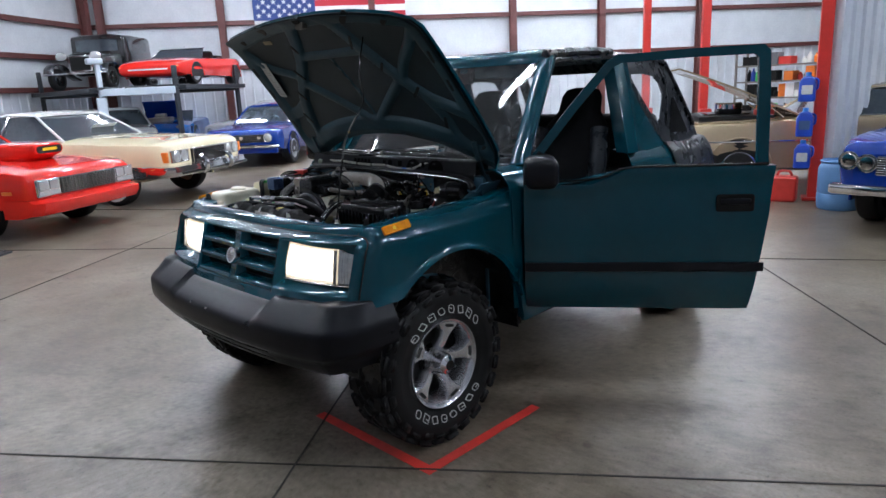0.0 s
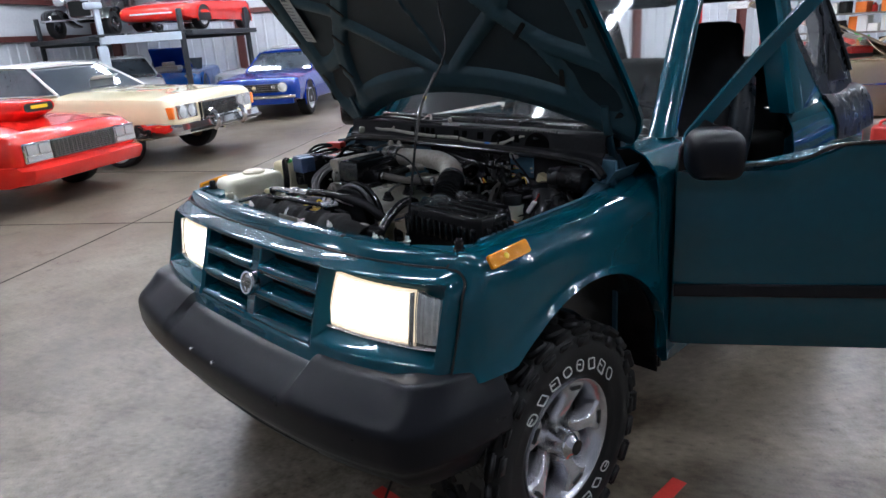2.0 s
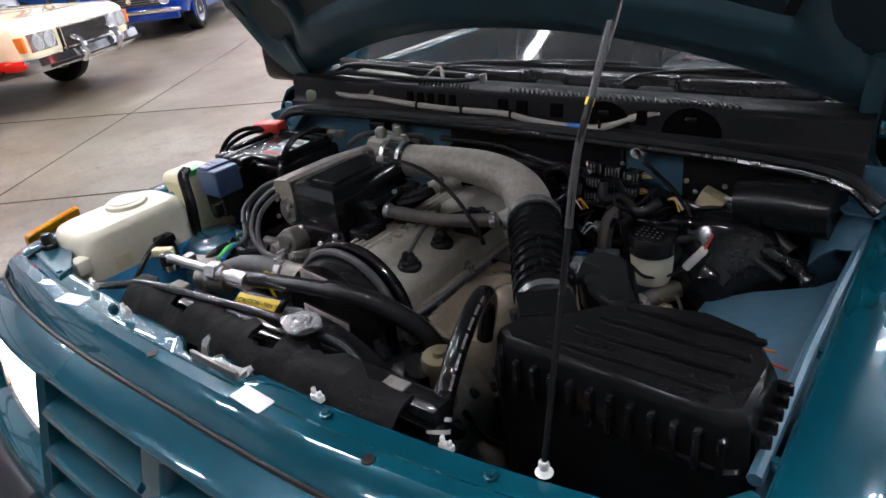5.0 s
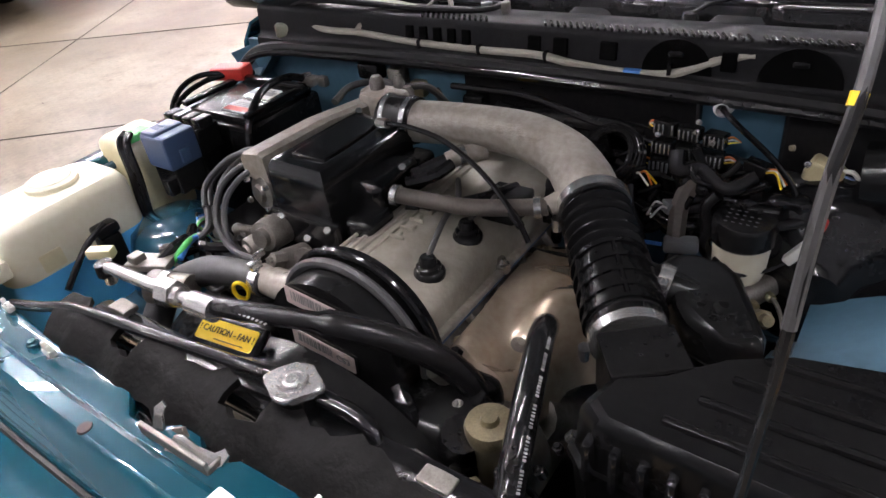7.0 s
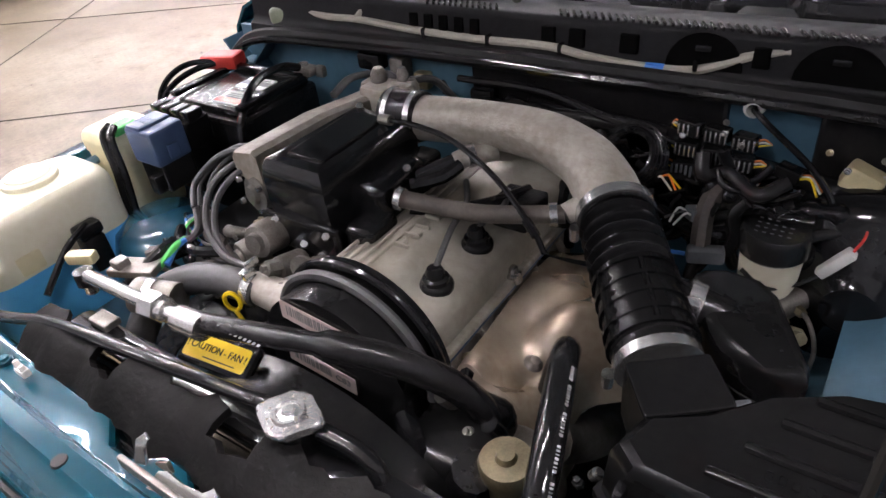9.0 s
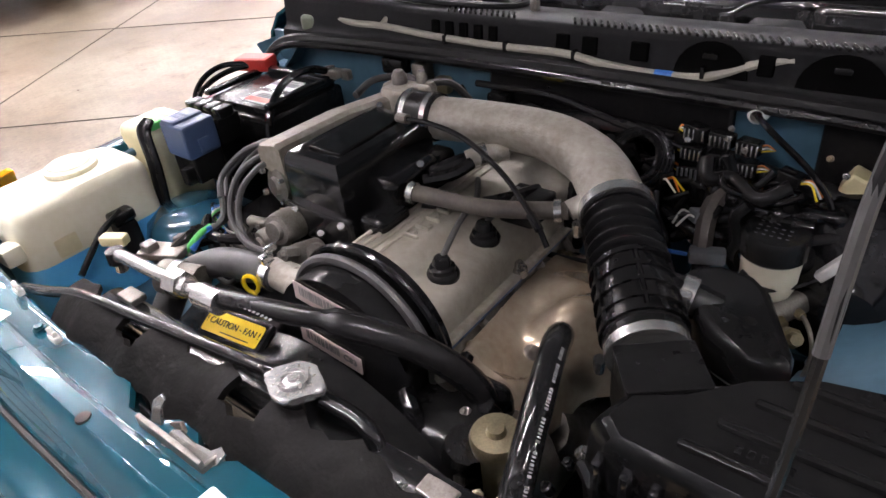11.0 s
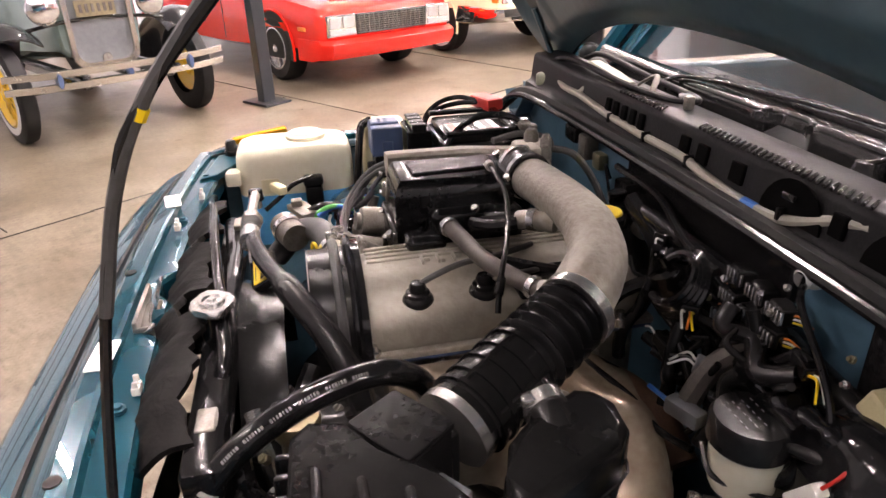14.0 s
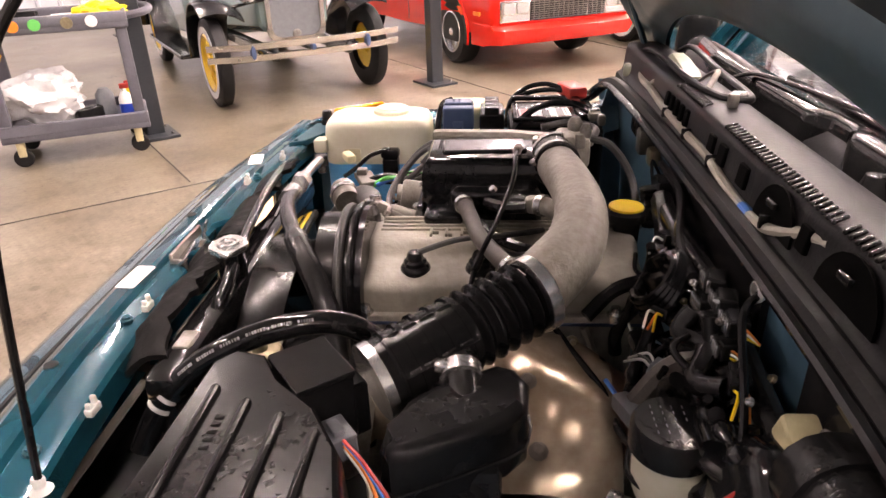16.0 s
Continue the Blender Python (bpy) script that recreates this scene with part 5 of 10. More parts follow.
for s in (1, -1):
    part("hinge_bracket", SHEET([[Vector((s * x, y, z)) for x, z in ((0.56, 1.085), (0.62, 1.03 + 0.06 * (y > 0.42)), (0.66, 1.03), (0.69, 1.07))] for y in (0.36, 0.40, 0.44, 0.50)], 0.004), BAY, truck, "grey-teal bonnet hinge bracket")

# cowl: black plastic vent panel, rubber seal, washer hose
def cowl_row(x):
    """Front wall, flat vent deck and the gutter behind it."""
    dip = 0.0
    for c, hw_ in ((0.217, 0.052), (0.372, 0.055)):
        if abs(x - c) < hw_:
            dip = 0.006 * math.sqrt(1 - ((x - c) / hw_) ** 2)
    return [Vector((x, y, z)) for y, z in ((0.384, 1.075), (0.388, 1.098), (0.398, 1.103), (0.401 + dip * 0.5, 1.112), (0.405 + dip * 0.8, 1.148), (0.408 + dip * 0.9, 1.155), (0.414 + dip * 0.9, 1.158), (0.445, 1.160), (0.470, 1.160), (0.482, 1.155), (0.488, 1.140), (0.492, 1.112), (0.505, 1.106), (0.516, 1.108), (0.524, 1.130), (0.545, 1.150), (0.565, 1.150))]


cowl = part("cowl_panel", SHEET([cowl_row(-0.63 + 1.26 * i / 126) for i in range(127)], 0.003), COWL, truck, "black plastic cowl vent panel", sharp=45)
# comb of small slanted teeth along the deck's front edge
fin_me = part("vent_tooth", B((0, 0, 0, 0.0045, 0.022, 0.005), bev=0.0012, seg=1), BLACK, cowl)
fin_me.matrix_local = Matrix.Translation((-0.222, 0.417, 1.1590)) @ Matrix.Rotation(0.55, 4, "Z")
for i in range(1, 64):
    x = -0.222 + 0.0105 * i
    if -0.09 < x < 0.005 or 0.305 < x < 0.322:
        continue
    f_ = new("vent_tooth", fin_me.data)
    f_.parent = cowl
    f_.matrix_local = Matrix.Translation((x, 0.419, 1.1590)) @ Matrix.Rotation(0.55, 4, "Z")
# near-black blocks on the front wall stand in for shaded square slots
for x, w in ((-0.243, 0.016), (-0.214, 0.016), (-0.185, 0.016), (-0.156, 0.016), (-0.127, 0.016), (-0.002, 0.022), (0.042, 0.024), (0.118, 0.026), (0.285, 0.020)):
    part("vent_slot_shade", B((x, 0.4035, 1.131, w, 0.010, 0.026, Matrix.Rotation(radians(-8), 4, "X")), bev=0.002), GAP, cowl)
# half-round near-black plates stand in for shaded pockets in the deck
for x, w in ((0.217, 0.048), (0.372, 0.050)):
    part("vent_pocket_shade", PRISM([(w * math.cos(a), 0.046 * math.sin(a)) for a in [math.pi * k / 12 for k in range(13)]], 0.003, Matrix.Translation((x, 0.4005, 1.110)) @ Matrix.Rotation(radians(83), 4, "X")), GAP, cowl)
    part("pocket_tab", B((x, 0.396, 1.138, 0.020, 0.006, 0.008), bev=0.002), BLACK, cowl)
part("deck_seam", T([(0.145, 0.414, 1.1590), (0.138, 0.450, 1.1575), (0.126, 0.478, 1.1515)], 0.0012, 5), INK, cowl)
part("deck_ring", LATHE([(0.012, 0.0), (0.0125, 0.0012), (0.0135, 0.0)], Matrix.Translation((0.075, 0.448, 1.1575)), 18), BLACK, cowl)
# shiny rail under the glass, its front edge stepping in and out
def rail_ring(x):
    f = interp(x, [(-0.60, 0.548), (-0.45, 0.530), (-0.20, 0.524), (-0.018, 0.524), (-0.006, 0.546), (0.055, 0.546), (0.085, 0.528), (0.21, 0.526), (0.222, 0.546), (0.29, 0.546), (0.31, 0.528), (0.45, 0.530), (0.60, 0.548)])
    return [Vector((x, y, z)) for y, z in ((f - 0.006, 1.118), (f - 0.002, 1.160), (f + 0.002, 1.168), (f + 0.008, 1.171), (0.562, 1.170), (0.572, 1.160), (0.575, 1.120))]


part("rear_rail", LOFT([rail_ring(-0.60 + 1.2 * i / 100) for i in range(101)]), GLOSSBLK, cowl, "shiny black rail under the windscreen", sharp=40)
# end shroud with its cloudy insert
part("cloudy_insert", LOFT([[Vector((x, yc + dy, z + dz)) for dy, dz in ((-0.022, 0.0), (-0.012, 0.009), (0.008, 0.009), (0.020, 0.0))] for x, yc, z in ((-0.47, 0.470, 1.152), (-0.44, 0.464, 1.160), (-0.32, 0.450, 1.160), (-0.26, 0.446, 1.154))]), CLOUDY, cowl, "cloudy pale plastic insert")
part("cloudy_insert", B((-0.555, 0.415, 1.112, 0.06, 0.03, 0.03, Matrix.Rotation(radians(30), 4, "Z")), bev=0.008, seg=3), CLOUDY, cowl, "cloudy pale plastic insert")
part("shroud_rim", T([(-0.58, 0.415, 1.140), (-0.50, 0.425, 1.166), (-0.38, 0.428, 1.168), (-0.24, 0.430, 1.164), (-0.13, 0.445, 1.163), (-0.105, 0.470, 1.163), (-0.13, 0.488, 1.163), (-0.30, 0.494, 1.166), (-0.50, 0.506, 1.168), (-0.57, 0.50, 1.150)], 0.0055, 8), COWL, cowl)
part("shroud_reflector", B((-0.128, 0.473, 1.167, 0.020, 0.012, 0.006, Matrix.Rotation(0.6, 4, "Z")), bev=0.002), LAMPGLASS, cowl)
part("bright_clip", B((-0.075, 0.446, 1.170, 0.012, 0.014, 0.02), bev=0.003), DULLSTEEL, cowl)
for x0, x1 in ((-0.26, 0.20), (0.20, 0.60)):
    wp = part("wiper_arm", T([(x0, 0.50, 1.160), (x0 + 0.05, 0.53, 1.176), (lerp(x0, x1, 0.6), 0.56, 1.183), (x1, 0.58, 1.180)], 0.005, 8, flat=0.7), BLACK, truck, "black wiper arm")
    part("wiper_pivot", LATHE([(0, 0.022), (0.010, 0.02), (0.013, 0.01), (0.016, 0)], Matrix.Translation((x0, 0.50, 1.142)), 14), BLACK, wp)
    part("wiper_blade", B(((x0 + x1) / 2 + 0.06, 0.568, 1.170, abs(x1 - x0), 0.008, 0.014), bev=0.003), BLACK, wp)
part("linkage", T([(-0.24, 0.44, 1.157), (-0.20, 0.46, 1.185), (-0.175, 0.44, 1.16)], 0.005, 6, flat=0.5), DULLSTEEL, cowl)
for dy, dz, r in ((0, 0, 0.0115), (-0.016, -0.006, 0.007)):
    part("cowl_seal", T([(-0.672, 0.24 + dy, 0.995 + dz), (-0.655, 0.33 + dy, 1.035 + dz), (-0.60, 0.372 + dy, 1.082 + dz), (-0.4, 0.384 + dy, 1.092 + dz), (-0.1, 0.386 + dy, 1.096 + dz), (0.2, 0.386 + dy, 1.096 + dz), (0.45, 0.384 + dy, 1.092 + dz), (0.60, 0.376 + dy, 1.08 + dz), (0.66, 0.35 + dy, 1.05 + dz)], r, 8), TYRE if r > 0.01 else GLOSSBLK, cowl)
hose = part("washer_hose", T([(-0.60, 0.42, 1.10), (-0.52, 0.415, 1.125), (-0.44, 0.402, 1.122), (-0.36, 0.399, 1.124), (-0.25, 0.398, 1.118), (-0.12, 0.398, 1.115), (0.0, 0.397, 1.117), (0.06, 0.396, 1.110), (0.13, 0.396, 1.105), (0.20, 0.396, 1.107), (0.24, 0.402, 1.118), (0.28, 0.406, 1.134), (0.315, 0.41, 1.140)], 0.0062, 8), BEIGEHOSE, truck, "thin beige washer hose along the cowl")
part("blue_sleeve", T([(0.145, 0.396, 1.105), (0.17, 0.396, 1.1055)], 0.0066, 8), BLUEW, hose)
part("tee_branch", T([(-0.365, 0.399, 1.125), (-0.35, 0.412, 1.14), (-0.31, 0.42, 1.147)], 0.006, 8), BEIGEHOSE, hose)
for x in (-0.22, -0.1, 0.02, 0.21):
    part("hose_clip", B((x, 0.398, 1.116, 0.006, 0.018, 0.016), bev=0.002), BLACK, hose)

# radiator, foam shield, latch, shroud
rad = part("radiator", B((0.0, -0.235, 0.958, 0.62, 0.042, 0.04), (0, -0.235, 0.78, 0.62, 0.03, 0.36), bev=0.012), GLOSSBLK, truck, "black radiator with plated pressure cap")
lobes = []
for k in range(48):
    a = 2 * math.pi * k / 48
    lobes.append(((0.0255 + 0.0065 * abs(math.cos(a)) ** 6 + 0.002 * math.cos(4 * a)) * math.cos(a), (0.0235 + 0.003 * abs(math.sin(a)) ** 4) * math.sin(a)))
capm = Matrix.Translation((0.072, -0.236, 1.014)) @ Matrix.Rotation(0.25, 4, "Z")
cap = part("pressure_cap", PRISM(lobes, 0.008, capm, 0.003), STEEL, rad, "bright plated radiator cap")
part("cap_dome", LATHE([(0, 0.0125), (0.005, 0.0125), (0.006, 0.0105), (0.010, 0.0095), (0.0115, 0.0115), (0.0145, 0.0115), (0.016, 0.008)], capm, 24), STEEL, cap)
for k in range(10):
    a = 2 * math.pi * k / 10
    part("stamped_bar", PRISM(rounded(0.0025, 0.001, 0.0003, 1), 0.0006, capm @ Matrix.Rotation(a, 4, "Z") @ Matrix.Translation((0.019, 0, 0.0078))), DULLSTEEL, cap)
part("filler_neck", LATHE([(0.02, 0), (0.019, -0.02), (0.019, -0.05), (0.026, -0.052)], capm, 18), GLOSSBLK, rad)
part("cooler_pipe", T([(-0.44, -0.285, 0.965), (-0.36, -0.278, 0.985), (-0.28, -0.266, 1.002), (-0.15, -0.254, 1.008), (0.0, -0.236, 1.008), (0.05, -0.226, 1.004)], 0.0072, 10), GLOSSBLK, rad, "shiny black pipe along the radiator")
part("cooler_pipe", T([(0.095, -0.226, 1.0), (0.13, -0.222, 0.992), (0.155, -0.225, 0.98), (0.165, -0.235, 0.95)], 0.009, 10), GLOSSBLK, rad)
part("radiator_bracket", B((-0.255, -0.225, 0.982, 0.035, 0.022, 0.010), bev=0.003), DULLSTEEL, rad)
part("radiator_bracket", B((0.235, -0.235, 0.978, 0.036, 0.020, 0.005), (0.235, -0.226, 0.956, 0.024, 0.005, 0.045), bev=0.003), DULLSTEEL, rad)
bm = bmesh.new()
nx, ny = 44, 6
foam = {}
def foam_pt(i, j, dz):
    x = -0.315 + 0.585 * i / nx
    v = j / ny
    wob = 0.006 * math.sin(i * 0.9) + 0.004 * math.sin(i * 2.3 + 1)
    y = lerp(-0.312 + 0.6 * wob, -0.252 + wob, v)
    z = 0.968 + 0.036 * math.sin(min(1, v * 1.25) * math.pi / 2) + 0.003 * math.sin(i * 0.55) - 0.02 * clamp01((i - 38) / 6)
    return Vector((x, y, z + dz))
cells = [(i, j) for i in range(nx) for j in range(ny) if not ((9 <= i <= 12 and j >= 3) or (24 <= i <= 27 and j >= 3))]
cache = {}
def fv(i, j):
    if (i, j) not in cache:
        cache[i, j] = bm.verts.new(foam_pt(i, j, 0))
    return cache[i, j]
for i, j in cells:
    bm.faces.new((fv(i, j), fv(i + 1, j), fv(i + 1, j + 1), fv(i, j + 1)))
bmesh.ops.recalc_face_normals(bm, faces=bm.faces)
bmesh.ops.solidify(bm, geom=bm.faces[:], thickness=0.008)
part("foam_seal", bm, FOAM, truck, "worn black foam strip over the radiator", sharp=50)
lat = part("bonnet_latch", B((-0.005, -0.334, 0.955, 0.105, 0.006, 0.075), (-0.005, -0.322, 0.925, 0.09, 0.03, 0.006), (0.046, -0.325, 0.955, 0.005, 0.024, 0.06), bev=0.002), DULLSTEEL, truck, "plated steel bonnet latch")
part("latch_lever", PRISM([(-0.006, -0.03), (0.006, -0.03), (0.009, 0.0), (0.006, 0.022), (0.014, 0.034), (0.010, 0.040), (-0.002, 0.030), (-0.008, 0.0)], 0.0035, facing((-0.045, -0.325, 0.972), (0.2, -0.9, 0.35)), 0.001), STEEL, lat)
part("latch_hook", PRISM([(-0.034, -0.016), (-0.010, -0.020), (0.020, -0.014), (0.036, 0.000), (0.038, 0.012), (0.030, 0.016), (0.022, 0.006), (0.0, 0.004), (-0.020, 0.008), (-0.030, 0.004)], 0.004, facing((0.016, -0.324, 0.980), (0.1, -0.55, 0.85), (0, 0.8, 0.5)), 0.001), STEEL, lat)
part("latch_pawl", PRISM([(-0.012, -0.014), (0.012, -0.012), (0.016, 0.006), (0.004, 0.018), (-0.012, 0.010)], 0.005, facing((-0.02, -0.318, 0.968), (0, -0.9, 0.4)), 0.001), DULLSTEEL, lat)
for x_, z_ in ((-0.03, 0.962), (0.018, 0.966), (0.036, 0.948)):
    part("latch_rivet", LATHE([(0, 0.007), (0.005, 0.006), (0.007, 0.002), (0.007, -0.004)], facing((x_, -0.338, z_), (0, -1, 0.3)), 12), STEEL, lat)
part("latch_spring", T([(-0.03 + 0.0026 * k, -0.316 + 0.006 * math.cos(k * 1.3), 0.956 + 0.006 * math.sin(k * 1.3)) for k in range(24)], 0.0015, 6, 3), STEEL, lat)
part("latch_cable", T([(-0.05, -0.32, 0.95), (-0.10, -0.315, 0.955), (-0.2, -0.31, 0.95), (-0.34, -0.30, 0.955)], 0.0035, 8), BLACK, lat)
sh_rows = []
for y in (-0.215, -0.19, -0.165, -0.16):
    sh_rows.append([Vector((0.0 + (0.235 if y < -0.2 else 0.225) * math.cos(a), y, 0.755 + (0.225 if y < -0.2 else 0.215) * math.sin(a))) for a in [math.pi * (0.02 + 0.96 * k / 24) for k in range(25)]])
shroud = part("fan_shroud", SHEET(sh_rows, 0.004), BLACK, truck, "black plastic fan shroud")
fl = facing((-0.102, -0.190, 0.972), (-0.05, -0.45, 0.9), (0, 0.9, 0.45)) @ Matrix.Rotation(radians(5), 4, "Z")
part("label_pad", B((0, 0, -0.006, 0.11, 0.04, 0.012, Matrix.Identity(4)), bev=0.004), BLACK, shroud).matrix_local = fl
cl = part("caution_label", PRISM(rounded(0.098, 0.027, 0.004), 0.001, fl), YELLOW, shroud, "yellow fan warning label")
lettering("caution_text", "! CAUTION - FAN !", 0.0112, fl @ Matrix.Translation((0, 0.001, 0.0012)), INK, cl)
part("print_bar", PRISM(rounded(0.05, 0.0012, 0.0003, 1), 0.0004, fl @ Matrix.Translation((0.01, -0.0095, 0.001))), INK, cl)
part("dipstick", T([(-0.172 + 0.0115 * math.cos(a) * 0.8, -0.112 + 0.004 * math.cos(a), 0.957 + 0.0135 * math.sin(a)) for a in [2 * math.pi * k / 14 - 1.2 for k in range(14)]] + [(-0.168, -0.112, 0.935), (-0.165, -0.10, 0.88)], 0.0028, 8, 3), YELLOW, truck, "yellow dipstick loop")

# refrigerant line
ac = part("refrigerant_hose", T([(-0.118, -0.198, 1.020), (-0.06, -0.190, 1.026), (0.0, -0.172, 1.024), (0.06, -0.143, 1.010), (0.11, -0.110, 0.980), (0.155, -0.082, 0.93), (0.18, -0.07, 0.86)], lambda t: 0.0118 if t < 0.42 else 0.0165, 12), RUBBER, truck, "thick black refrigerant hose with alloy fittings")
part("alloy_pipe", T([(-0.318, -0.200, 0.985), (-0.312, -0.2, 1.006), (-0.295, -0.2, 1.012), (-0.2, -0.201, 1.018), (-0.118, -0.199, 1.020)], 0.0085, 10, 5), STEEL, ac)
for x0, x1, r, n in ((-0.185, -0.160, 0.0165, 6), (-0.158, -0.148, 0.0125, 12), (-0.128, -0.088, 0.0145, 14)):
    part("pipe_fitting", T([(x0, -0.2, 1.018 + (x0 + 0.16) * 0.03), (x1, -0.199, 1.019 + (x1 + 0.16) * 0.03)], r, n), STEEL, ac)
part("end_cap", LATHE([(0, 0.02), (0.012, 0.018), (0.013, 0), (0, 0)], Matrix.Translation((-0.318, -0.2, 0.998)), 12), RUBBER, ac)
for k in range(12):
    part("print_bar", B((-0.075 + 0.006 * k, -0.1985 + 0.0004 * k, 1.032 - 0.0003 * k, 0.003, 0.003, 0.0006), bev=0), GREYINK, ac)

# timing cover
def arch_poly(r, cx=0.0, cz=0.928, foot=0.66, n=22):
    pts = [(cx + r * math.cos(a), cz + r * math.sin(a)) for a in [math.pi * k / n for k in range(n + 1)]]
    return [(cx + r * 0.9, foot)] + pts + [(cx - r * 0.9, foot)]


FY = lambda y: Matrix.Translation((0, y, 0)) @ Matrix.Rotation(radians(90), 4, "X")
tcov = part("timing_cover", PRISM(arch_poly(0.102), 0.055, FY(-0.068), 0.008, 3), BLACK, truck, "satin black timing belt cover")
part("rear_flange", PRISM(arch_poly(0.112), 0.012, FY(-0.056), 0.004), GLOSSBLK, tcov)
part("flange_hose", T([(0.108 * math.cos(a), -0.088, 0.928 + 0.108 * math.sin(a)) for a in [math.pi * (-0.05 + 1.08 * k / 16) for k in range(17)]], 0.0065, 8, 3), GREYHOSE, tcov)
part("flange_rib", T([(0.113 * math.cos(a), -0.070, 0.928 + 0.113 * math.sin(a)) for a in [math.pi * k / 16 for k in range(17)]], 0.005, 8, 3), GLOSSBLK, tcov)
for z, bars in ((0.998, True), (0.929, False)):
    lm = facing((-0.008 if bars else -0.018, -0.1245, z), (0, -1, 0.0)) @ Matrix.Rotation(radians(-6), 4, "Z")
    lab = part("paper_label", PRISM(rounded(0.100, 0.026, 0.001), 0.0008, lm), PINKLABEL, tcov, "pale paper label")
    xx = -0.04
    while xx < (0.034 if bars else 0.015):
        wd = random.choice((0.0008, 0.0014, 0.002))
        part("print_bar", PRISM(rounded(wd, 0.014, 0.0002, 1), 0.0003, lm @ Matrix.Translation((xx, 0.002, 0.0008))), GREYINK, lab)
        xx += wd + random.choice((0.001, 0.0018))
    if not bars:
        lettering("label_text", "C83", 0.013, lm @ Matrix.Translation((0.032, 0.0, 0.001)), GREYINK, lab)

# engine block and valve cover
eng = part("engine_block", B((0.0, 0.12, 0.80, 0.165, 0.38, 0.25), (0.01, 0.15, 0.58, 0.26, 0.44, 0.24), bev=0.012), CASTALU, truck, "alloy engine with ribbed valve cover")
VP = [(-0.078, 0.925), (-0.078, 0.978), (-0.070, 0.992), (-0.055, 0.998), (0.006, 0.999), (0.016, 0.993), (0.023, 0.984), (0.031, 0.979), (0.066, 0.973), (0.079, 0.966), (0.085, 0.951), (0.086, 0.925)]
rings = []
for y, f in ((-0.062, 0.90), (-0.058, 0.97), (-0.048, 1.0), (0.0, 1.0), (0.1, 1.0), (0.2, 1.0), (0.30, 1.0), (0.312, 0.97), (0.318, 0.9)):
    rings.append([Vector((0.012 + (x - 0.012) * (0.9 + 0.1 * f if f < 1 else 1), y, 0.925 + (z - 0.925) * f)) for x, z in VP])
vc = part("valve_cover", LOFT(rings), COVERALU, eng, "grey cast alloy valve cover", sharp=40)
for x in (-0.066, -0.052, -0.038, -0.024):
    part("cast_rib", B((x, 0.125, 0.999, 0.005, 0.34, 0.005), bev=0.002), COVERALU, vc)
for k, w in enumerate((0.010, 0.006, 0.012, 0.010, 0.011)):
    part("cast_letter", B((-0.010, 0.03 + 0.022 * k, 1.001, 0.022, 0.004, 0.006), (-0.010 + 0.008 * (k % 2), 0.03 + 0.022 * k + 0.006, 1.001, 0.005, w, 0.006), bev=0.0015), COVERALU, vc)
part("cover_flange", B((0.003, 0.128, 0.921, 0.187, 0.40, 0.01), bev=0.003), CASTALU, vc)
part("cover_gasket", B((0.003, 0.128, 0.9135, 0.183, 0.395, 0.005), bev=0), BLUEPL, vc)
for x, y in ((0.086, -0.055), (0.089, 0.12), (0.089, 0.28), (-0.075, -0.05)):
    part("cover_bolt", LATHE([(0, 0.022), (0.006, 0.021), (0.0075, 0.014), (0.011, 0.012), (0.012, 0)], Matrix.Translation((x, y, 0.918)), 10), STEEL, vc)
for y in (0.012, 0.101):
    pb = part("spark_plug_boot", LATHE([(0, 0.027), (0.009, 0.026), (0.0115, 0.021), (0.0115, 0.015), (0.016, 0.013), (0.0165, 0.008), (0.0195, 0.006), (0.021, 0.002), (0.020, -0.004)], Matrix.Translation((0.051, y, 0.974)), 20), BLACK, eng, "black rubber plug boot")
part("ignition_lead", T([(0.051, 0.012, 0.995), (0.047, 0.03, 1.003), (0.035, 0.075, 1.012), (0.02, 0.13, 1.01), (-0.02, 0.19, 1.0)], 0.0042, 8), GREYHOSE, eng)
part("ignition_lead", T([(0.052, 0.101, 0.995), (0.055, 0.12, 1.002), (0.06, 0.15, 1.0), (0.04, 0.2, 0.995)], 0.0042, 8), GREYHOSE, eng)
part("lead_holder", B((0.075, 0.145, 0.988, 0.05, 0.018, 0.014), (0.06, 0.19, 0.98, 0.06, 0.06, 0.03), bev=0.004), BLACK, eng)

# intake plenum
plen = part("intake_plenum", LOFT([[Vector((x, y, z)) for x, y in poly] for z, poly in (
    (0.955, [(-0.212, 0.012), (-0.100, 0.008), (-0.092, 0.190), (-0.205, 0.200)]),
    (1.055, [(-0.214, 0.014), (-0.104, 0.010), (-0.094, 0.188), (-0.205, 0.200)]),
    (1.070, [(-0.214, 0.017), (-0.108, 0.014), (-0.098, 0.184), (-0.204, 0.199)]),
    (1.079, [(-0.210, 0.023), (-0.116, 0.021), (-0.106, 0.178), (-0.200, 0.194)]),
    (1.081, [(-0.200, 0.034), (-0.126, 0.032), (-0.118, 0.168), (-0.192, 0.184)]))]), GLOSSBLK, eng, "glossy black intake plenum cover", sharp=30)
part("plenum_ridge", PRISM(rounded(0.062, 0.10, 0.012), 0.085, Matrix.Translation((-0.085, 0.105, 0.965)), 0.012, 3), GLOSSBLK, plen)
part("plenum_ridge", PRISM(rounded(0.045, 0.06, 0.010), 0.06, Matrix.Translation((-0.068, 0.045, 0.955)), 0.010, 3), GLOSSBLK, plen)
part("plenum_ridge", PRISM(rounded(0.04, 0.05, 0.010), 0.07, Matrix.Translation((-0.072, 0.165, 0.975)), 0.010, 3), GLOSSBLK, plen)
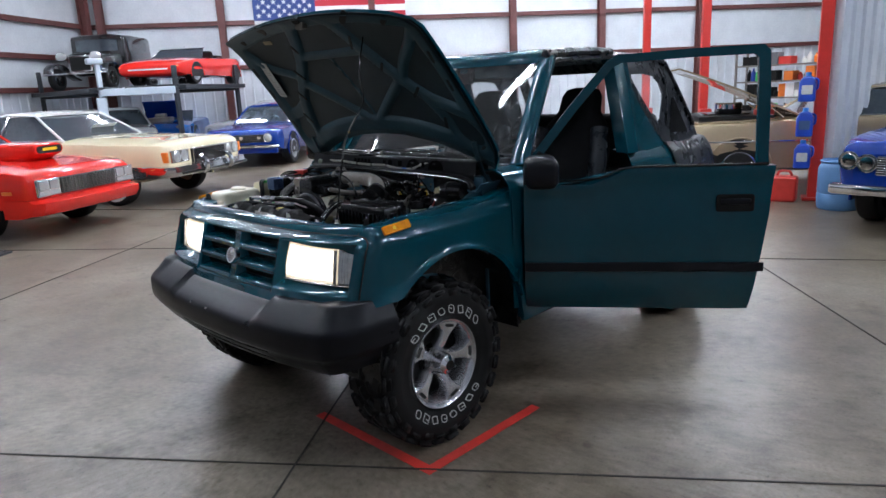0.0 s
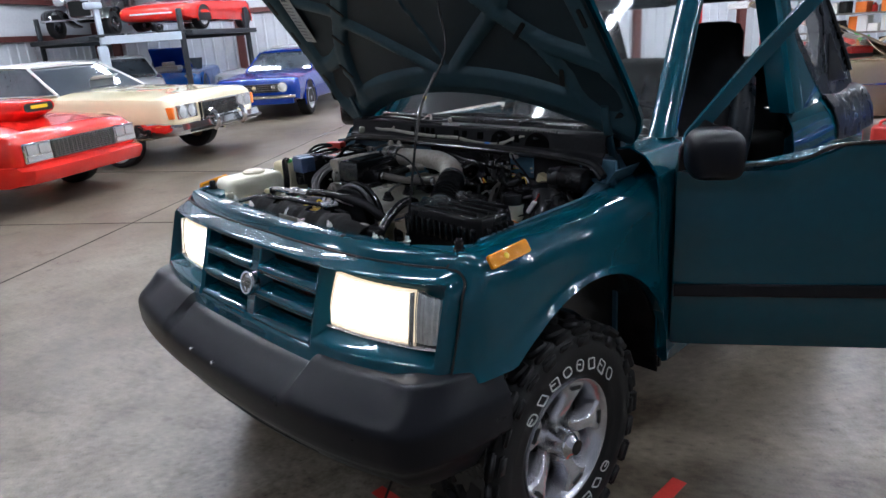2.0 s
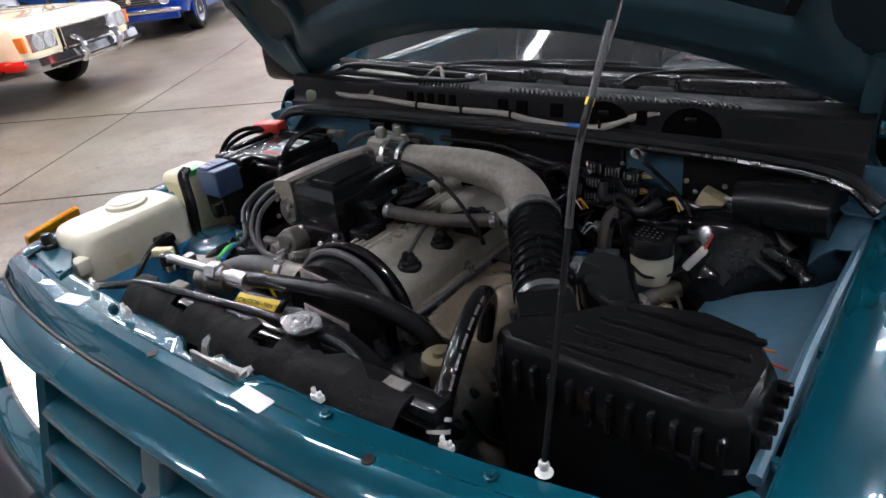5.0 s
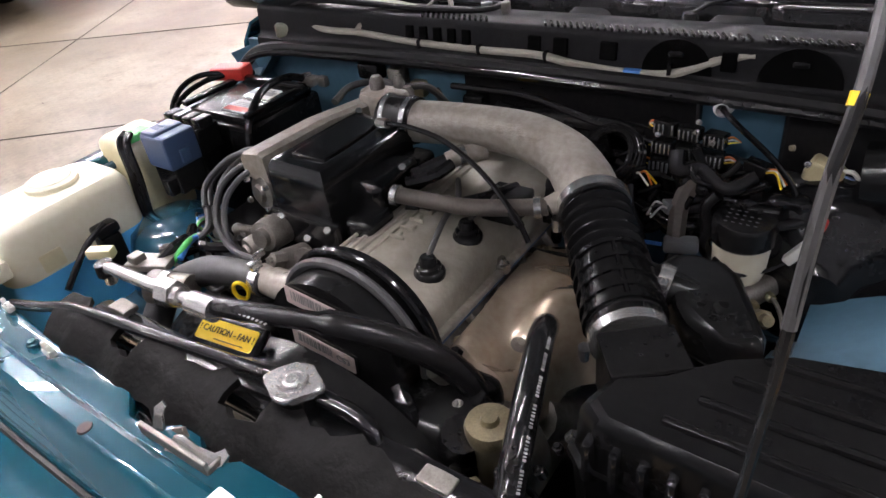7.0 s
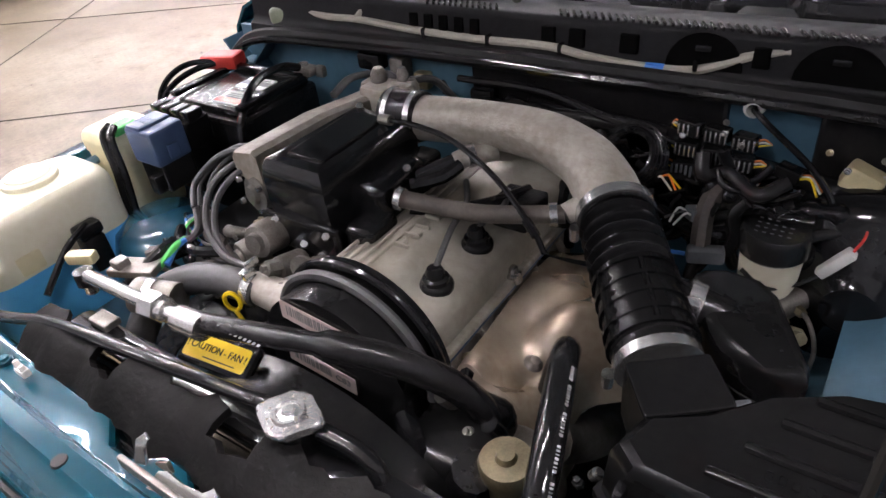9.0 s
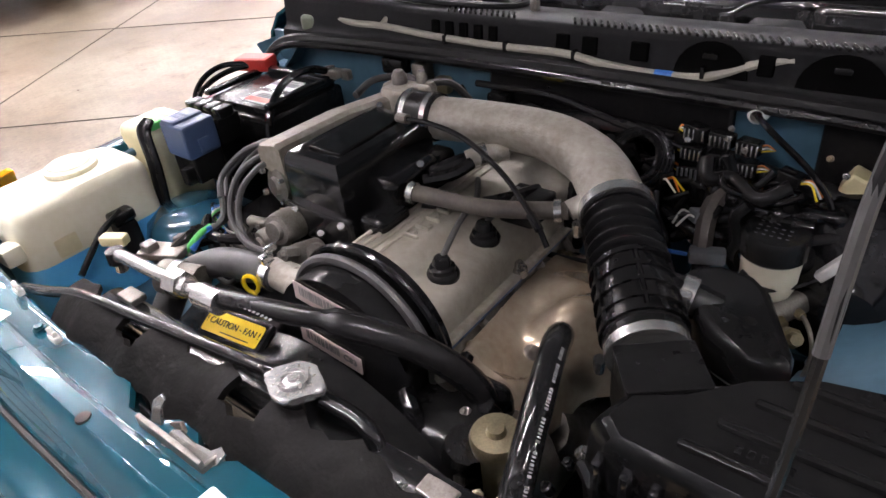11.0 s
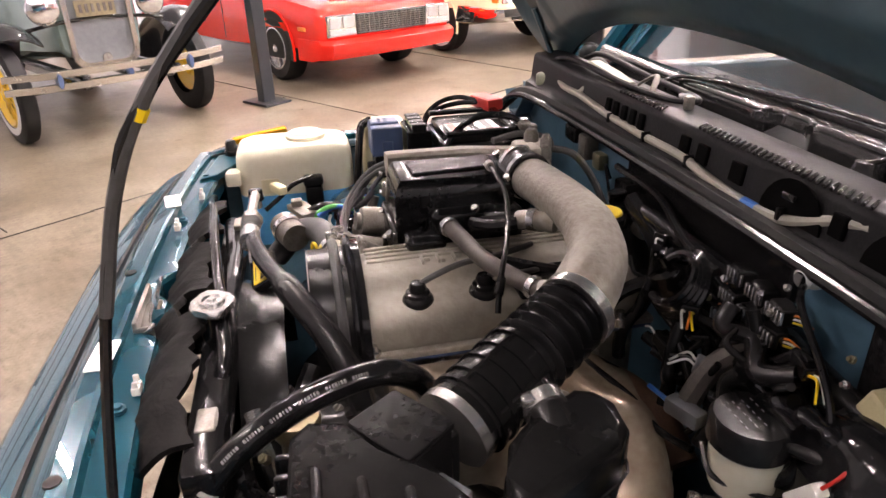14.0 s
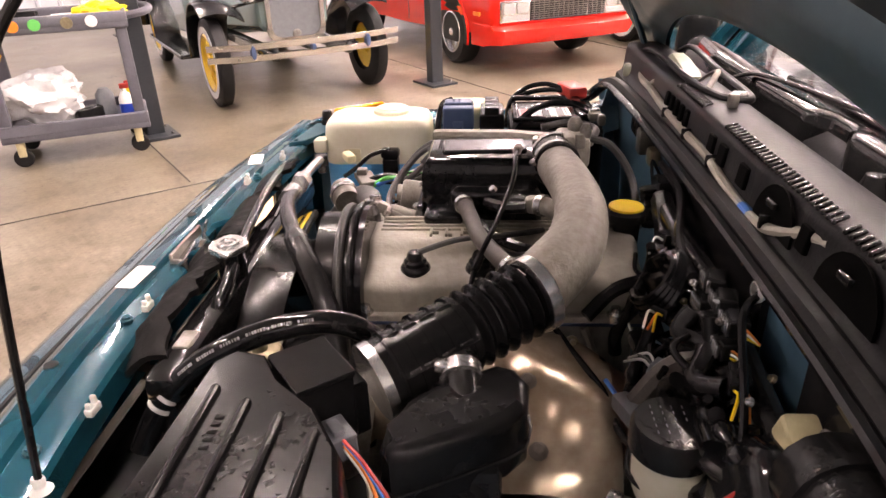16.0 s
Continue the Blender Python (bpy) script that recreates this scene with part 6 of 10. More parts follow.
part("plenum_rib", B((-0.158, 0.105, 1.082, 0.06, 0.13, 0.006, Matrix.Rotation(0.03, 4, "Z")), bev=0.003), GLOSSBLK, plen)
part("plenum_flange", B((-0.155, 0.008, 0.985, 0.13, 0.014, 0.05), bev=0.005), GLOSSBLK, plen)
for x, y, z in ((-0.105, 0.001, 1.0), (-0.195, 0.001, 1.0), (-0.15, 0.001, 0.975), (-0.10, 0.18, 1.072), (-0.19, 0.19, 1.08), (-0.06, 0.12, 1.045)):
    part("hex_bolt", LATHE([(0, 0.007), (0.0055, 0.007), (0.006, 0)], facing((x, y, z), (0.3, -0.5, 0.8)), 6), STEEL, plen)
part("alloy_rail", LOFT([[Vector((x, y, z)) for x, z in ((-0.270 + o, 1.045), (-0.272 + o, 1.070), (-0.266 + o, 1.078), (-0.232 + o, 1.083), (-0.224 + o, 1.078), (-0.222 + o, 1.03))] for y, o in ((0.018, 0.0), (0.024, -0.004), (0.15, 0.004), (0.25, 0.035), (0.27, 0.04))]), CASTALU, eng, "grey cast alloy intake rail")
part("rail_end", LATHE([(0, 0.0), (0.012, 0.0), (0.014, -0.006), (0.026, -0.008), (0.028, -0.03), (0.034, -0.034), (0.034, -0.06)], facing((-0.245, 0.008, 1.022), (-0.15, -1, 0.1)), 18), DULLSTEEL, eng)
for k in range(4):
    part("rail_bolt", LATHE([(0, 0.006), (0.004, 0.006), (0.0045, 0)], facing((-0.245 + 0.026 * math.cos(1.57 * k + 0.6), 0.012, 1.022 + 0.026 * math.sin(1.57 * k + 0.6)), (-0.15, -1, 0.1)), 6), STEEL, eng)
thr = part("throttle_body", B((-0.185, 0.245, 1.07, 0.07, 0.05, 0.05), (-0.15, 0.235, 1.095, 0.04, 0.02, 0.02), (-0.225, 0.265, 1.075, 0.03, 0.04, 0.03), bev=0.008), CASTALU, eng, "cast alloy throttle body")
for p, r, hgt in (((-0.2, 0.25, 1.095), 0.012, 0.02), ((-0.165, 0.262, 1.09), 0.009, 0.025), ((-0.14, 0.25, 1.085), 0.01, 0.02)):
    part("adjuster", LATHE([(0, hgt), (r * 0.6, hgt), (r, hgt * 0.6), (r, 0)], Matrix.Translation(p), 10), DULLSTEEL, thr)
# distributor end with its leads
for p, nrm, r, hgt, mt in (((-0.20, -0.02, 0.985), (0.1, -1, 0.2), 0.03, 0.03, CASTALU), ((-0.15, -0.035, 0.965), (0, -1, 0.3), 0.022, 0.035, CASTALU), ((-0.115, -0.05, 0.96), (0, -1, 0.5), 0.017, 0.04, DULLSTEEL), ((-0.235, -0.03, 0.955), (-0.2, -1, 0), 0.026, 0.02, DULLSTEEL), ((-0.095, -0.03, 0.985), (0.3, -0.8, 0.6), 0.012, 0.03, BRASSY)):
    part("alloy_housing", LATHE([(0, hgt), (r * 0.55, hgt), (r * 0.6, hgt * 0.7), (r * 0.9, hgt * 0.65), (r, hgt * 0.4), (r, -0.03)], facing(p, nrm) @ Matrix.Scale(0.8, 4), 16), DULLSTEEL, eng)
for pts in (
    [(-0.262, 0.036, 1.058), (-0.285, 0.02, 1.052), (-0.300, -0.012, 1.030), (-0.285, -0.045, 0.995), (-0.240, -0.062, 0.972), (-0.190, -0.060, 0.965)],
    [(-0.258, 0.030, 1.052), (-0.272, 0.008, 1.044), (-0.282, -0.022, 1.018), (-0.262, -0.050, 0.982), (-0.215, -0.062, 0.960), (-0.165, -0.058, 0.958)],
    [(-0.266, 0.045, 1.060), (-0.310, 0.050, 1.056), (-0.352, 0.040, 1.036), (-0.372, 0.010, 1.008), (-0.352, -0.015, 0.988)],
    [(-0.268, 0.055, 1.058), (-0.318, 0.068, 1.052), (-0.366, 0.058, 1.026), (-0.386, 0.028, 0.998), (-0.362, 0.000, 0.978)],
    [(-0.264, 0.062, 1.054), (-0.322, 0.084, 1.044), (-0.376, 0.078, 1.014), (-0.396, 0.052, 0.985), (-0.378, 0.022, 0.965)],
):
    part("plug_lead", T(pts, 0.0048, 8), GREYHOSE, eng, "grey rubber ignition lead")
for pts in ([(-0.355, -0.010, 0.985), (-0.330, -0.035, 0.968), (-0.345, -0.065, 0.955), (-0.385, -0.09, 0.945)], [(-0.365, 0.005, 0.975), (-0.345, -0.020, 0.958), (-0.362, -0.055, 0.946), (-0.402, -0.075, 0.936)]):
    part("loop_hose", T(pts, 0.0058, 8), GREYHOSE, eng)
for y_ in (0.030, 0.040, 0.052):
    part("lead_boot", T([(-0.252, y_, 1.050), (-0.272, y_ - 0.004, 1.056)], 0.0068, 8), RUBBER, eng)
# radiator top hose and thermostat
th = part("thermostat_housing", LATHE([(0.026, -0.03), (0.026, 0.0), (0.022, 0.01), (0.02, 0.05)], facing((-0.115, -0.075, 0.955), (-1, -0.1, 0.1)), 18), CASTALU, eng)
uh = part("radiator_hose", T([(-0.155, -0.082, 0.958), (-0.20, -0.09, 0.962), (-0.255, -0.105, 0.958), (-0.30, -0.14, 0.935), (-0.31, -0.18, 0.89)], 0.0205, 12), GREYHOSE, eng, "grey rubber radiator hose")
part("hose_clamp", T([(-0.158, -0.083, 0.958), (-0.170, -0.085, 0.959)], 0.0225, 14), STEEL, uh)
part("clamp_screw", B((-0.164, -0.085, 0.984, 0.012, 0.018, 0.012), (-0.164, -0.075, 0.994, 0.006, 0.02, 0.01), bev=0.002), STEEL, uh)

# intake duct, bellows, flow meter, air box
DUCT = [(-0.105, 0.214, 1.069), (-0.04, 0.222, 1.071), (0.03, 0.228, 1.071), (0.09, 0.226, 1.067), (0.143, 0.213, 1.055), (0.172, 0.193, 1.044), (0.194, 0.172, 1.032), (0.207, 0.157, 1.024)]
duct = part("intake_duct", T(DUCT, lambda t: 0.031 + 0.007 * clamp01((t - 0.25) / 0.5), 20), CASTALU, eng, "weathered cast alloy intake elbow")
part("rubber_collar", T([(-0.155, 0.212, 1.07), (-0.13, 0.213, 1.07), (-0.098, 0.215, 1.07)], 0.0345, 18), RUBBER, duct)
for x in (-0.147, -0.108):
    part("band_clamp", T([(x - 0.004, 0.2125, 1.07), (x + 0.004, 0.2135, 1.07)], 0.0365, 20), STEEL, duct)
part("duct_stub", T([(0.02, 0.21, 1.045), (-0.005, 0.185, 1.045), (-0.02, 0.17, 1.04)], 0.013, 10), CASTALU, duct)
part("stub_clamp", T([(-0.002, 0.19, 1.045), (-0.009, 0.182, 1.044)], 0.0155, 12), STEEL, duct)
part("duct_stub", T([(0.165, 0.16, 1.03), (0.150, 0.143, 1.022)], 0.013, 10), CASTALU, duct)
part("breather_hose", T([(-0.048, 0.075, 1.032), (-0.01, 0.085, 1.028), (0.05, 0.10, 1.022), (0.10, 0.122, 1.020), (0.150, 0.143, 1.022)], 0.0115, 10), BROWNHOSE, eng, "dusty brown breather hose")
for p, q in (((-0.045, 0.0755, 1.032), (-0.037, 0.077, 1.031)), ((0.134, 0.136, 1.021), (0.142, 0.14, 1.0215))):
    part("spring_clip", T([p, q], 0.0145, 12), STEEL, eng)
for pts, r in (([(-0.05, 0.11, 1.03), (-0.02, 0.135, 1.035), (-0.01, 0.165, 1.04)], 0.009), ([(-0.055, 0.13, 1.03), (-0.03, 0.155, 1.04), (-0.02, 0.17, 1.042)], 0.010), ([(-0.04, 0.09, 1.01), (0.0, 0.12, 1.0), (0.04, 0.16, 1.0), (0.06, 0.22, 0.99)], 0.008)):
    part("vacuum_hose", T(pts, r, 8), RUBBER, eng)
cab = part("throttle_cable", T([(-0.115, 0.155, 1.09), (-0.06, 0.15, 1.094), (0.0, 0.145, 1.085), (0.07, 0.125, 1.06), (0.13, 0.098, 1.025), (0.15, 0.09, 1.0)], 0.0036, 8), BLACK, eng, "thin black throttle cable")
part("cable_end", T([(-0.125, 0.157, 1.089), (-0.105, 0.154, 1.091)], 0.007, 8), DULLSTEEL, cab)
part("cable_end", T([(0.12, 0.103, 1.03), (0.138, 0.094, 1.018)], 0.0058, 8), BLACK, cab)

BA, BE = Vector((0.203, 0.163, 1.024)), Vector((0.317, -0.004, 0.986))
bd = (BE - BA)
def bellow_r(t):
    if t < 0.06:
        return 0.042
    if t < 0.46:
        return 0.0405 + 0.0045 * math.sin((t - 0.06) / 0.40 * 2 * math.pi * 5.0 - 1.2)
    if t > 0.9:
        return 0.041
    return 0.0425
bel = part("intake_bellows", T([BA + bd * (k / 40) for k in range(41)], bellow_r, 24, 3), SATIN, eng, "black ribbed rubber intake bellows", sharp=30)
for t in (0.50, 0.60, 0.70, 0.80, 0.88):
    part("bellows_rib", T([BA + bd * (t - 0.012), BA + bd * t, BA + bd * (t + 0.012)], lambda q: 0.0455, 24, 2), SATIN, bel)
nb = bd.normalized()
sd = nb.cross(Vector((0, 0, 1))).normalized()
ub = sd.cross(nb)
for a in (-40, 25, 90, 155):
    v = math.cos(radians(a)) * sd + math.sin(radians(a)) * ub
    part("bellows_spine", T([BA + bd * 0.48 + v * 0.0425, BA + bd * 0.88 + v * 0.0425], 0.003, 6), SATIN, bel)
part("band_clamp", T([BA + bd * -0.035, BA + bd * 0.035], 0.0455, 24), STEEL, bel)
part("clamp_screw", LATHE([(0, 0.02), (0.006, 0.02), (0.007, 0)], facing(BA + bd * 0.02 + sd * 0.046 - ub * 0.01, -ub), 8), STEEL, bel)
part("band_clamp", T([BA + bd * 0.955, BA + bd * 1.01], 0.0425, 24), STEEL, bel)
part("clamp_screw", LATHE([(0, 0.02), (0.006, 0.02), (0.007, 0)], facing(BA + bd * 0.975 + sd * 0.045 - ub * 0.012, -ub), 8), STEEL, bel)
MM = Matrix.Translation((0.348, -0.056, 0.977)) @ Matrix.Rotation(radians(37), 4, "Z")
maf = part("air_flow_meter", B((0, 0, 0.012, 0.070, 0.057, 0.075), (-0.002, 0.03, 0.0, 0.062, 0.03, 0.06), bev=0.004), SATIN, truck, "black square air flow meter with grey plug")
maf.matrix_local = MM
lid = part("meter_lid", PRISM(rounded(0.074, 0.060, 0.004), 0.006, MM @ Matrix.Translation((0, 0, 0.048)), 0.0015), SATIN, maf)
lid.matrix_local = MM.inverted()
for ob_, bx, mt in (("grey_plug", (0.052, -0.004, 0.0, 0.036, 0.03, 0.026), GREYPL), ("plug_latch", (0.055, -0.004, 0.016, 0.02, 0.012, 0.008), GREYPL)):
    part(ob_, B(bx, bev=0.003), mt, maf)
for dz, mt, e in ((0.0, ORANGE, (0.60, 0.08, 0.95)), (0.004, BLUEW, (0.52, 0.06, 0.955)), (-0.004, WHITEPL, (0.5, 0.07, 0.95)), (0.006, REDPL, (0.62, 0.05, 0.95))):
    part("meter_wire", T([(0.408, -0.016, 0.985 + dz), (0.44, 0.01, 0.98 + dz * 2), (0.49, 0.03 + 2 * dz, 0.985), (0.53, 0.035 - dz, 0.98), e], 0.0018, 6), mt, truck)

box_top = [(0.326, -0.134), (0.344, -0.150), (0.600, -0.162), (0.622, -0.148), (0.625, -0.060), (0.592, -0.006), (0.535, 0.010), (0.462, -0.006), (0.412, -0.036), (0.372, -0.080), (0.334, -0.104)]
bc = Vector((0.49, -0.085, 0))
def box_ring(z, f):
    return [Vector((bc.x + (x - bc.x) * f, bc.y + (y - bc.y) * f, z)) for x, y in box_top]
ab = part("air_box", LOFT([box_ring(0.72, 1.0), box_ring(0.945, 1.06), box_ring(0.955, 1.09), box_ring(0.965, 1.09), box_ring(0.968, 1.05), box_ring(1.018, 1.02), box_ring(1.030, 0.985), box_ring(1.034, 0.94)]), SATIN, truck, "glossy black air filter box", sharp=35)
for k in range(4):
    y = -0.130 + 0.034 * k
    part("lid_rib", B((0.49 + 0.012 * k, y, 1.035, 0.20 - 0.012 * k, 0.009, 0.009), bev=0.004), SATIN, ab)
for k in range(12):
    t = k / 11
    p = Vector((lerp(0.340, 0.605, t), -0.159 - 0.010 * t, 0.985))
    part("lid_flute", B((p.x, p.y + 0.004, p.z, 0.009, 0.02, 0.05), bev=0.004), GLOSSBLK, ab)
for k in range(5):
    part("lid_flute", B((0.634, -0.140 + 0.022 * k, 0.985, 0.02, 0.009, 0.05), bev=0.004), GLOSSBLK, ab)
for k in range(5):
    part("cast_letter", B((0.43 + 0.009 * k, -0.113, 1.0345, 0.005, 0.008, 0.002), bev=0.0008), SATIN, ab)

RES = [(0.302, 0.120), (0.310, 0.140), (0.332, 0.152), (0.368, 0.149), (0.390, 0.130), (0.434, 0.046), (0.436, 0.028), (0.422, 0.018), (0.400, 0.022), (0.360, 0.036), (0.340, 0.056)]
res = part("resonator_box", PRISM(RES, 0.075, Matrix.Translation((0, 0, 0.928)), 0.012, 4), SATIN, truck, "satin black intake resonator box", sharp=50)
part("lid_seam", T([(x, y, 0.957) for x, y in [(0.367 + (a - 0.367) * 1.012, 0.092 + (b - 0.092) * 1.012) for a, b in RES + RES[:1]]], 0.0016, 5, 2), BLACK, res)
part("resonator_foot", B((0.385, 0.085, 0.90, 0.045, 0.08, 0.11), bev=0.012), BLACK, res)
part("resonator_neck", T([(0.265, 0.078, 1.0), (0.30, 0.083, 1.0), (0.35, 0.09, 0.985)], 0.020, 14), BLACK, res)
part("band_clamp", T([(0.312, 0.0835, 0.999), (0.326, 0.0855, 0.996)], 0.0225, 18), STEEL, res)
part("clamp_screw", B((0.322, 0.066, 1.012, 0.016, 0.014, 0.010), bev=0.003), STEEL, res)

# arched coolant hose, engine mount, accessories below
ARCH = [(0.318, -0.268, 0.89), (0.300, -0.240, 0.942), (0.289, -0.195, 0.985), (0.271, -0.130, 1.012), (0.250, -0.068, 1.014), (0.236, -0.030, 0.994), (0.220, -0.008, 0.955), (0.20, 0.002, 0.89)]
ah = part("coolant_hose", T(ARCH, 0.0138, 14), GLOSSBLK, truck, "shiny black coolant hose with white rings")
ap = smooth_path(ARCH, 24)
for k_ in (21, 27):
    part("white_ring", T([ap[k_], ap[k_ + 2]], 0.0150, 16), WHITEPL, ah)
for k_ in range(40, 92):
    if k_ % 9 in (3, 4):
        continue
    d_ = (ap[k_ + 1] - ap[k_ - 1]).normalized()
    n_ = (Vector((0.75, -0.15, 0.65)) - d_ * Vector((0.75, -0.15, 0.65)).dot(d_)).normalized()
    m_ = facing(ap[k_] + n_ * 0.0136, n_, d_)
    part("print_bar", PRISM(rounded(0.0036, 0.0012 + 0.0006 * (k_ % 3), 0.0003, 1), 0.0005, m_), GREYINK, ah)
mt_ = part("engine_mount", LATHE([(0, 0.006), (0.008, 0.006), (0.010, 0.0), (0.024, -0.001), (0.026, -0.006), (0.024, -0.02), (0.018, -0.03), (0.018, -0.08)], Matrix.Translation((0.236, -0.150, 0.968)), 22), BRASSY, eng, "brassy zinc disc on a black mount")
part("mount_arm", T([(0.21, -0.165, 0.95), (0.19, -0.15, 0.90), (0.2, -0.1, 0.86), (0.15, -0.05, 0.84)], 0.02, 10), GLOSSBLK, eng)
part("alternator", LATHE([(0, 0.05), (0.035, 0.05), (0.06, 0.035), (0.065, 0.0), (0.065, -0.06), (0.05, -0.08)], facing((0.19, -0.12, 0.82), (0.1, -1, 0.2)), 22), DULLSTEEL, eng)
part("drive_pulley", LATHE([(0, 0.01), (0.04, 0.01), (0.055, 0.012), (0.05, 0.0), (0.058, -0.012), (0, -0.012)], facing((0.05, -0.16, 0.80), (0, -1, 0)), 24), GLOSSBLK, eng)
part("accessory", B((0.14, -0.10, 0.86, 0.1, 0.12, 0.1), (-0.2, -0.08, 0.85, 0.14, 0.1, 0.12), (-0.15, 0.15, 0.9, 0.2, 0.3, 0.1), (-0.36, 0.12, 0.80, 0.2, 0.3, 0.2), bev=0.02, seg=3), BLACK, eng)
for pts, r, mt in (([(0.10, -0.13, 0.93), (0.13, -0.15, 0.90), (0.14, -0.17, 0.84)], 0.012, GLOSSBLK), ([(0.17, -0.2, 0.93), (0.2, -0.19, 0.90), (0.22, -0.18, 0.86)], 0.01, STEEL), ([(0.25, -0.21, 0.94), (0.27, -0.2, 0.90), (0.26, -0.16, 0.85)], 0.012, GLOSSBLK), ([(0.05, -0.21, 0.9), (0.1, -0.2, 0.86), (0.16, -0.16, 0.84)], 0.008, RUBBER)):
    part("hose", T(pts, r, 8), mt, eng)
# exhaust heat shield
hs_rows = []
for j in range(21):
    v = j / 20
    y = lerp(-0.065, 0.268, v)
    row = []
    for i in range(17):
        u = i / 16
        x = lerp(0.098, interp(y, [(-0.07, 0.20), (0.06, 0.215), (0.12, 0.30), (0.24, 0.315), (0.29, 0.27)]), u) + 0.006 * math.sin(v * 7)
        z = 0.905 - 0.02 * u - 0.07 * u ** 4 + (0.026 * math.sin(v * 12 + 0.6 + 2 * u) + 0.016 * abs(math.sin(v * 7.5 - 5 * u + 0.8)) - 0.008) * math.sin(math.pi * u) + 0.006 * math.sin(u * 9 + v * 6)
        z -= 0.05 * clamp01((y - 0.20) / 0.08) ** 1.6 + 0.08 * clamp01((0.12 - v) / 0.12) ** 2
        row.append(Vector((x, y, z)))
    hs_rows.append(row)
hshield = part("heat_shield", SHEET(hs_rows, 0.002), HEAT, eng, "rust-flecked bright steel exhaust heat shield")
for x, y, z in ((0.142, 0.237, 0.845), (0.19, 0.16, 0.893), (0.17, 0.02, 0.897), (0.265, 0.17, 0.85)):
    part("shield_bolt", LATHE([(0, 0.008), (0.006, 0.008), (0.009, 0.003), (0.012, 0)], facing((x, y, z), (0.4, 0, 0.9)), 10), BROWNHOSE, hshield)
part("front_pipe", T([(0.2, 0.0, 0.80), (0.22, 0.1, 0.72), (0.2, 0.25, 0.66)], 0.03, 12), DULLSTEEL, eng)

# brake servo and fluid reservoir
boo = part("brake_servo", LATHE([(0, 0.10), (0.03, 0.10), (0.045, 0.085), (0.10, 0.07), (0.118, 0.05), (0.122, 0.03), (0.122, 0.01), (0.112, -0.01), (0, -0.01)], facing((0.452, 0.385, 0.880), (0, -1, 0)) @ Matrix.Diagonal((1.10, 1.10, 1.0, 1)), 36), GLOSSBLK, truck, "glossy black brake servo drum")
mcy = part("master_cylinder", T([(0.405, 0.325, 0.868), (0.385, 0.285, 0.866), (0.362, 0.246, 0.863)], 0.017, 14), DULLSTEEL, boo, "grey cast master cylinder")
part("end_plug", LATHE([(0, 0.010), (0.009, 0.010), (0.011, 0.007), (0.019, 0.006), (0.020, 0.0), (0.018, -0.006)], facing((0.358, 0.238, 0.862), (-0.5, -0.86, 0.0)), 16), STEEL, mcy)
part("brake_pipe", T([(0.378, 0.262, 0.868), (0.395, 0.240, 0.862), (0.398, 0.215, 0.84), (0.385, 0.20, 0.80)], 0.003, 8), DULLSTEEL, mcy)
part("brake_pipe", T([(0.392, 0.288, 0.868), (0.415, 0.262, 0.868), (0.430, 0.236, 0.845), (0.425, 0.22, 0.80)], 0.003, 8), DULLSTEEL, mcy)
for x, y in ((0.378, 0.262), (0.392, 0.288)):
    part("pipe_nut", LATHE([(0, 0.012), (0.006, 0.012), (0.007, 0.008), (0.007, 0.0)], facing((x + 0.006, y - 0.008, 0.868), (0.7, -0.6, 0.1)), 6), BRASSY, mcy)
part("mount_flange", B((0.407, 0.318, 0.870, 0.075, 0.008, 0.040, Matrix.Rotation(radians(-8), 4, "Z")), bev=0.003), DULLSTEEL, mcy)
for x in (0.376, 0.438):
    part("flange_nut", LATHE([(0, 0.010), (0.006, 0.010), (0.007, 0.0)], facing((x, 0.312, 0.870), (0, -1, 0)), 6), BRASSY, mcy)
rv = part("fluid_reservoir", LATHE([(0, 0.0), (0.030, 0.0), (0.034, 0.012), (0.036, 0.055), (0.036, 0.068)], Matrix.Translation((0.356, 0.287, 0.886)), 26), TANK, boo, "milky fluid reservoir with black cap")
part("reservoir_cap", LATHE([(0.037, -0.010), (0.0405, -0.006), (0.0405, 0.018), (0.037, 0.024), (0, 0.025)], Matrix.Translation((0.356, 0.287, 0.951)), 30), BLACK, rv)
for k in range(18):
    part("cap_print", B((0.336 + 0.009 * (k % 5), 0.268 + 0.010 * (k // 5), 0.9765, 0.004, 0.0009, 0.0006), bev=0), CARTGREY, rv)
part("servo_sticker", PRISM(rounded(0.022, 0.022, 0.003), 0.001, facing((0.432, 0.312, 0.928), (0, -0.75, 0.6))), STICKER, boo)
part("servo_mark", LATHE([(0, 0.0016), (0.008, 0.0016), (0.008, 0)], facing((0.432, 0.312, 0.928), (0, -0.75, 0.6)), 14), YELLOW, boo)
wcn = part("white_plug", B((0.424, 0.300, 0.935, 0.014, 0.016, 0.05, Matrix.Rotation(radians(35), 4, "Y")), bev=0.003), WHITEPL, boo, "white cable plug")
part("red_wire", T([(0.438, 0.300, 0.956), (0.445, 0.31, 0.975), (0.44, 0.33, 0.99)], 0.0018, 6), REDPL, wcn)
part("sensor_wire", T([(0.412, 0.297, 0.915), (0.39, 0.28, 0.905), (0.36, 0.25, 0.91), (0.33, 0.255, 0.925)], 0.003, 6), BLACK, boo)
part("brake_fitting", LATHE([(0, 0.03), (0.008, 0.03), (0.009, 0.018), (0.013, 0.016), (0.013, 0)], facing((0.40, 0.235, 0.862), (0.4, -0.6, 0.5)), 8), BRASSY, boo)

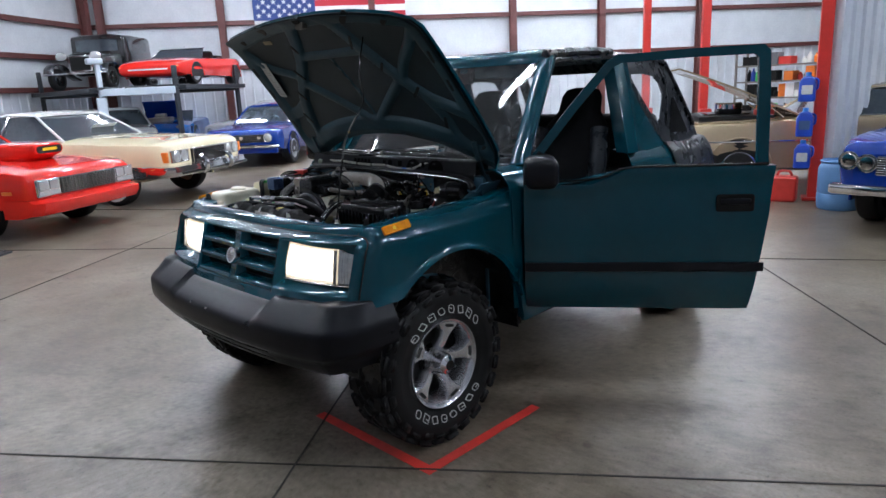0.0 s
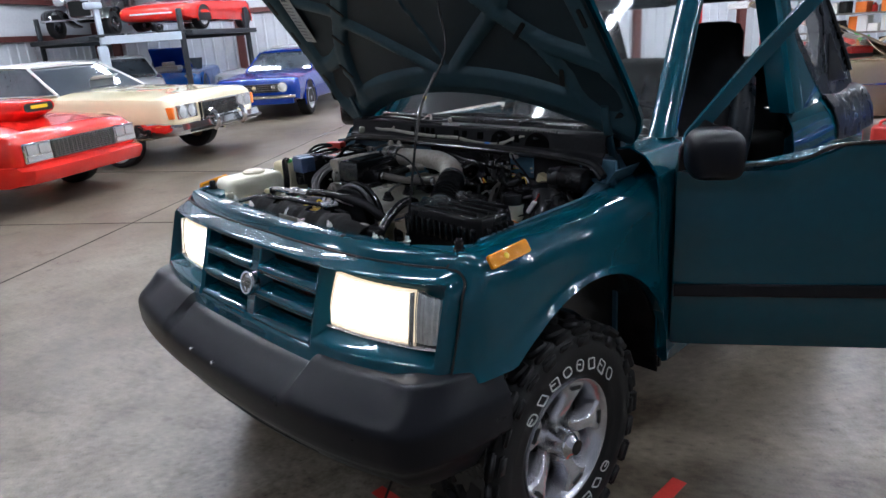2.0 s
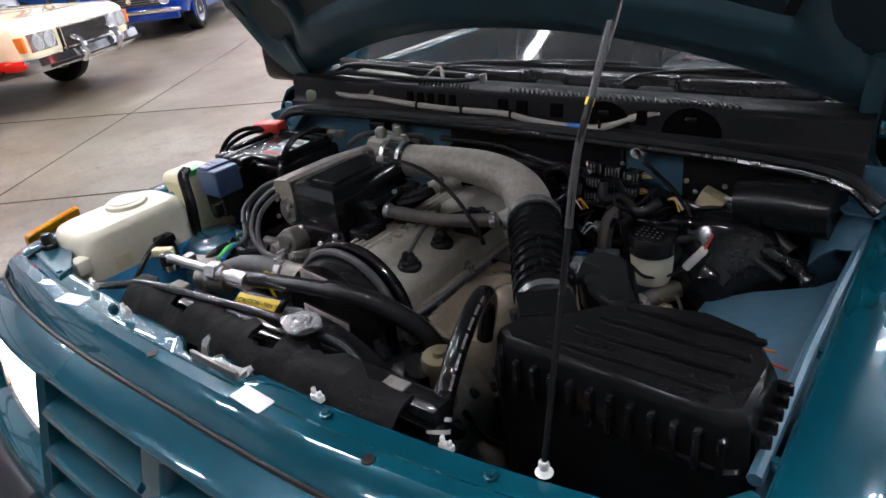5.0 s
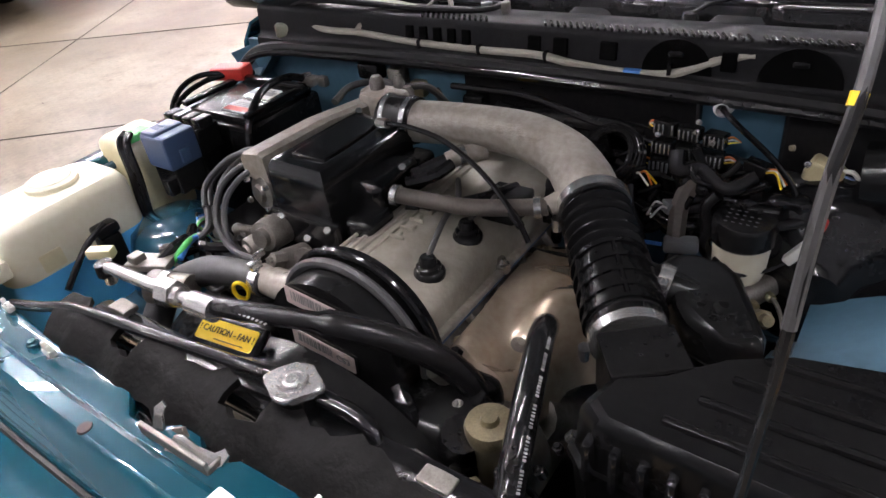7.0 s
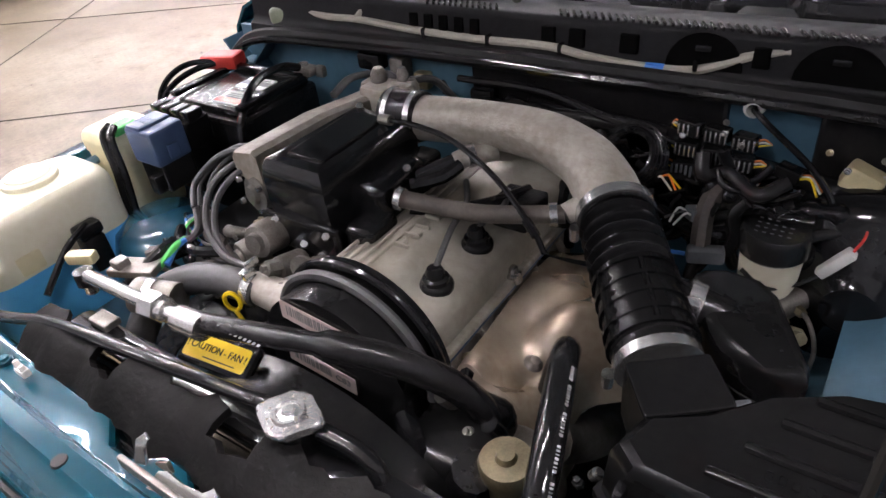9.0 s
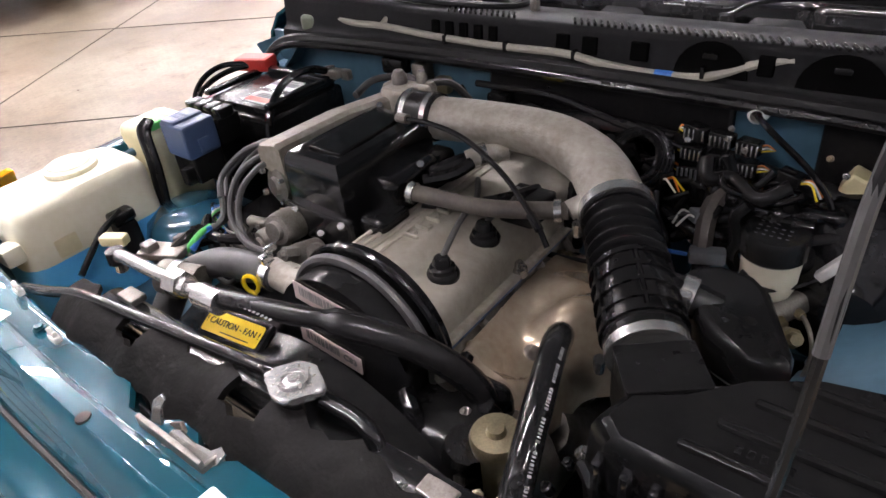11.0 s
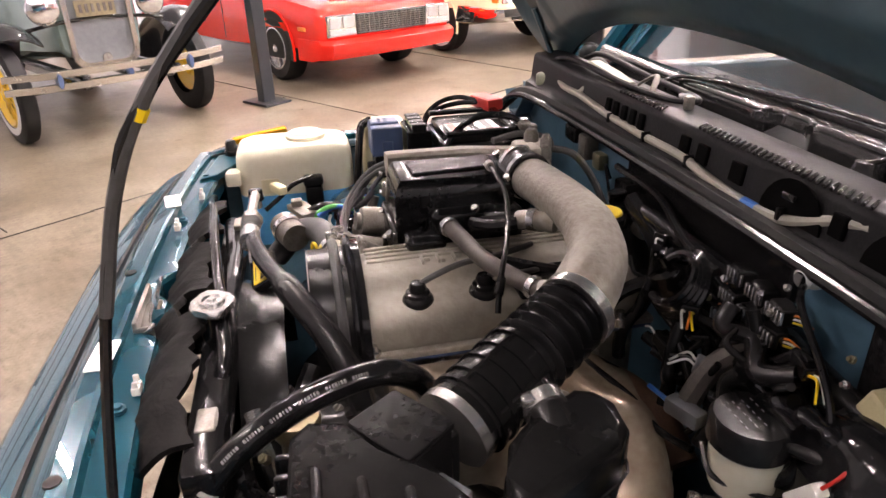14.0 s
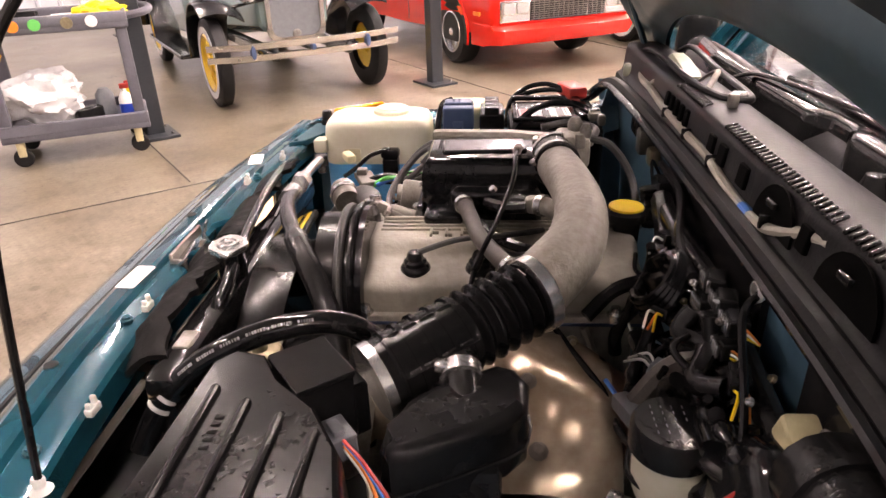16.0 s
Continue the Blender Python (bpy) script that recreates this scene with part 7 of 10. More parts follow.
# firewall wiring
hb = part("wiring_harness", T([(-0.10, 0.37, 1.02), (0.02, 0.355, 1.035), (0.12, 0.35, 1.04), (0.2, 0.36, 1.03), (0.3, 0.365, 1.005), (0.38, 0.36, 1.0), (0.5, 0.36, 0.985), (0.56, 0.34, 0.96)], 0.014, 10), RUBBER, truck, "taped black wiring harness on the firewall")
for pts, r, mt in (
    ([(-0.15, 0.38, 1.055), (0.0, 0.37, 1.06), (0.12, 0.34, 1.05), (0.2, 0.335, 1.045)], 0.006, RUBBER),
    ([(0.28, 0.34, 1.0), (0.27, 0.30, 0.97), (0.275, 0.27, 0.93)], 0.013, BROWNHOSE),
    ([(0.30, 0.36, 0.99), (0.36, 0.34, 0.975), (0.42, 0.34, 0.97), (0.5, 0.33, 0.955)], 0.009, RUBBER),
    ([(0.34, 0.35, 0.97), (0.40, 0.32, 0.955), (0.47, 0.33, 0.96), (0.56, 0.30, 0.93)], 0.007, RUBBER),
    ([(0.10, 0.33, 0.99), (0.08, 0.28, 0.96), (0.10, 0.24, 0.93)], 0.010, RUBBER),
    ([(0.40, 0.35, 1.0), (0.39, 0.33, 0.97), (0.395, 0.31, 0.93), (0.37, 0.30, 0.9)], 0.008, RUBBER),
    ([(-0.05, 0.36, 1.035), (0.05, 0.345, 1.02), (0.12, 0.32, 1.015)], 0.016, RUBBER),
    ([(0.43, 0.36, 1.0), (0.46, 0.35, 0.99), (0.50, 0.35, 1.0), (0.55, 0.35, 0.99)], 0.004, GREYPL),
):
    part("cable", T(pts, r, 8), mt, hb)
for i in range(4):
    r = 0.042 - 0.004 * i
    part("coiled_hose", T([(0.165 + r * math.cos(a), 0.315 - 0.004 * i + 0.02 * math.sin(a), 1.015 + r * math.sin(a) * 0.85 + 0.003 * i) for a in [-1.9 + 4.6 * k / 12 for k in range(13)]], 0.0055, 8, 4), GLOSSBLK, hb)
for k in range(9):
    p = Vector((0.225 + 0.034 * (k % 3), 0.352 - 0.006 * (k // 3), 1.052 - 0.026 * (k // 3) - 0.004 * (k % 3)))
    pl = part("cable_plug", B((*p, 0.03, 0.022, 0.02, Matrix.Rotation(0.1 * (k - 4), 4, "Z")), bev=0.003), BLACK, hb)
    part("plug_rib", B(*[(p.x - 0.012 + 0.006 * q, p.y - 0.012, p.z + 0.001, 0.0026, 0.004, 0.015) for q in range(5)], bev=0.0006, seg=1), STEEL if k < 6 else GREYPL, pl)
    if k % 3 != 1:
        sx = -1 if k % 3 == 0 else 1
        for q, mt in enumerate((ORANGE, WHITEPL, YELLOW)):
            part("plug_wire", T([p + Vector((sx * 0.014, 0, 0.004 - 0.004 * q)), p + Vector((sx * 0.021, 0.003, 0.005 - 0.004 * q)), p + Vector((sx * 0.028, 0.014, -0.006))], 0.0012, 6), mt, pl)
part("paper_tag", B((0.275, 0.33, 0.978, 0.04, 0.003, 0.016, Matrix.Rotation(radians(-35), 4, "X")), bev=0.001), STICKER, hb)
part("plug_grey", B((0.285, 0.262, 0.928, 0.045, 0.02, 0.02, Matrix.Rotation(radians(20), 4, "Z")), bev=0.004), GREYPL, hb)
part("plug_blue_wire", T([(0.262, 0.254, 0.927), (0.235, 0.245, 0.93)], 0.003, 6), BLUEW, hb)
gr = part("cable_grommet", LATHE([(0.008, 0.03), (0.012, 0.026), (0.008, 0.018), (0.014, 0.014), (0.015, 0.0), (0, 0)], facing((0.290, 0.392, 1.081), (0.1, -1, 0.0)), 14), WHITEPL, truck, "white grommet with black cable")
part("bonnet_cable", T([(0.292, 0.370, 1.079), (0.32, 0.345, 1.07), (0.37, 0.335, 1.035), (0.40, 0.33, 1.0), (0.405, 0.325, 0.97)], 0.004, 8), GLOSSBLK, gr)
yc = part("cream_plug", B((0.424, 0.366, 1.012, 0.042, 0.03, 0.034, Matrix.Rotation(0.4, 4, "Y")), bev=0.005), CREAMPL, truck, "cream cable plug with coloured wires")
for q, mt in enumerate((WHITEPL, BLUEPL, BROWNHOSE)):
    part("plug_wire", T([(0.444, 0.366, 1.02 - 0.008 * q), (0.458, 0.36, 1.022 - 0.01 * q), (0.468, 0.37, 1.0 - 0.005 * q)], 0.003, 6), mt, yc)
can = part("charcoal_canister", T([(0.47, 0.365, 1.02), (0.53, 0.362, 1.028), (0.61, 0.35, 1.03)], 0.042, 18), BLACK, truck, "black drum-shaped canister")
part("canister_rim", T([(0.50, 0.3635, 1.024), (0.512, 0.363, 1.0255)], 0.046, 20), BLACK, can)
oc = part("oil_filler", LATHE([(0.02, -0.06), (0.022, -0.01), (0.03, -0.008), (0.031, 0.004), (0.026, 0.008), (0, 0.008)], Matrix.Translation((-0.033, 0.307, 1.022)), 22), BLACK, truck, "black filler with yellow cap")
part("yellow_cap", LATHE([(0, 0.011), (0.024, 0.0105), (0.026, 0.006)], Matrix.Translation((-0.033, 0.307, 1.022)), 22), YELLOW, oc)
for x, y, z, sx, sy, sz, mt in ((-0.33, 0.385, 1.062, 0.05, 0.03, 0.03, BLACK), (-0.265, 0.38, 1.055, 0.03, 0.03, 0.045, DULLSTEEL), (-0.225, 0.385, 1.04, 0.03, 0.02, 0.03, BRASSY), (-0.10, 0.375, 1.02, 0.04, 0.03, 0.06, BLACK)):
    part("bracket", B((x, y, z, sx, sy, sz), bev=0.006), mt, fw)
part("spring_boot", T([(-0.085, 0.35, 1.04), (-0.083, 0.352, 1.02), (-0.08, 0.355, 0.98)], lambda t: 0.014 + 0.002 * math.sin(t * 50), 10, 14), RUBBER, fw)
part("vacuum_line", T([(-0.17, 0.27, 1.09), (-0.14, 0.3, 1.085), (-0.12, 0.33, 1.04), (-0.05, 0.33, 0.99)], 0.006, 8), GREYHOSE, fw)
part("vacuum_line", T([(-0.19, 0.39, 1.02), (-0.175, 0.372, 1.05), (-0.16, 0.372, 1.02), (-0.18, 0.385, 0.99)], 0.0025, 6), BLACK, fw)
part("vacuum_line", T([(-0.25, 0.2, 1.085), (-0.255, 0.25, 1.092), (-0.22, 0.285, 1.09), (-0.18, 0.275, 1.085)], 0.006, 8), GREYHOSE, fw)

# battery, fuse boxes, tanks
bat = part("battery", B((-0.515, 0.245, 0.93, 0.17, 0.185, 0.20), (-0.515, 0.245, 1.036, 0.155, 0.17, 0.02), bev=0.008), BLACK, truck, "black battery with printed labels and red terminal cover")
for x, y, w, d, mt in ((-0.475, 0.196, 0.075, 0.045, WHITEINK), (-0.49, 0.255, 0.065, 0.04, STICKER)):
    lm = Matrix.Translation((x, y, 1.0465)) @ Matrix.Rotation(0.03, 4, "Z")
    lb = part("battery_label", PRISM(rounded(w, d, 0.003), 0.0012, lm), mt, bat, "printed battery label")
    part("red_band", PRISM(rounded(w * 0.95, d * 0.35, 0.001, 1), 0.0006, lm @ Matrix.Translation((0, d * 0.25 * (-1 if mt is WHITEINK else 0) , 0.0012))), REDINK if mt is WHITEINK else GREYINK, lb)
    for k in range(3):
        part("print_bar", PRISM(rounded(w * 0.7, 0.0025, 0.0005, 1), 0.0008, lm @ Matrix.Translation((0, 0.012 - 0.006 * k, 0.0013))), GREYINK, lb)
part("hold_down", B((-0.515, 0.295, 1.052, 0.19, 0.016, 0.012), (-0.43, 0.245, 1.05, 0.016, 0.17, 0.01), (-0.60, 0.245, 1.05, 0.016, 0.17, 0.01), bev=0.003), GLOSSBLK, bat)
part("terminal_cover", B((-0.615, 0.292, 1.062, 0.075, 0.042, 0.026, Matrix.Rotation(0.3, 4, "Z")), bev=0.006), REDPL, bat)
part("terminal", LATHE([(0, 0.025), (0.010, 0.024), (0.011, 0.0)], Matrix.Translation((-0.43, 0.315, 1.045)), 12), STEEL, bat)
part("terminal_clamp", B((-0.425, 0.315, 1.058, 0.04, 0.024, 0.016), (-0.40, 0.325, 1.055, 0.02, 0.014, 0.02), bev=0.004), DULLSTEEL, bat)
for k, o in enumerate((0, 0.01)):
    part("battery_cable", T([(-0.612, 0.28, 1.062), (-0.632 - o, 0.24, 1.06 + o), (-0.640 - o, 0.195, 1.05 + o), (-0.635 - o, 0.16, 1.03), (-0.62, 0.15, 0.98)], 0.0055, 8), GLOSSBLK, bat)
part("battery_cable", T([(-0.43, 0.315, 1.06), (-0.435, 0.27, 1.078), (-0.438, 0.21, 1.072), (-0.43, 0.16, 1.03), (-0.42, 0.14, 0.97)], 0.007, 8), GLOSSBLK, bat)
rel = part("relay_box", B((-0.535, 0.118, 1.02, 0.10, 0.05, 0.05), (-0.535, 0.118, 0.96, 0.08, 0.04, 0.10), bev=0.005), BLACK, truck, "black relay box")
for k in range(4):
    part("relay", B((-0.572 + 0.026 * k, 0.118, 1.05, 0.022, 0.03, 0.018), bev=0.003), BLACK, rel)
fz = part("fuse_box", B((-0.498, 0.050, 1.035, 0.066, 0.062, 0.058), (-0.508, 0.05, 1.062, 0.04, 0.058, 0.014), bev=0.005), BLUEPL, truck, "slate-blue fuse box on a black base")
part("fuse_base", B((-0.498, 0.052, 0.985, 0.06, 0.056, 0.05), (-0.49, 0.02, 0.975, 0.02, 0.02, 0.03), bev=0.004), BLACK, fz)
part("side_latch", B((-0.463, 0.05, 1.025, 0.005, 0.02, 0.024), bev=0.002), BLUEPL, fz)
for k in range(8):
    part("cast_letter", B((-0.52 + 0.008 * (k % 4), 0.04 + 0.012 * (k // 4), 1.0692, 0.004, 0.006, 0.001), bev=0), BLUEPL, fz)
tk2 = part("coolant_tank", B((-0.625, 0.062, 0.955, 0.105, 0.10, 0.165), bev=0.018, seg=3), TANKY, truck, "yellowed coolant expansion tank with green cap")
part("green_cap", B((-0.59, 0.035, 1.042, 0.035, 0.02, 0.014), (-0.60, 0.06, 1.04, 0.03, 0.03, 0.01), bev=0.004), GREEN, tk2)
for sx in (-1, 1):
    part("vent_hose", T([(-0.588 + 0.006 * sx, 0.032, 1.05), (-0.572 + 0.010 * sx, 0.010, 1.04), (-0.555 + 0.010 * sx, 0.0, 0.99), (-0.552 + 0.009 * sx, -0.008, 0.93), (-0.54, -0.02, 0.87)], 0.0068, 8), RUBBER, tk2)

def tank_ring(z, f, dx=0.0):
    poly = rounded(0.14, 0.235, 0.034)
    return [Vector((-0.602 + dx + x * f, -0.132 + y * f, z)) for x, y in poly]
wt = part("washer_tank", LOFT([tank_ring(0.924, 0.998), tank_ring(0.985, 1.0), tank_ring(1.002, 0.985), tank_ring(1.014, 0.93), tank_ring(1.019, 0.82)]), TANK, truck, "milky washer tank half full of blue fluid", sharp=60)
part("blue_fluid", LOFT([tank_ring(0.815, 0.96), tank_ring(0.825, 0.99), tank_ring(0.905, 1.0), tank_ring(0.925, 0.997)]), FLUID, wt, sharp=60)
part("tank_cap", LATHE([(0.040, -0.008), (0.042, -0.003), (0.041, 0.002), (0.037, 0.004), (0.034, 0.0045), (0.032, 0.007), (0.024, 0.0085), (0, 0.0085)], Matrix.Translation((-0.615, -0.105, 1.024)), 32), TANK, wt)
part("tank_ear", B((-0.548, -0.256, 0.965, 0.035, 0.03, 0.03), bev=0.005), TANK, wt)
part("pump", B((-0.518, -0.10, 0.915, 0.03, 0.035, 0.06), (-0.516, -0.10, 0.955, 0.028, 0.04, 0.02), bev=0.006), BLACK, wt)
part("pump_wire", T([(-0.512, -0.10, 0.965), (-0.50, -0.14, 0.955), (-0.50, -0.17, 0.93), (-0.49, -0.20, 0.91)], 0.005, 8), BLACK, wt)
part("fill_window", PRISM(rounded(0.035, 0.03, 0.003), 0.002, facing((-0.531, -0.185, 0.945), (1, 0, 0))), TANKY, wt)
part("white_plug", B((-0.40, -0.165, 0.985, 0.04, 0.018, 0.016, Matrix.Rotation(0.5, 4, "Z")), bev=0.004), CREAMPL, wt)
for pts, mt in (([(-0.36, -0.06, 0.955), (-0.34, -0.09, 0.965), (-0.35, -0.12, 0.95), (-0.37, -0.14, 0.93)], RUBBER), ([(-0.34, -0.04, 0.955), (-0.33, -0.07, 0.965), (-0.32, -0.10, 0.955)], BLUEW), ([(-0.345, -0.05, 0.958), (-0.325, -0.08, 0.968), (-0.33, -0.11, 0.95)], GREEN), ([(-0.40, -0.02, 0.94), (-0.36, -0.05, 0.95), (-0.31, -0.06, 0.955), (-0.28, -0.04, 0.95)], RUBBER)):
    part("loom", T(pts, 0.0045 if mt is not RUBBER else 0.008, 8), mt, truck)

# small wiring, plugs, hoses and bolts that fill the bay
clut = random.Random(11)
def loose_hose(parent, a, b, r, mt, sag=0.02, wob=0.015):
    a, b = Vector(a), Vector(b)
    pts = [a]
    for k in (0.25, 0.5, 0.75):
        p = a.lerp(b, k) + Vector((clut.uniform(-wob, wob), clut.uniform(-wob, wob), -sag * math.sin(math.pi * k) + clut.uniform(-wob, wob) * 0.5))
        pts.append(p)
    part("hose", T(pts + [b], r, 10, 8), mt, parent)


def small_plug(parent, p, yaw, mt=BLACK, wires=(ORANGE, YELLOW, WHITEPL), size=1.0):
    m = Matrix.Translation(p) @ Matrix.Rotation(yaw, 4, "Z") @ Matrix.Rotation(clut.uniform(-0.5, 0.5), 4, "Y")
    c = part("cable_plug", B((0, 0, 0, 0.03 * size, 0.02 * size, 0.016 * size), (0.004, 0, 0.009 * size, 0.018 * size, 0.008 * size, 0.004), bev=0.002), mt, parent)
    c.matrix_local = m
    for q, w in enumerate(wires):
        o = Vector((-0.014 * size, (q - 1) * 0.005, 0))
        part("plug_wire", T([o, o + Vector((-0.012, clut.uniform(-0.004, 0.004), 0.003)), o + Vector((-0.026, clut.uniform(-0.012, 0.012), -0.012))], 0.0015, 6, 4), w, c)


for i in range(26):
    a = (clut.uniform(0.05, 0.30), clut.uniform(0.30, 0.38), clut.uniform(0.90, 1.05))
    b = (a[0] + clut.uniform(0.06, 0.26), clut.uniform(0.30, 0.375), clut.uniform(0.90, 1.03))
    loose_hose(hb, a, b, clut.choice((0.003, 0.004, 0.006, 0.008, 0.011)), clut.choice((RUBBER, GLOSSBLK, GLOSSBLK, RUBBER, BLACK)), 0.02, 0.02)
for i in range(14):
    a = (clut.uniform(0.05, 0.42), clut.uniform(0.29, 0.375), clut.uniform(0.97, 1.04))
    loose_hose(hb, a, (a[0] + clut.uniform(-0.05, 0.05), a[1] - clut.uniform(0.0, 0.05), a[2] - clut.uniform(0.07, 0.14)), clut.choice((0.004, 0.006, 0.009)), clut.choice((RUBBER, GLOSSBLK, BLACK)), 0.0, 0.012)
for p, yaw, mt, wires in (((0.135, 0.335, 1.02), 0.3, BLACK, (ORANGE, WHITEPL, ORANGE)), ((0.20, 0.31, 1.0), 2.4, BLACK, (YELLOW, ORANGE, WHITEPL)), ((0.30, 0.325, 0.985), -0.4, BLACK, (ORANGE, YELLOW, YELLOW)), ((0.26, 0.30, 0.96), 0.9, GREYPL, (WHITEPL, GREYHOSE, WHITEPL)), ((0.35, 0.34, 1.02), 2.9, BLACK, (ORANGE, WHITEPL, YELLOW)), ((0.19, 0.29, 0.95), 0.2, BLACK, (WHITEPL,)), ((0.33, 0.30, 0.945), 1.8, GREYPL, (BLUEW, WHITEPL)), ((0.45, 0.335, 0.97), 0.4, BLACK, (REDPL, WHITEPL)), ((0.08, 0.34, 1.035), 2.0, BLACK, (WHITEPL,))):
    small_plug(hb, p, yaw, mt, wires)
for i in range(16):
    p = (clut.uniform(0.1, 0.5), clut.uniform(0.32, 0.385), clut.uniform(0.93, 1.06))
    part("small_bolt", LATHE([(0, 0.004), (0.0025, 0.004), (0.003, 0.0015), (0.0042, 0.001), (0.0042, -0.002)], facing(p, (clut.uniform(-0.5, 0.3), -1, clut.uniform(0, 0.8))), 8), clut.choice((STEEL, BRASSY, DULLSTEEL)), hb)
part("hanger_ring", RING([(0.022 * math.cos(a), 0.015 * math.sin(a)) for a in [2 * math.pi * k / 20 for k in range(20)]], [(0.009 * math.cos(a), 0.007 * math.sin(a)) for a in [2 * math.pi * k / 20 for k in range(20)]], 0.006, facing((-0.012, 0.362, 1.004), (0.2, -0.7, 0.6))), DULLSTEEL, hb)
part("round_valve", LATHE([(0, 0.045), (0.012, 0.044), (0.014, 0.03), (0.032, 0.026), (0.036, 0.015), (0.036, -0.02), (0.03, -0.03)], facing((0.122, 0.342, 0.995), (-0.2, -0.5, 0.8)), 22), GLOSSBLK, hb, "round black vacuum valve")
part("thin_wire", T([(0.485, 0.372, 1.035), (0.475, 0.36, 1.01), (0.45, 0.355, 1.0), (0.435, 0.35, 0.985), (0.44, 0.345, 0.965)], 0.0016, 6), ORANGE, hb)
part("vacuum_pipe", T([(0.288, 0.345, 0.99), (0.296, 0.32, 0.965), (0.312, 0.295, 0.94)], 0.0105, 12), RUBBER, hb)
# taped bundle across the servo
part("taped_harness", T([(0.28, 0.325, 0.985), (0.34, 0.32, 0.975), (0.40, 0.325, 0.985), (0.46, 0.33, 0.975), (0.55, 0.32, 0.955), (0.60, 0.30, 0.93)], lambda t: 0.012 + 0.003 * math.sin(t * 60), 10, 10), GLOSSBLK, hb, "shiny taped wiring bundle")
# distributor side: brackets, small hoses, coloured wires
for i in range(14):
    a = (clut.uniform(-0.42, -0.26), clut.uniform(-0.10, 0.03), clut.uniform(0.90, 0.97))
    loose_hose(eng, a, (a[0] + clut.uniform(0.04, 0.16), a[1] + clut.uniform(-0.06, 0.06), clut.uniform(0.88, 0.96)), clut.choice((0.003, 0.004, 0.006, 0.009)), clut.choice((RUBBER, GREYHOSE, GLOSSBLK, DULLSTEEL)), 0.01, 0.018)
for i in range(18):
    p = (clut.uniform(-0.26, -0.08), clut.uniform(-0.07, 0.03), clut.uniform(0.90, 0.985))
    r = clut.uniform(0.006, 0.015)
    part("fitting", LATHE([(0, r * 1.6), (r * 0.5, r * 1.6), (r * 0.55, r), (r, r * 0.9), (r, -r)], facing(p, (clut.uniform(-0.8, 0.5), -1, clut.uniform(-0.2, 1))), clut.choice((6, 10, 14))), clut.choice((DULLSTEEL, DULLSTEEL, BRASSY, CASTALU, STEEL, BLACK)), eng)
for k, (dx, mt) in enumerate(((0.0, BLACK), (0.008, BLUEW), (0.016, WHITEPL), (0.02, GREEN), (0.026, BLACK))):
    part("loom_wire", T([(-0.40 + dx, 0.0, 0.955), (-0.375 + dx * 1.5, -0.02 - dx, 0.972), (-0.35 + dx, -0.035, 0.965 - dx), (-0.33 + dx, -0.05 + dx, 0.945)], 0.0022, 6), mt, eng)
part("coil_bracket", B((-0.355, -0.125, 0.955, 0.07, 0.035, 0.012, Matrix.Rotation(0.4, 4, "Z")), (-0.37, -0.135, 0.965, 0.02, 0.02, 0.014), bev=0.003), DULLSTEEL, eng)
part("grey_canister", T([(-0.30, -0.16, 0.955), (-0.27, -0.15, 0.952), (-0.245, -0.14, 0.95)], 0.024, 16), DULLSTEEL, eng)
part("canister_band", T([(-0.282, -0.155, 0.954), (-0.272, -0.151, 0.9525)], 0.0265, 16), STEEL, eng)
# front right: pulleys, brackets and hoses under the arched hose
for i in range(14):
    a = (clut.uniform(0.10, 0.30), clut.uniform(-0.22, -0.08), clut.uniform(0.85, 0.94))
    loose_hose(eng, a, (a[0] + clut.uniform(-0.06, 0.10), a[1] + clut.uniform(-0.06, 0.08), clut.uniform(0.78, 0.88)), clut.choice((0.004, 0.006, 0.010, 0.014)), clut.choice((RUBBER, GLOSSBLK, GLOSSBLK, DULLSTEEL)), 0.01, 0.02)
for i in range(14):
    p = (clut.uniform(0.10, 0.32), clut.uniform(-0.24, -0.06), clut.uniform(0.86, 0.95))
    part("fitting", LATHE([(0, 0.007), (0.0035, 0.007), (0.004, 0.004), (0.006, 0.003), (0.006, -0.006)], facing(p, (clut.uniform(-0.5, 0.5), clut.uniform(-1, 0.2), 0.9)), clut.choice((6, 10))), clut.choice((STEEL, DULLSTEEL, BRASSY, BLACK)), eng)
part("lifting_eye", RING([(0.024 * math.cos(a), 0.018 * math.sin(a)) for a in [2 * math.pi * k / 20 for k in range(20)]], [(0.011 * math.cos(a), 0.009 * math.sin(a)) for a in [2 * math.pi * k / 20 for k in range(20)]], 0.005, facing((-0.10, -0.045, 0.985), (0, -1, 0.25))), DULLSTEEL, eng)

for k in range(5):
    part("head_rib", T([(0.088, -0.04 + 0.07 * k, 0.905), (0.094, -0.03 + 0.07 * k, 0.88), (0.09, -0.02 + 0.07 * k, 0.85)], 0.006, 8), CASTALU, eng)
for k in range(4):
    part("exhaust_stud", LATHE([(0, 0.02), (0.004, 0.02), (0.004, 0.01), (0.008, 0.009), (0.008, 0)], facing((0.09, 0.0 + 0.075 * k, 0.885), (1, 0, 0.5)), 8), BRASSY, eng)
part("rusty_manifold", T([(0.10, 0.24, 0.85), (0.14, 0.275, 0.845), (0.19, 0.295, 0.83), (0.24, 0.30, 0.80)], 0.024, 12), RUST, eng, "rusty exhaust manifold end")
part("shield_wire", T([(0.075, 0.20, 0.90), (0.12, 0.225, 0.885), (0.18, 0.255, 0.87), (0.24, 0.262, 0.865), (0.29, 0.275, 0.875)], 0.0045, 8), BLACK, eng)

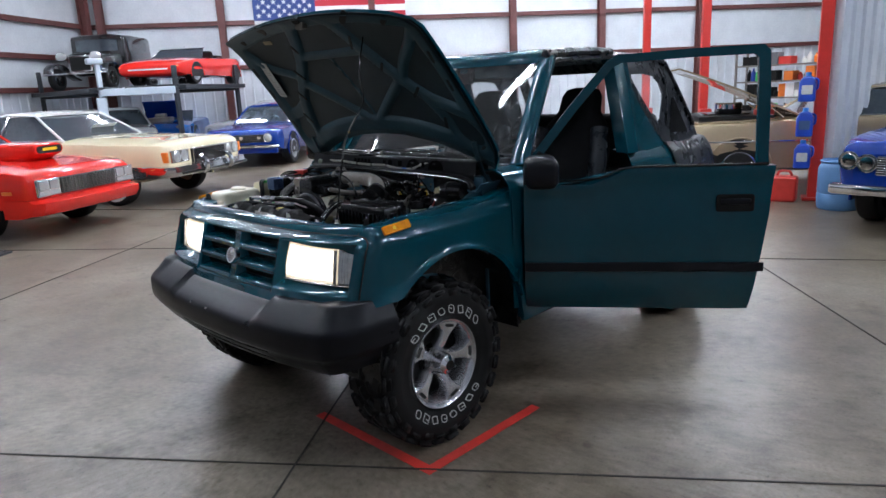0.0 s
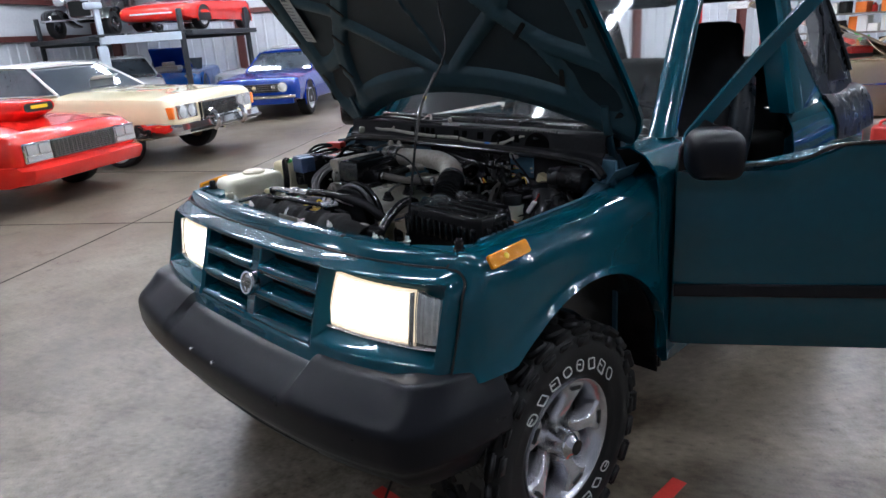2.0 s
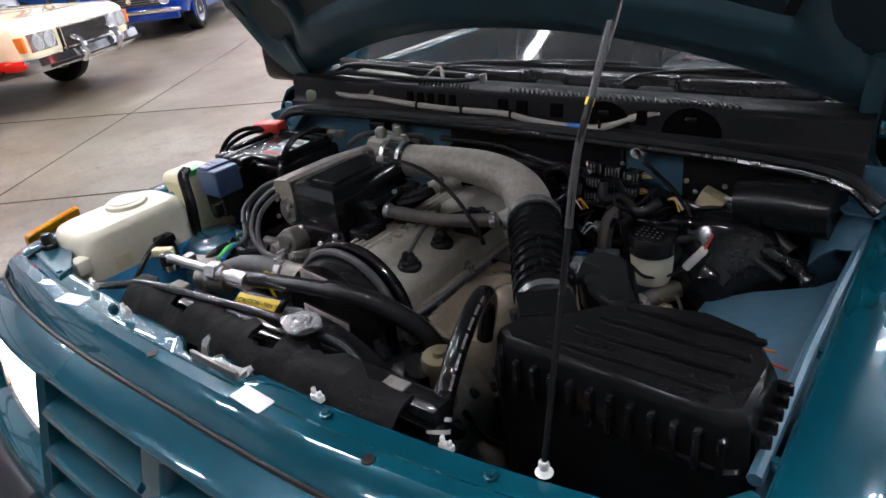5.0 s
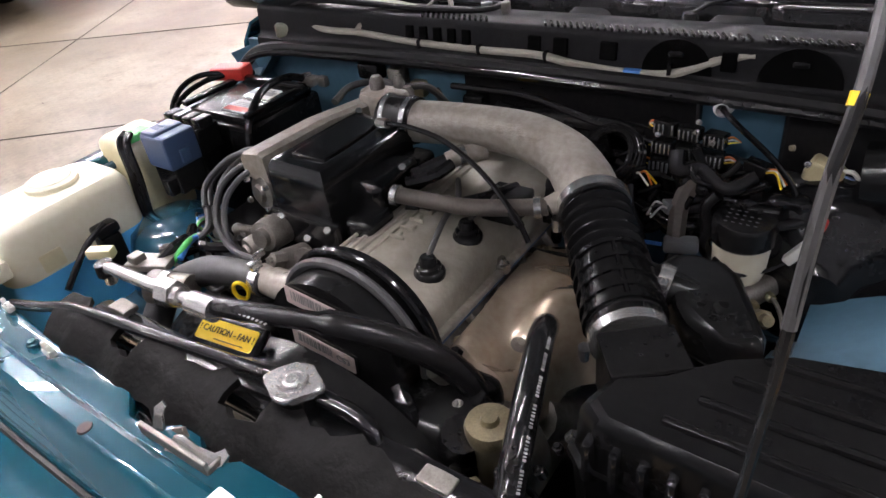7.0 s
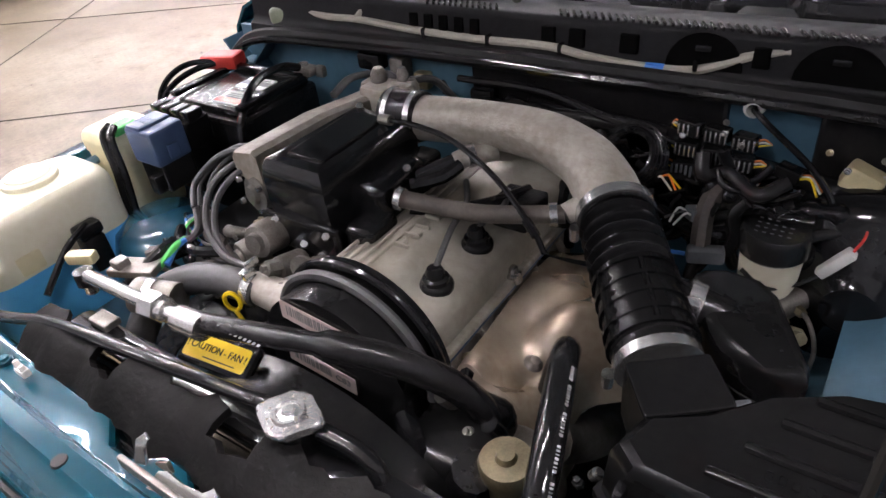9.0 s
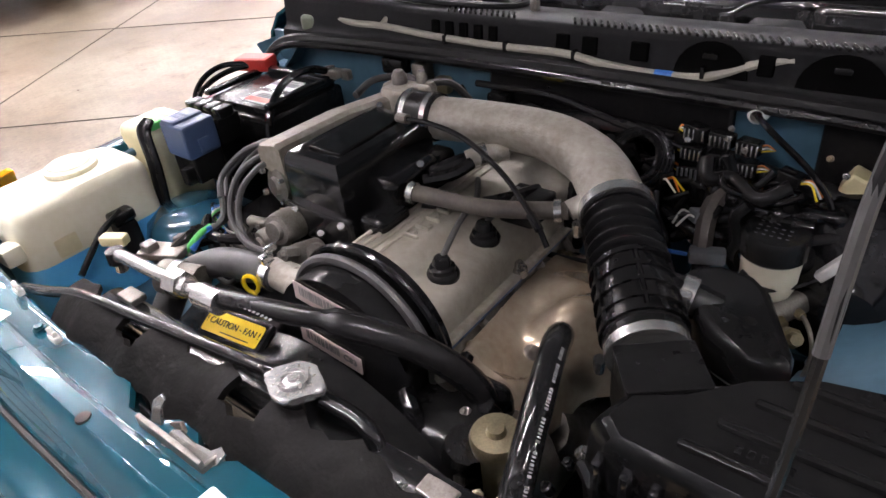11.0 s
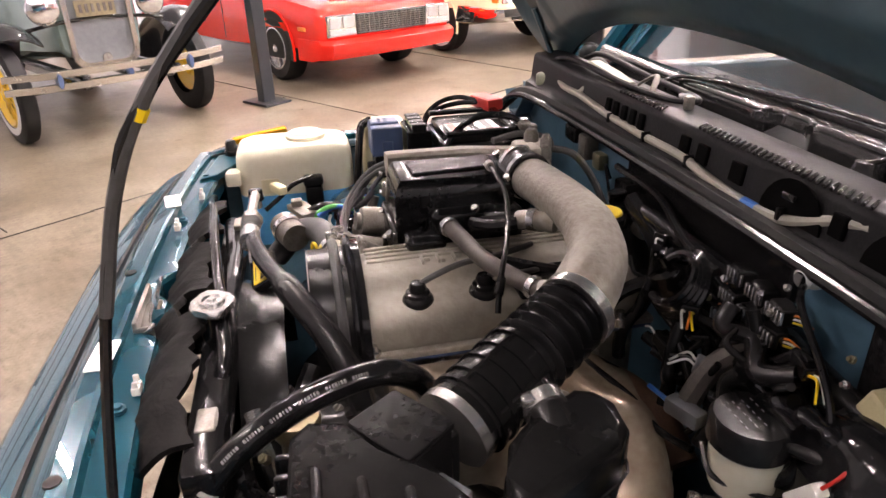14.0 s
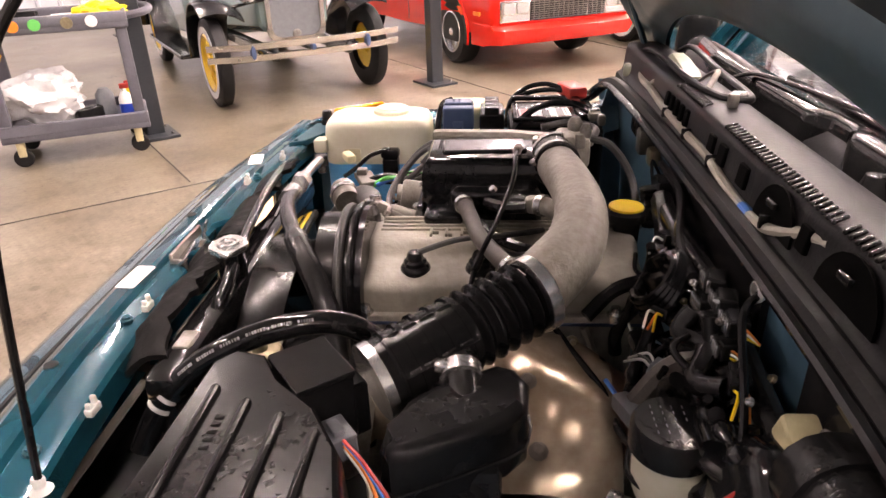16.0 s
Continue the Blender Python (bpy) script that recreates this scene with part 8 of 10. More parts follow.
# bolts and seams on the inner wings, support and hinge area
for s in (1, -1):
    for y in (-0.15, 0.05, 0.22, 0.36):
        part("wing_bolt", LATHE([(0, 0.007), (0.005, 0.007), (0.0055, 0.003), (0.009, 0.002), (0.009, -0.002)], Matrix.Translation((s * 0.652, y, 0.985 + 0.02 * clamp01(y))), 8), TEALBAY, truck)
for x in (-0.52, -0.30, 0.20, 0.42):
    part("support_bolt", LATHE([(0, 0.006), (0.005, 0.006), (0.0055, 0.003), (0.008, 0.002), (0.008, -0.002)], Matrix.Translation((x, sup_y(x) + 0.075, 0.981)), 8), TEALBAY, sup)

# sloping apron under the brake parts
rows = []
for y in (-0.02, 0.02, 0.08, 0.15, 0.22, 0.29):
    dz = 0.012 * math.sin((y + 0.02) * 9)
    rows.append([Vector((x, y, z + dz)) for x, z in ((0.634, 0.952), (0.605, 0.930), (0.565, 0.915), (0.52, 0.898), (0.485, 0.880), (0.462, 0.866), (0.45, 0.862))])
part("wing_apron", SHEET(rows, 0.004), BAY, truck, "grey-teal sloping inner wing apron", sharp=60)

# painted hinge cover at the left rear corner of the bay, mirrored on the right
for s in (1, -1):
    rows = []
    for y, dz in ((0.27, -0.035), (0.31, -0.012), (0.35, 0.0), (0.40, 0.006), (0.45, 0.02)):
        rows.append([Vector((s * x, y + dy, z + dz)) for x, dy, z in ((0.585, 0.05, 0.985), (0.60, 0.04, 1.012), (0.62, 0.035, 1.030), (0.640, 0.035, 1.032), (0.655, 0.04, 1.018), (0.660, 0.05, 0.99))])
    part("hinge_cover", SHEET(rows, 0.003), BAY, truck, "grey-teal pressed hinge cover", sharp=60)

# ---- the other cars ----
def at(x, y, heading, z=0.0):
    return Matrix.Translation((x, y, z)) @ Matrix.Rotation(radians(heading), 4, "Z")


def road_wheel(car, x, y, r, out, rim=CHROME, width=0.2, white=False, spokes=0, paint=None, style="slots"):
    """A wheel of a parked car: local x forward, y left; out is +1 on the left side."""
    m = Matrix.Translation((x, y, r - 0.003)) @ Matrix.Rotation(radians(-90) * out, 4, "X")
    w = part("wheel", LATHE([(r * 0.60, -width / 2), (r * 0.9, -width / 2), (r * 0.985, -width * 0.38), (r, -width * 0.2), (r, width * 0.2), (r * 0.985, width * 0.38), (r * 0.9, width / 2), (r * 0.66, width / 2), (r * 0.60, width * 0.42)], m, 32), TYRE, car)
    if white:
        part("white_wall", LATHE([(r * 0.66, width / 2 + 0.003), (r * 0.80, width / 2 + 0.004), (r * 0.80, width / 2)], m, 32), WHITECAR, w)
    rm = part("rim", LATHE([(r * 0.66, width * 0.42), (r * 0.64, width / 2), (r * 0.60, width / 2 + 0.004), (r * 0.56, width * 0.3), (r * 0.50, width * 0.1), (r * 0.46, 0)], m, 28), paint or rim, w)
    n = spokes or 8
    for k in range(n):
        mm = m @ Matrix.Rotation(2 * math.pi * k / n, 4, "Z")
        if spokes:
            part("spoke", T([mm @ Vector((r * 0.12, 0.02 * (-1) ** k, width * 0.35)), mm @ Vector((r * 0.58, 0.0, width * 0.2))], 0.006, 6), paint or rim, rm)
        else:
            part("spoke", LOFT([[mm @ Vector((q, s_ * hw_, hh)) for s_, hh in ((-1, width * 0.05), (-0.7, h1), (0.7, h1), (1, width * 0.05))] for q, hw_, h1 in ((r * 0.12, 0.025, width * 0.42), (r * 0.35, 0.022, width * 0.38), (r * 0.58, 0.035, width * 0.4))]), rim, rm)
    part("hub", LATHE([(0, width * 0.55), (r * 0.1, width * 0.53), (r * 0.16, width * 0.42), (r * 0.2, 0.0), (r * 0.45, -0.01), (r * 0.55, -0.02)], m, 20), paint or rim, rm)
    return w


def body_loft(stations):
    """Body rings along x: (x, half width, low z, shoulder z, crown), eased between the stations."""
    rings = []
    eased = [stations[0]]
    for k in range(len(stations) - 1):
        p0, p1, p2, p3 = (stations[max(0, min(len(stations) - 1, k + d))] for d in (-1, 0, 1, 2))
        for q in (0.34, 0.67, 1.0):
            x = lerp(p1[0], p2[0], q)
            ease = q * q * (3 - 2 * q)
            row = [x]
            for c in range(1, 5):
                s1 = (p2[c] - p0[c]) / (p2[0] - p0[0])
                s2 = (p3[c] - p1[c]) / (p3[0] - p1[0])
                a, b = p1[c] + s1 * (x - p1[0]), p2[c] + s2 * (x - p2[0])
                lo, hi = min(p1[c], p2[c]), max(p1[c], p2[c])
                row.append(max(lo - 0.01, min(hi + 0.01, lerp(a, b, ease))))
            eased.append(tuple(row))
    for x, w, z0, z1, cr in eased:
        half = [(w * 0.82, z0), (w * 0.97, z0 + 0.05), (w, lerp(z0, z1, 0.45)), (w * 0.985, z1 - 0.09), (w * 0.955, z1 - 0.03), (w * 0.87, z1), (w * 0.5, z1 + cr * 0.8)]
        ring = [Vector((x, y, z)) for y, z in half] + [Vector((x, 0, z1 + cr))] + [Vector((x, -y, z)) for y, z in reversed(half)]
        rings.append(ring)
    return LOFT(rings)


def cabin(car, paint, glass, base, x0, x1, x2, x3, zb, zt, wb, wt, roof=None):
    """Glasshouse: windscreen x0 to x1, roof x1 to x2, rear screen x2 to x3."""
    P = lambda x, w, z: [Vector((x, w, z)), Vector((x, -w, z))]
    rings = [[Vector((x, w, zb)), Vector((xt, w_, z)), Vector((xt, -w_, z)), Vector((x, -w, zb))] for x, xt, w, w_, z in ((x0, x0, wb, wb * 0.98, zb + 0.01), (x0 + (x1 - x0) * 0.5, x0 + (x1 - x0) * 0.5, wb, lerp(wb, wt, 0.5), lerp(zb, zt, 0.5)), (x1, x1, wb, wt, zt - 0.03), (x2, x2, wb, wt, zt - 0.03), (x3, x3, wb, wb * 0.97, zb + 0.01))]
    g = part("glasshouse", LOFT(rings), glass, car, "dark window glass", sharp=20)
    rp = roof or paint
    part("roof", LOFT([[Vector((x, w, z)), Vector((x, w * 0.9, z + 0.035)), Vector((x, 0, z + 0.055)), Vector((x, -w * 0.9, z + 0.035)), Vector((x, -w, z)), Vector((x, 0, z + 0.01))] for x, w, z in ((x1 + 0.02, wt * 0.97, zt - 0.035), (x1 - 0.06, wt, zt - 0.02), ((x1 + x2) / 2, wt * 1.02, zt), (x2 + 0.05, wt, zt - 0.02), (x2 - 0.02, wt * 0.97, zt - 0.04))]), rp, car)
    for s in (1, -1):
        for a, b, r in (((x0 + 0.02, wb * 0.99, zb), (x1, wt, zt - 0.02), 0.022), ((x3, wb * 0.98, zb), (x2, wt, zt - 0.02), 0.05), ((x0 + 0.02, wb * 1.0, zb + 0.01), (x3, wb * 1.0, zb + 0.01), 0.014), (((x1 + x2) / 2 - 0.1, wb, zb), ((x1 + x2) / 2 - 0.05, wt, zt - 0.02), 0.018)):
            part("window_pillar", T([(a[0], s * a[1], a[2]), (lerp(a[0], b[0], 0.5), s * lerp(a[1], b[1], 0.5) * 1.01, lerp(a[2], b[2], 0.5)), (b[0], s * b[1], b[2])], r, 6, 3), rp if r > 0.02 else CHROME, car)
    return g


def box_part(name, mat_, car, *b, bev=0.01, label=""):
    return part(name, B(*b, bev=bev), mat_, car, label)


def arches(car, xs, y, r, paint=BLACKCAR):
    """Black half-discs standing in for shaded wheel openings, with a rolled painted lip."""
    for x in xs:
        for s in (1, -1):
            arc = [radians(-14 + 208 * k / 20) for k in range(21)]
            m = facing((x, s * (y - 0.016), r), (0, s, 0))
            part("arch_shade_disc", PRISM([(r * 1.13 * math.cos(a), r * 1.13 * math.sin(a)) for a in arc], 0.018, m), INK, car)
            part("arch_lip", T([(x + r * 1.15 * math.cos(a), s * (y - 0.002), r + r * 1.15 * math.sin(a)) for a in arc], 0.016, 6, 1), paint, car)


# red pickup coupe with a bonnet scoop
red = thing("red_coupe_pickup", "bright red custom coupe with a bonnet scoop, parked on the floor", "car", "parked cars")
part("body", body_loft([(0.93, 0.80, 0.42, 0.66, 0.01), (0.90, 0.88, 0.38, 0.74, 0.015), (0.72, 0.91, 0.34, 0.79, 0.02), (0.0, 0.92, 0.30, 0.85, 0.03), (-0.9, 0.93, 0.26, 0.90, 0.03), (-1.9, 0.94, 0.25, 0.92, 0.02), (-3.0, 0.93, 0.26, 0.92, 0.0), (-3.9, 0.88, 0.32, 0.90, 0.0)]), REDCAR, red)
part("front_bumper", LOFT([[Vector((x, y, z)) for x, z in ((0.85 - c, 0.27), (0.99 - c, 0.30), (1.05 - c, 0.38), (1.05 - c, 0.44), (0.99 - c, 0.475), (0.85 - c, 0.48))] for y, c in ((-0.95, 0.34), (-0.93, 0.12), (-0.85, 0.03), (-0.4, 0), (0.4, 0), (0.85, 0.03), (0.93, 0.12), (0.95, 0.34))]), REDCAR, red)
box_part("grille", INK, red, (0.945, 0, 0.60, 0.02, 0.98, 0.19))
for k in range(9):
    box_part("grille_bar", DULLSTEEL, red, (0.96, 0, 0.52 + 0.02 * k, 0.012, 0.97, 0.006), bev=0.002)
for k in range(15):
    box_part("grille_bar", DULLSTEEL, red, (0.96, -0.45 + 0.064 * k, 0.60, 0.012, 0.005, 0.18), bev=0.002)
for s in (1, -1):
    bz = box_part("lamp_bezel", CHROME, red, (0.94, s * 0.675, 0.60, 0.03, 0.37, 0.20))
    for q in (0.59, 0.755):
        box_part("headlamp", LAMPGLASS, bz, (0.958, s * q, 0.63, 0.012, 0.145, 0.10), bev=0.012)
    box_part("park_lamp", LAMPGLASS, bz, (0.956, s * 0.675, 0.545, 0.012, 0.33, 0.05))
    box_part("side_marker", ORANGE, red, (0.57, s * 0.915, 0.56, 0.14, 0.02, 0.04))
    box_part("door_seam", INK, red, (-1.1, s * 0.932, 0.6, 0.008, 0.006, 0.5), bev=0)
    for x in (0.0, -2.75):
        road_wheel(red, x, s * 0.80, 0.33, s, ALLOY, 0.24)
arches(red, (0.0, -2.75), 0.915, 0.33, REDCAR)
cabin(red, REDCAR, DARKGLASS, 0, -0.75, -1.25, -1.9, -2.15, 0.92, 1.34, 0.80, 0.62)
part("bonnet_scoop", LOFT([[Vector((x, w * math.copysign(abs(math.cos(a)) ** 0.6, math.cos(a)), zc + (hi if math.sin(a) > 0 else lo) * math.copysign(abs(math.sin(a)) ** 0.7, math.sin(a)))) for a in [2 * math.pi * k / 20 for k in range(20)]]
                            for x, w, zc, hi, lo in ((0.44, 0.235, 0.985, 0.055, 0.055), (0.42, 0.255, 0.985, 0.075, 0.075), (0.34, 0.265, 0.975, 0.095, 0.09), (0.26, 0.275, 0.96, 0.115, 0.14), (-0.05, 0.31, 0.93, 0.15, 0.12), (-0.4, 0.33, 0.91, 0.15, 0.1), (-0.66, 0.33, 0.90, 0.10, 0.1), (-0.80, 0.30, 0.89, 0.03, 0.05))]), REDCAR, red, "red bonnet scoop")
part("scoop_mouth", PRISM(rounded(0.41, 0.085, 0.035), 0.014, facing((0.434, 0, 0.985), (1, 0, 0))), INK, red)
part("scoop_trumpet", PRISM(rounded(0.24, 0.035, 0.012), 0.012, facing((0.444, 0, 0.990), (1, 0, 0))), YELLOW, red)
red.matrix_world = at(-6.95, 0.42, 29.4) @ Matrix.Diagonal((1, 0.89, 1, 1))

# cream coupe
cr = thing("cream_coupe", "cream seventies coupe with white roof and chrome bumper, parked", "car", "parked cars")
part("body", body_loft([(1.02, 0.80, 0.50, 0.76, 0.02), (0.98, 0.92, 0.46, 0.86, 0.02), (0.7, 0.98, 0.38, 0.90, 0.03), (0.0, 1.0, 0.32, 0.93, 0.05), (-1.0, 1.0, 0.30, 0.96, 0.04), (-2.0, 1.0, 0.30, 0.97, 0.0), (-3.2, 1.0, 0.32, 0.95, 0.0), (-4.4, 0.92, 0.4, 0.88, 0.0)]), CREAMCAR, cr)
part("front_bumper", LOFT([[Vector((x, y, z)) for x, z in ((0.95 - c, 0.40), (1.12 - c, 0.42), (1.16 - c, 0.48), (1.14 - c, 0.56), (1.0 - c, 0.58))] for y, c in ((-1.02, 0.55), (-1.0, 0.25), (-0.9, 0.06), (-0.4, -0.02), (0.4, -0.02), (0.9, 0.06), (1.0, 0.25), (1.02, 0.55))]), CHROME, cr, "chrome bumper")
box_part("bumper_strip", INK, cr, (1.165, 0, 0.47, 0.02, 1.7, 0.035))
for s in (1, -1):
    part("overrider", T([(1.16, s * 0.32, 0.42), (1.22, s * 0.32, 0.5), (1.20, s * 0.32, 0.62), (1.10, s * 0.32, 0.66)], 0.035, 8), CHROME, cr)
    bz = box_part("lamp_bezel", CHROME, cr, (1.0, s * 0.66, 0.70, 0.05, 0.40, 0.18))
    for q in (0.57, 0.75):
        part("headlamp", LATHE([(0, 0.02), (0.05, 0.015), (0.075, 0.0), (0.085, 0.004), (0.085, -0.02)], facing((1.028, s * q, 0.70), (1, 0, 0)), 20), LAMPGLASS, bz)
    box_part("corner_lamp", ORANGE, cr, (0.93, s * 0.925, 0.70, 0.16, 0.04, 0.15))
    for x in (0.0, -3.1):
        road_wheel(cr, x, s * 0.82, 0.35, s, CHROME, 0.2, white=True)
box_part("grille", INK, cr, (1.03, 0, 0.68, 0.05, 0.82, 0.22))
for k in range(26):
    box_part("grille_bar", CHROME, cr, (1.06, -0.40 + 0.032 * k, 0.68, 0.015, 0.006, 0.21), bev=0.002)
for z in (0.575, 0.785):
    box_part("grille_frame", CHROME, cr, (1.06, 0, z, 0.03, 0.86, 0.02), bev=0.005)
arches(cr, (0.0, -3.1), 0.992, 0.35, CREAMCAR)
cabin(cr, CREAMCAR, DARKGLASS, 0, -0.85, -1.45, -2.4, -3.2, 0.97, 1.37, 0.86, 0.66, WHITECAR)
box_part("dash_paper", STICKER, cr, (-1.08, 0.25, 1.12, 0.22, 0.5, 0.004, Matrix.Rotation(radians(-30), 4, "Y")), bev=0)
cr.matrix_world = at(-8.15, 2.5, 29.2)

# dark blue muscle coupe
mu = thing("blue_muscle_coupe", "royal blue sixties muscle coupe with black grille, parked", "car", "parked cars")
part("body", body_loft([(0.86, 0.78, 0.44, 0.72, 0.01), (0.82, 0.86, 0.38, 0.80, 0.01), (0.5, 0.90, 0.32, 0.84, 0.03), (0.0, 0.91, 0.28, 0.87, 0.04), (-0.9, 0.91, 0.26, 0.90, 0.03), (-2.0, 0.92, 0.26, 0.92, 0.0), (-3.6, 0.86, 0.36, 0.88, 0.0)]), BLUECAR, mu)
box_part("grille", INK, mu, (0.87, 0, 0.64, 0.03, 1.34, 0.17), bev=0.02)
for z in (0.60, 0.64, 0.68):
    box_part("grille_bar", DULLSTEEL, mu, (0.888, 0, z, 0.008, 1.28, 0.006), bev=0.002)
box_part("front_bumper", CHROME, mu, (0.93, 0, 0.47, 0.07, 1.72, 0.07), bev=0.025)
box_part("lower_valance", BLUECAR, mu, (0.84, 0, 0.37, 0.1, 1.6, 0.12), bev=0.03)
part("emblem", LATHE([(0, 0.01), (0.04, 0.008), (0.045, 0)], facing((0.893, 0, 0.65), (1, 0, 0)), 14), CHROME, mu)
for s in (1, -1):
    part("headlamp", LATHE([(0, 0.03), (0.06, 0.022), (0.085, 0.0), (0.10, 0.006), (0.10, -0.03)], facing((0.885, s * 0.60, 0.65), (1, 0, 0)), 22), LAMPGLASS, mu, "round headlamp")
    part("park_lamp", LATHE([(0, 0.02), (0.03, 0.015), (0.045, 0.0)], facing((0.89, s * 0.40, 0.65), (1, 0, 0)), 14), CHROME, mu)
    for x in (0.0, -2.75):
        road_wheel(mu, x, s * 0.79, 0.34, s, SILVERCAR, 0.24)
arches(mu, (0.0, -2.75), 0.905, 0.34, BLUECAR)
cabin(mu, BLUECAR, DARKGLASS, 0, -0.75, -1.3, -1.9, -2.7, 0.91, 1.31, 0.78, 0.58)
mu.matrix_world = at(-10.95, 5.98, -50) @ Matrix.Diagonal((0.97, 0.95, 0.97, 1))
# pale coupe behind it
pc = thing("silver_coupe", "pale silver coupe parked behind the blue one", "car", "parked cars")
part("body", body_loft([(0.8, 0.75, 0.44, 0.7, 0.01), (0.76, 0.84, 0.38, 0.8, 0.01), (0.0, 0.9, 0.28, 0.88, 0.04), (-1.0, 0.9, 0.26, 0.92, 0.03), (-2.2, 0.9, 0.26, 0.93, 0.0), (-3.4, 0.85, 0.36, 0.9, 0.0)]), SILVERCAR, pc)
for s in (1, -1):
    part("headlamp", LATHE([(0, 0.03), (0.06, 0.02), (0.09, 0.0)], facing((0.8, s * 0.62, 0.66), (1, 0, 0)), 18), LAMPGLASS, pc)
    for x in (0.0, -2.6):
        road_wheel(pc, x, s * 0.78, 0.33, s, CHROME, 0.2)
arches(pc, (0.0, -2.6), 0.895, 0.33, SILVERCAR)
box_part("grille", INK, pc, (0.8, 0, 0.62, 0.02, 1.0, 0.12))
box_part("front_bumper", CHROME, pc, (0.82, 0, 0.47, 0.06, 1.6, 0.07), bev=0.02)
cabin(pc, SILVERCAR, DARKGLASS, 0, -0.7, -1.25, -1.9, -2.6, 0.93, 1.33, 0.78, 0.58)
pc2 = copy_thing(pc, at(-14.55, 4.35, -20))
tagged(pc2, "pale silver coupe parked under the vehicle lift")
pc.matrix_world = at(-13.6, 7.35, -67)
# medium blue roadster with its bonnet up, under the lift
rb = thing("blue_roadster", "bright blue open sports car with its bonnet raised, under the lift", "car", "parked cars")
part("body", body_loft([(0.75, 0.5, 0.36, 0.52, 0.02), (0.68, 0.7, 0.3, 0.62, 0.04), (0.3, 0.82, 0.26, 0.72, 0.05), (-0.5, 0.84, 0.24, 0.78, 0.03), (-1.6, 0.84, 0.24, 0.8, 0.0), (-2.6, 0.86, 0.26, 0.84, 0.03), (-3.1, 0.7, 0.34, 0.7, 0.0)]), SKYCAR, rb)
part("raised_bonnet", SHEET([[Vector((lerp(-0.60, -0.10, t), u * lerp(0.46, 0.40, t), lerp(0.84, 1.28, t) + 0.05 * (1 - u * u) * (1 - t))) for u in (-1, -0.5, 0, 0.5, 1)] for t in (0, 0.25, 0.5, 0.75, 1)], 0.02), BLUECAR, rb)
part("engine", B((-0.1, 0, 0.80, 0.5, 0.55, 0.18), (-0.15, 0, 0.92, 0.25, 0.25, 0.12), bev=0.03), DULLSTEEL, rb)
for s in (1, -1):
    part("headlamp", LATHE([(0, 0.05), (0.07, 0.035), (0.10, 0.0), (0.115, -0.03)], facing((0.62, s * 0.6, 0.62), (1, 0, 0.25)), 20), LAMPGLASS, rb, "round headlamp")
    for x in (0.0, -2.25):
        road_wheel(rb, x, s * 0.72, 0.32, s, SILVERCAR, 0.2)
part("air_intake", LATHE([(0, 0.01), (0.2, 0.01), (0.22, 0)], facing((0.76, 0, 0.44), (1, 0, 0)) @ Matrix.Diagonal((1.3, 0.5, 1, 1)), 20), INK, rb)
part("low_windscreen", SHEET([[Vector((-0.85 - 0.14 * t, u * 0.62, 0.79 + 0.22 * t)) for u in (-1, 0, 1)] for t in (0, 1)], 0.012), DARKGLASS, rb)
arches(rb, (0.0, -2.25), 0.84, 0.32, SKYCAR)
rb.matrix_world = at(-16.4, 6.2, -38) @ Matrix.Diagonal((1.1, 1.1, 1.16, 1))

# vehicle lift with two cars up on it
lift = thing("four_post_lift", "four-post vehicle lift carrying two cars high up", "vehicle lift")
LP = [(-17.3, 3.6), (-13.5, 3.75), (-12.45, 5.0), (-13.9, 7.3)]
for (x, y), mt, hgt in zip(LP, (LIFTGREY, LIFTBLUE, LIFTGREY, LIFTGREY), (2.35, 2.4, 2.25, 2.3)):
    box_part("post", mt, lift, (x, y, hgt / 2, 0.10, 0.10, hgt), bev=0.015)
    box_part("foot_plate", LIFTGREY, lift, (x, y, 0.01, 0.3, 0.3, 0.02), bev=0.003)
def beam(name, a, b, z, w, h_, mt):
    a, b = Vector((*a, z)), Vector((*b, z))
    d = b - a
    part(name, B((*((a + b) / 2), d.length, w, h_, Matrix.Rotation(math.atan2(d.y, d.x), 4, "Z")), bev=0.01), mt, lift)
beam("cross_beam", LP[1], LP[2], 1.72, 0.16, 0.16, LIFTBLUE)
beam("runway", LP[0], LP[1], 1.77, 0.5, 0.1, LIFTGREY)
beam("runway", LP[2], LP[3], 1.77, 0.5, 0.1, LIFTGREY)
beam("cross_beam", LP[0], LP[3], 1.74, 0.16, 0.16, LIFTGREY)
for k_ in (0.12, 0.5, 0.88):
    beam("drip_tray", tuple(lerp(LP[0][q_], LP[3][q_], k_) for q_ in (0, 1)), tuple(lerp(LP[1][q_], LP[2][q_], k_) for q_ in (0, 1)), 1.81, 0.55, 0.06, LIFTGREY)
box_part("power_box", LIFTBLUE, lift, (-13.36, 3.68, 1.30, 0.12, 0.2, 0.62), bev=0.03)
box_part("post_cap", LIFTBLUE, lift, (-13.5, 3.70, 2.40, 0.16, 0.34, 0.13), bev=0.03)
box_part("latch_box", LIFTBLUE, lift, (-17.2, 3.55, 1.15, 0.16, 0.2, 0.45), bev=0.03)

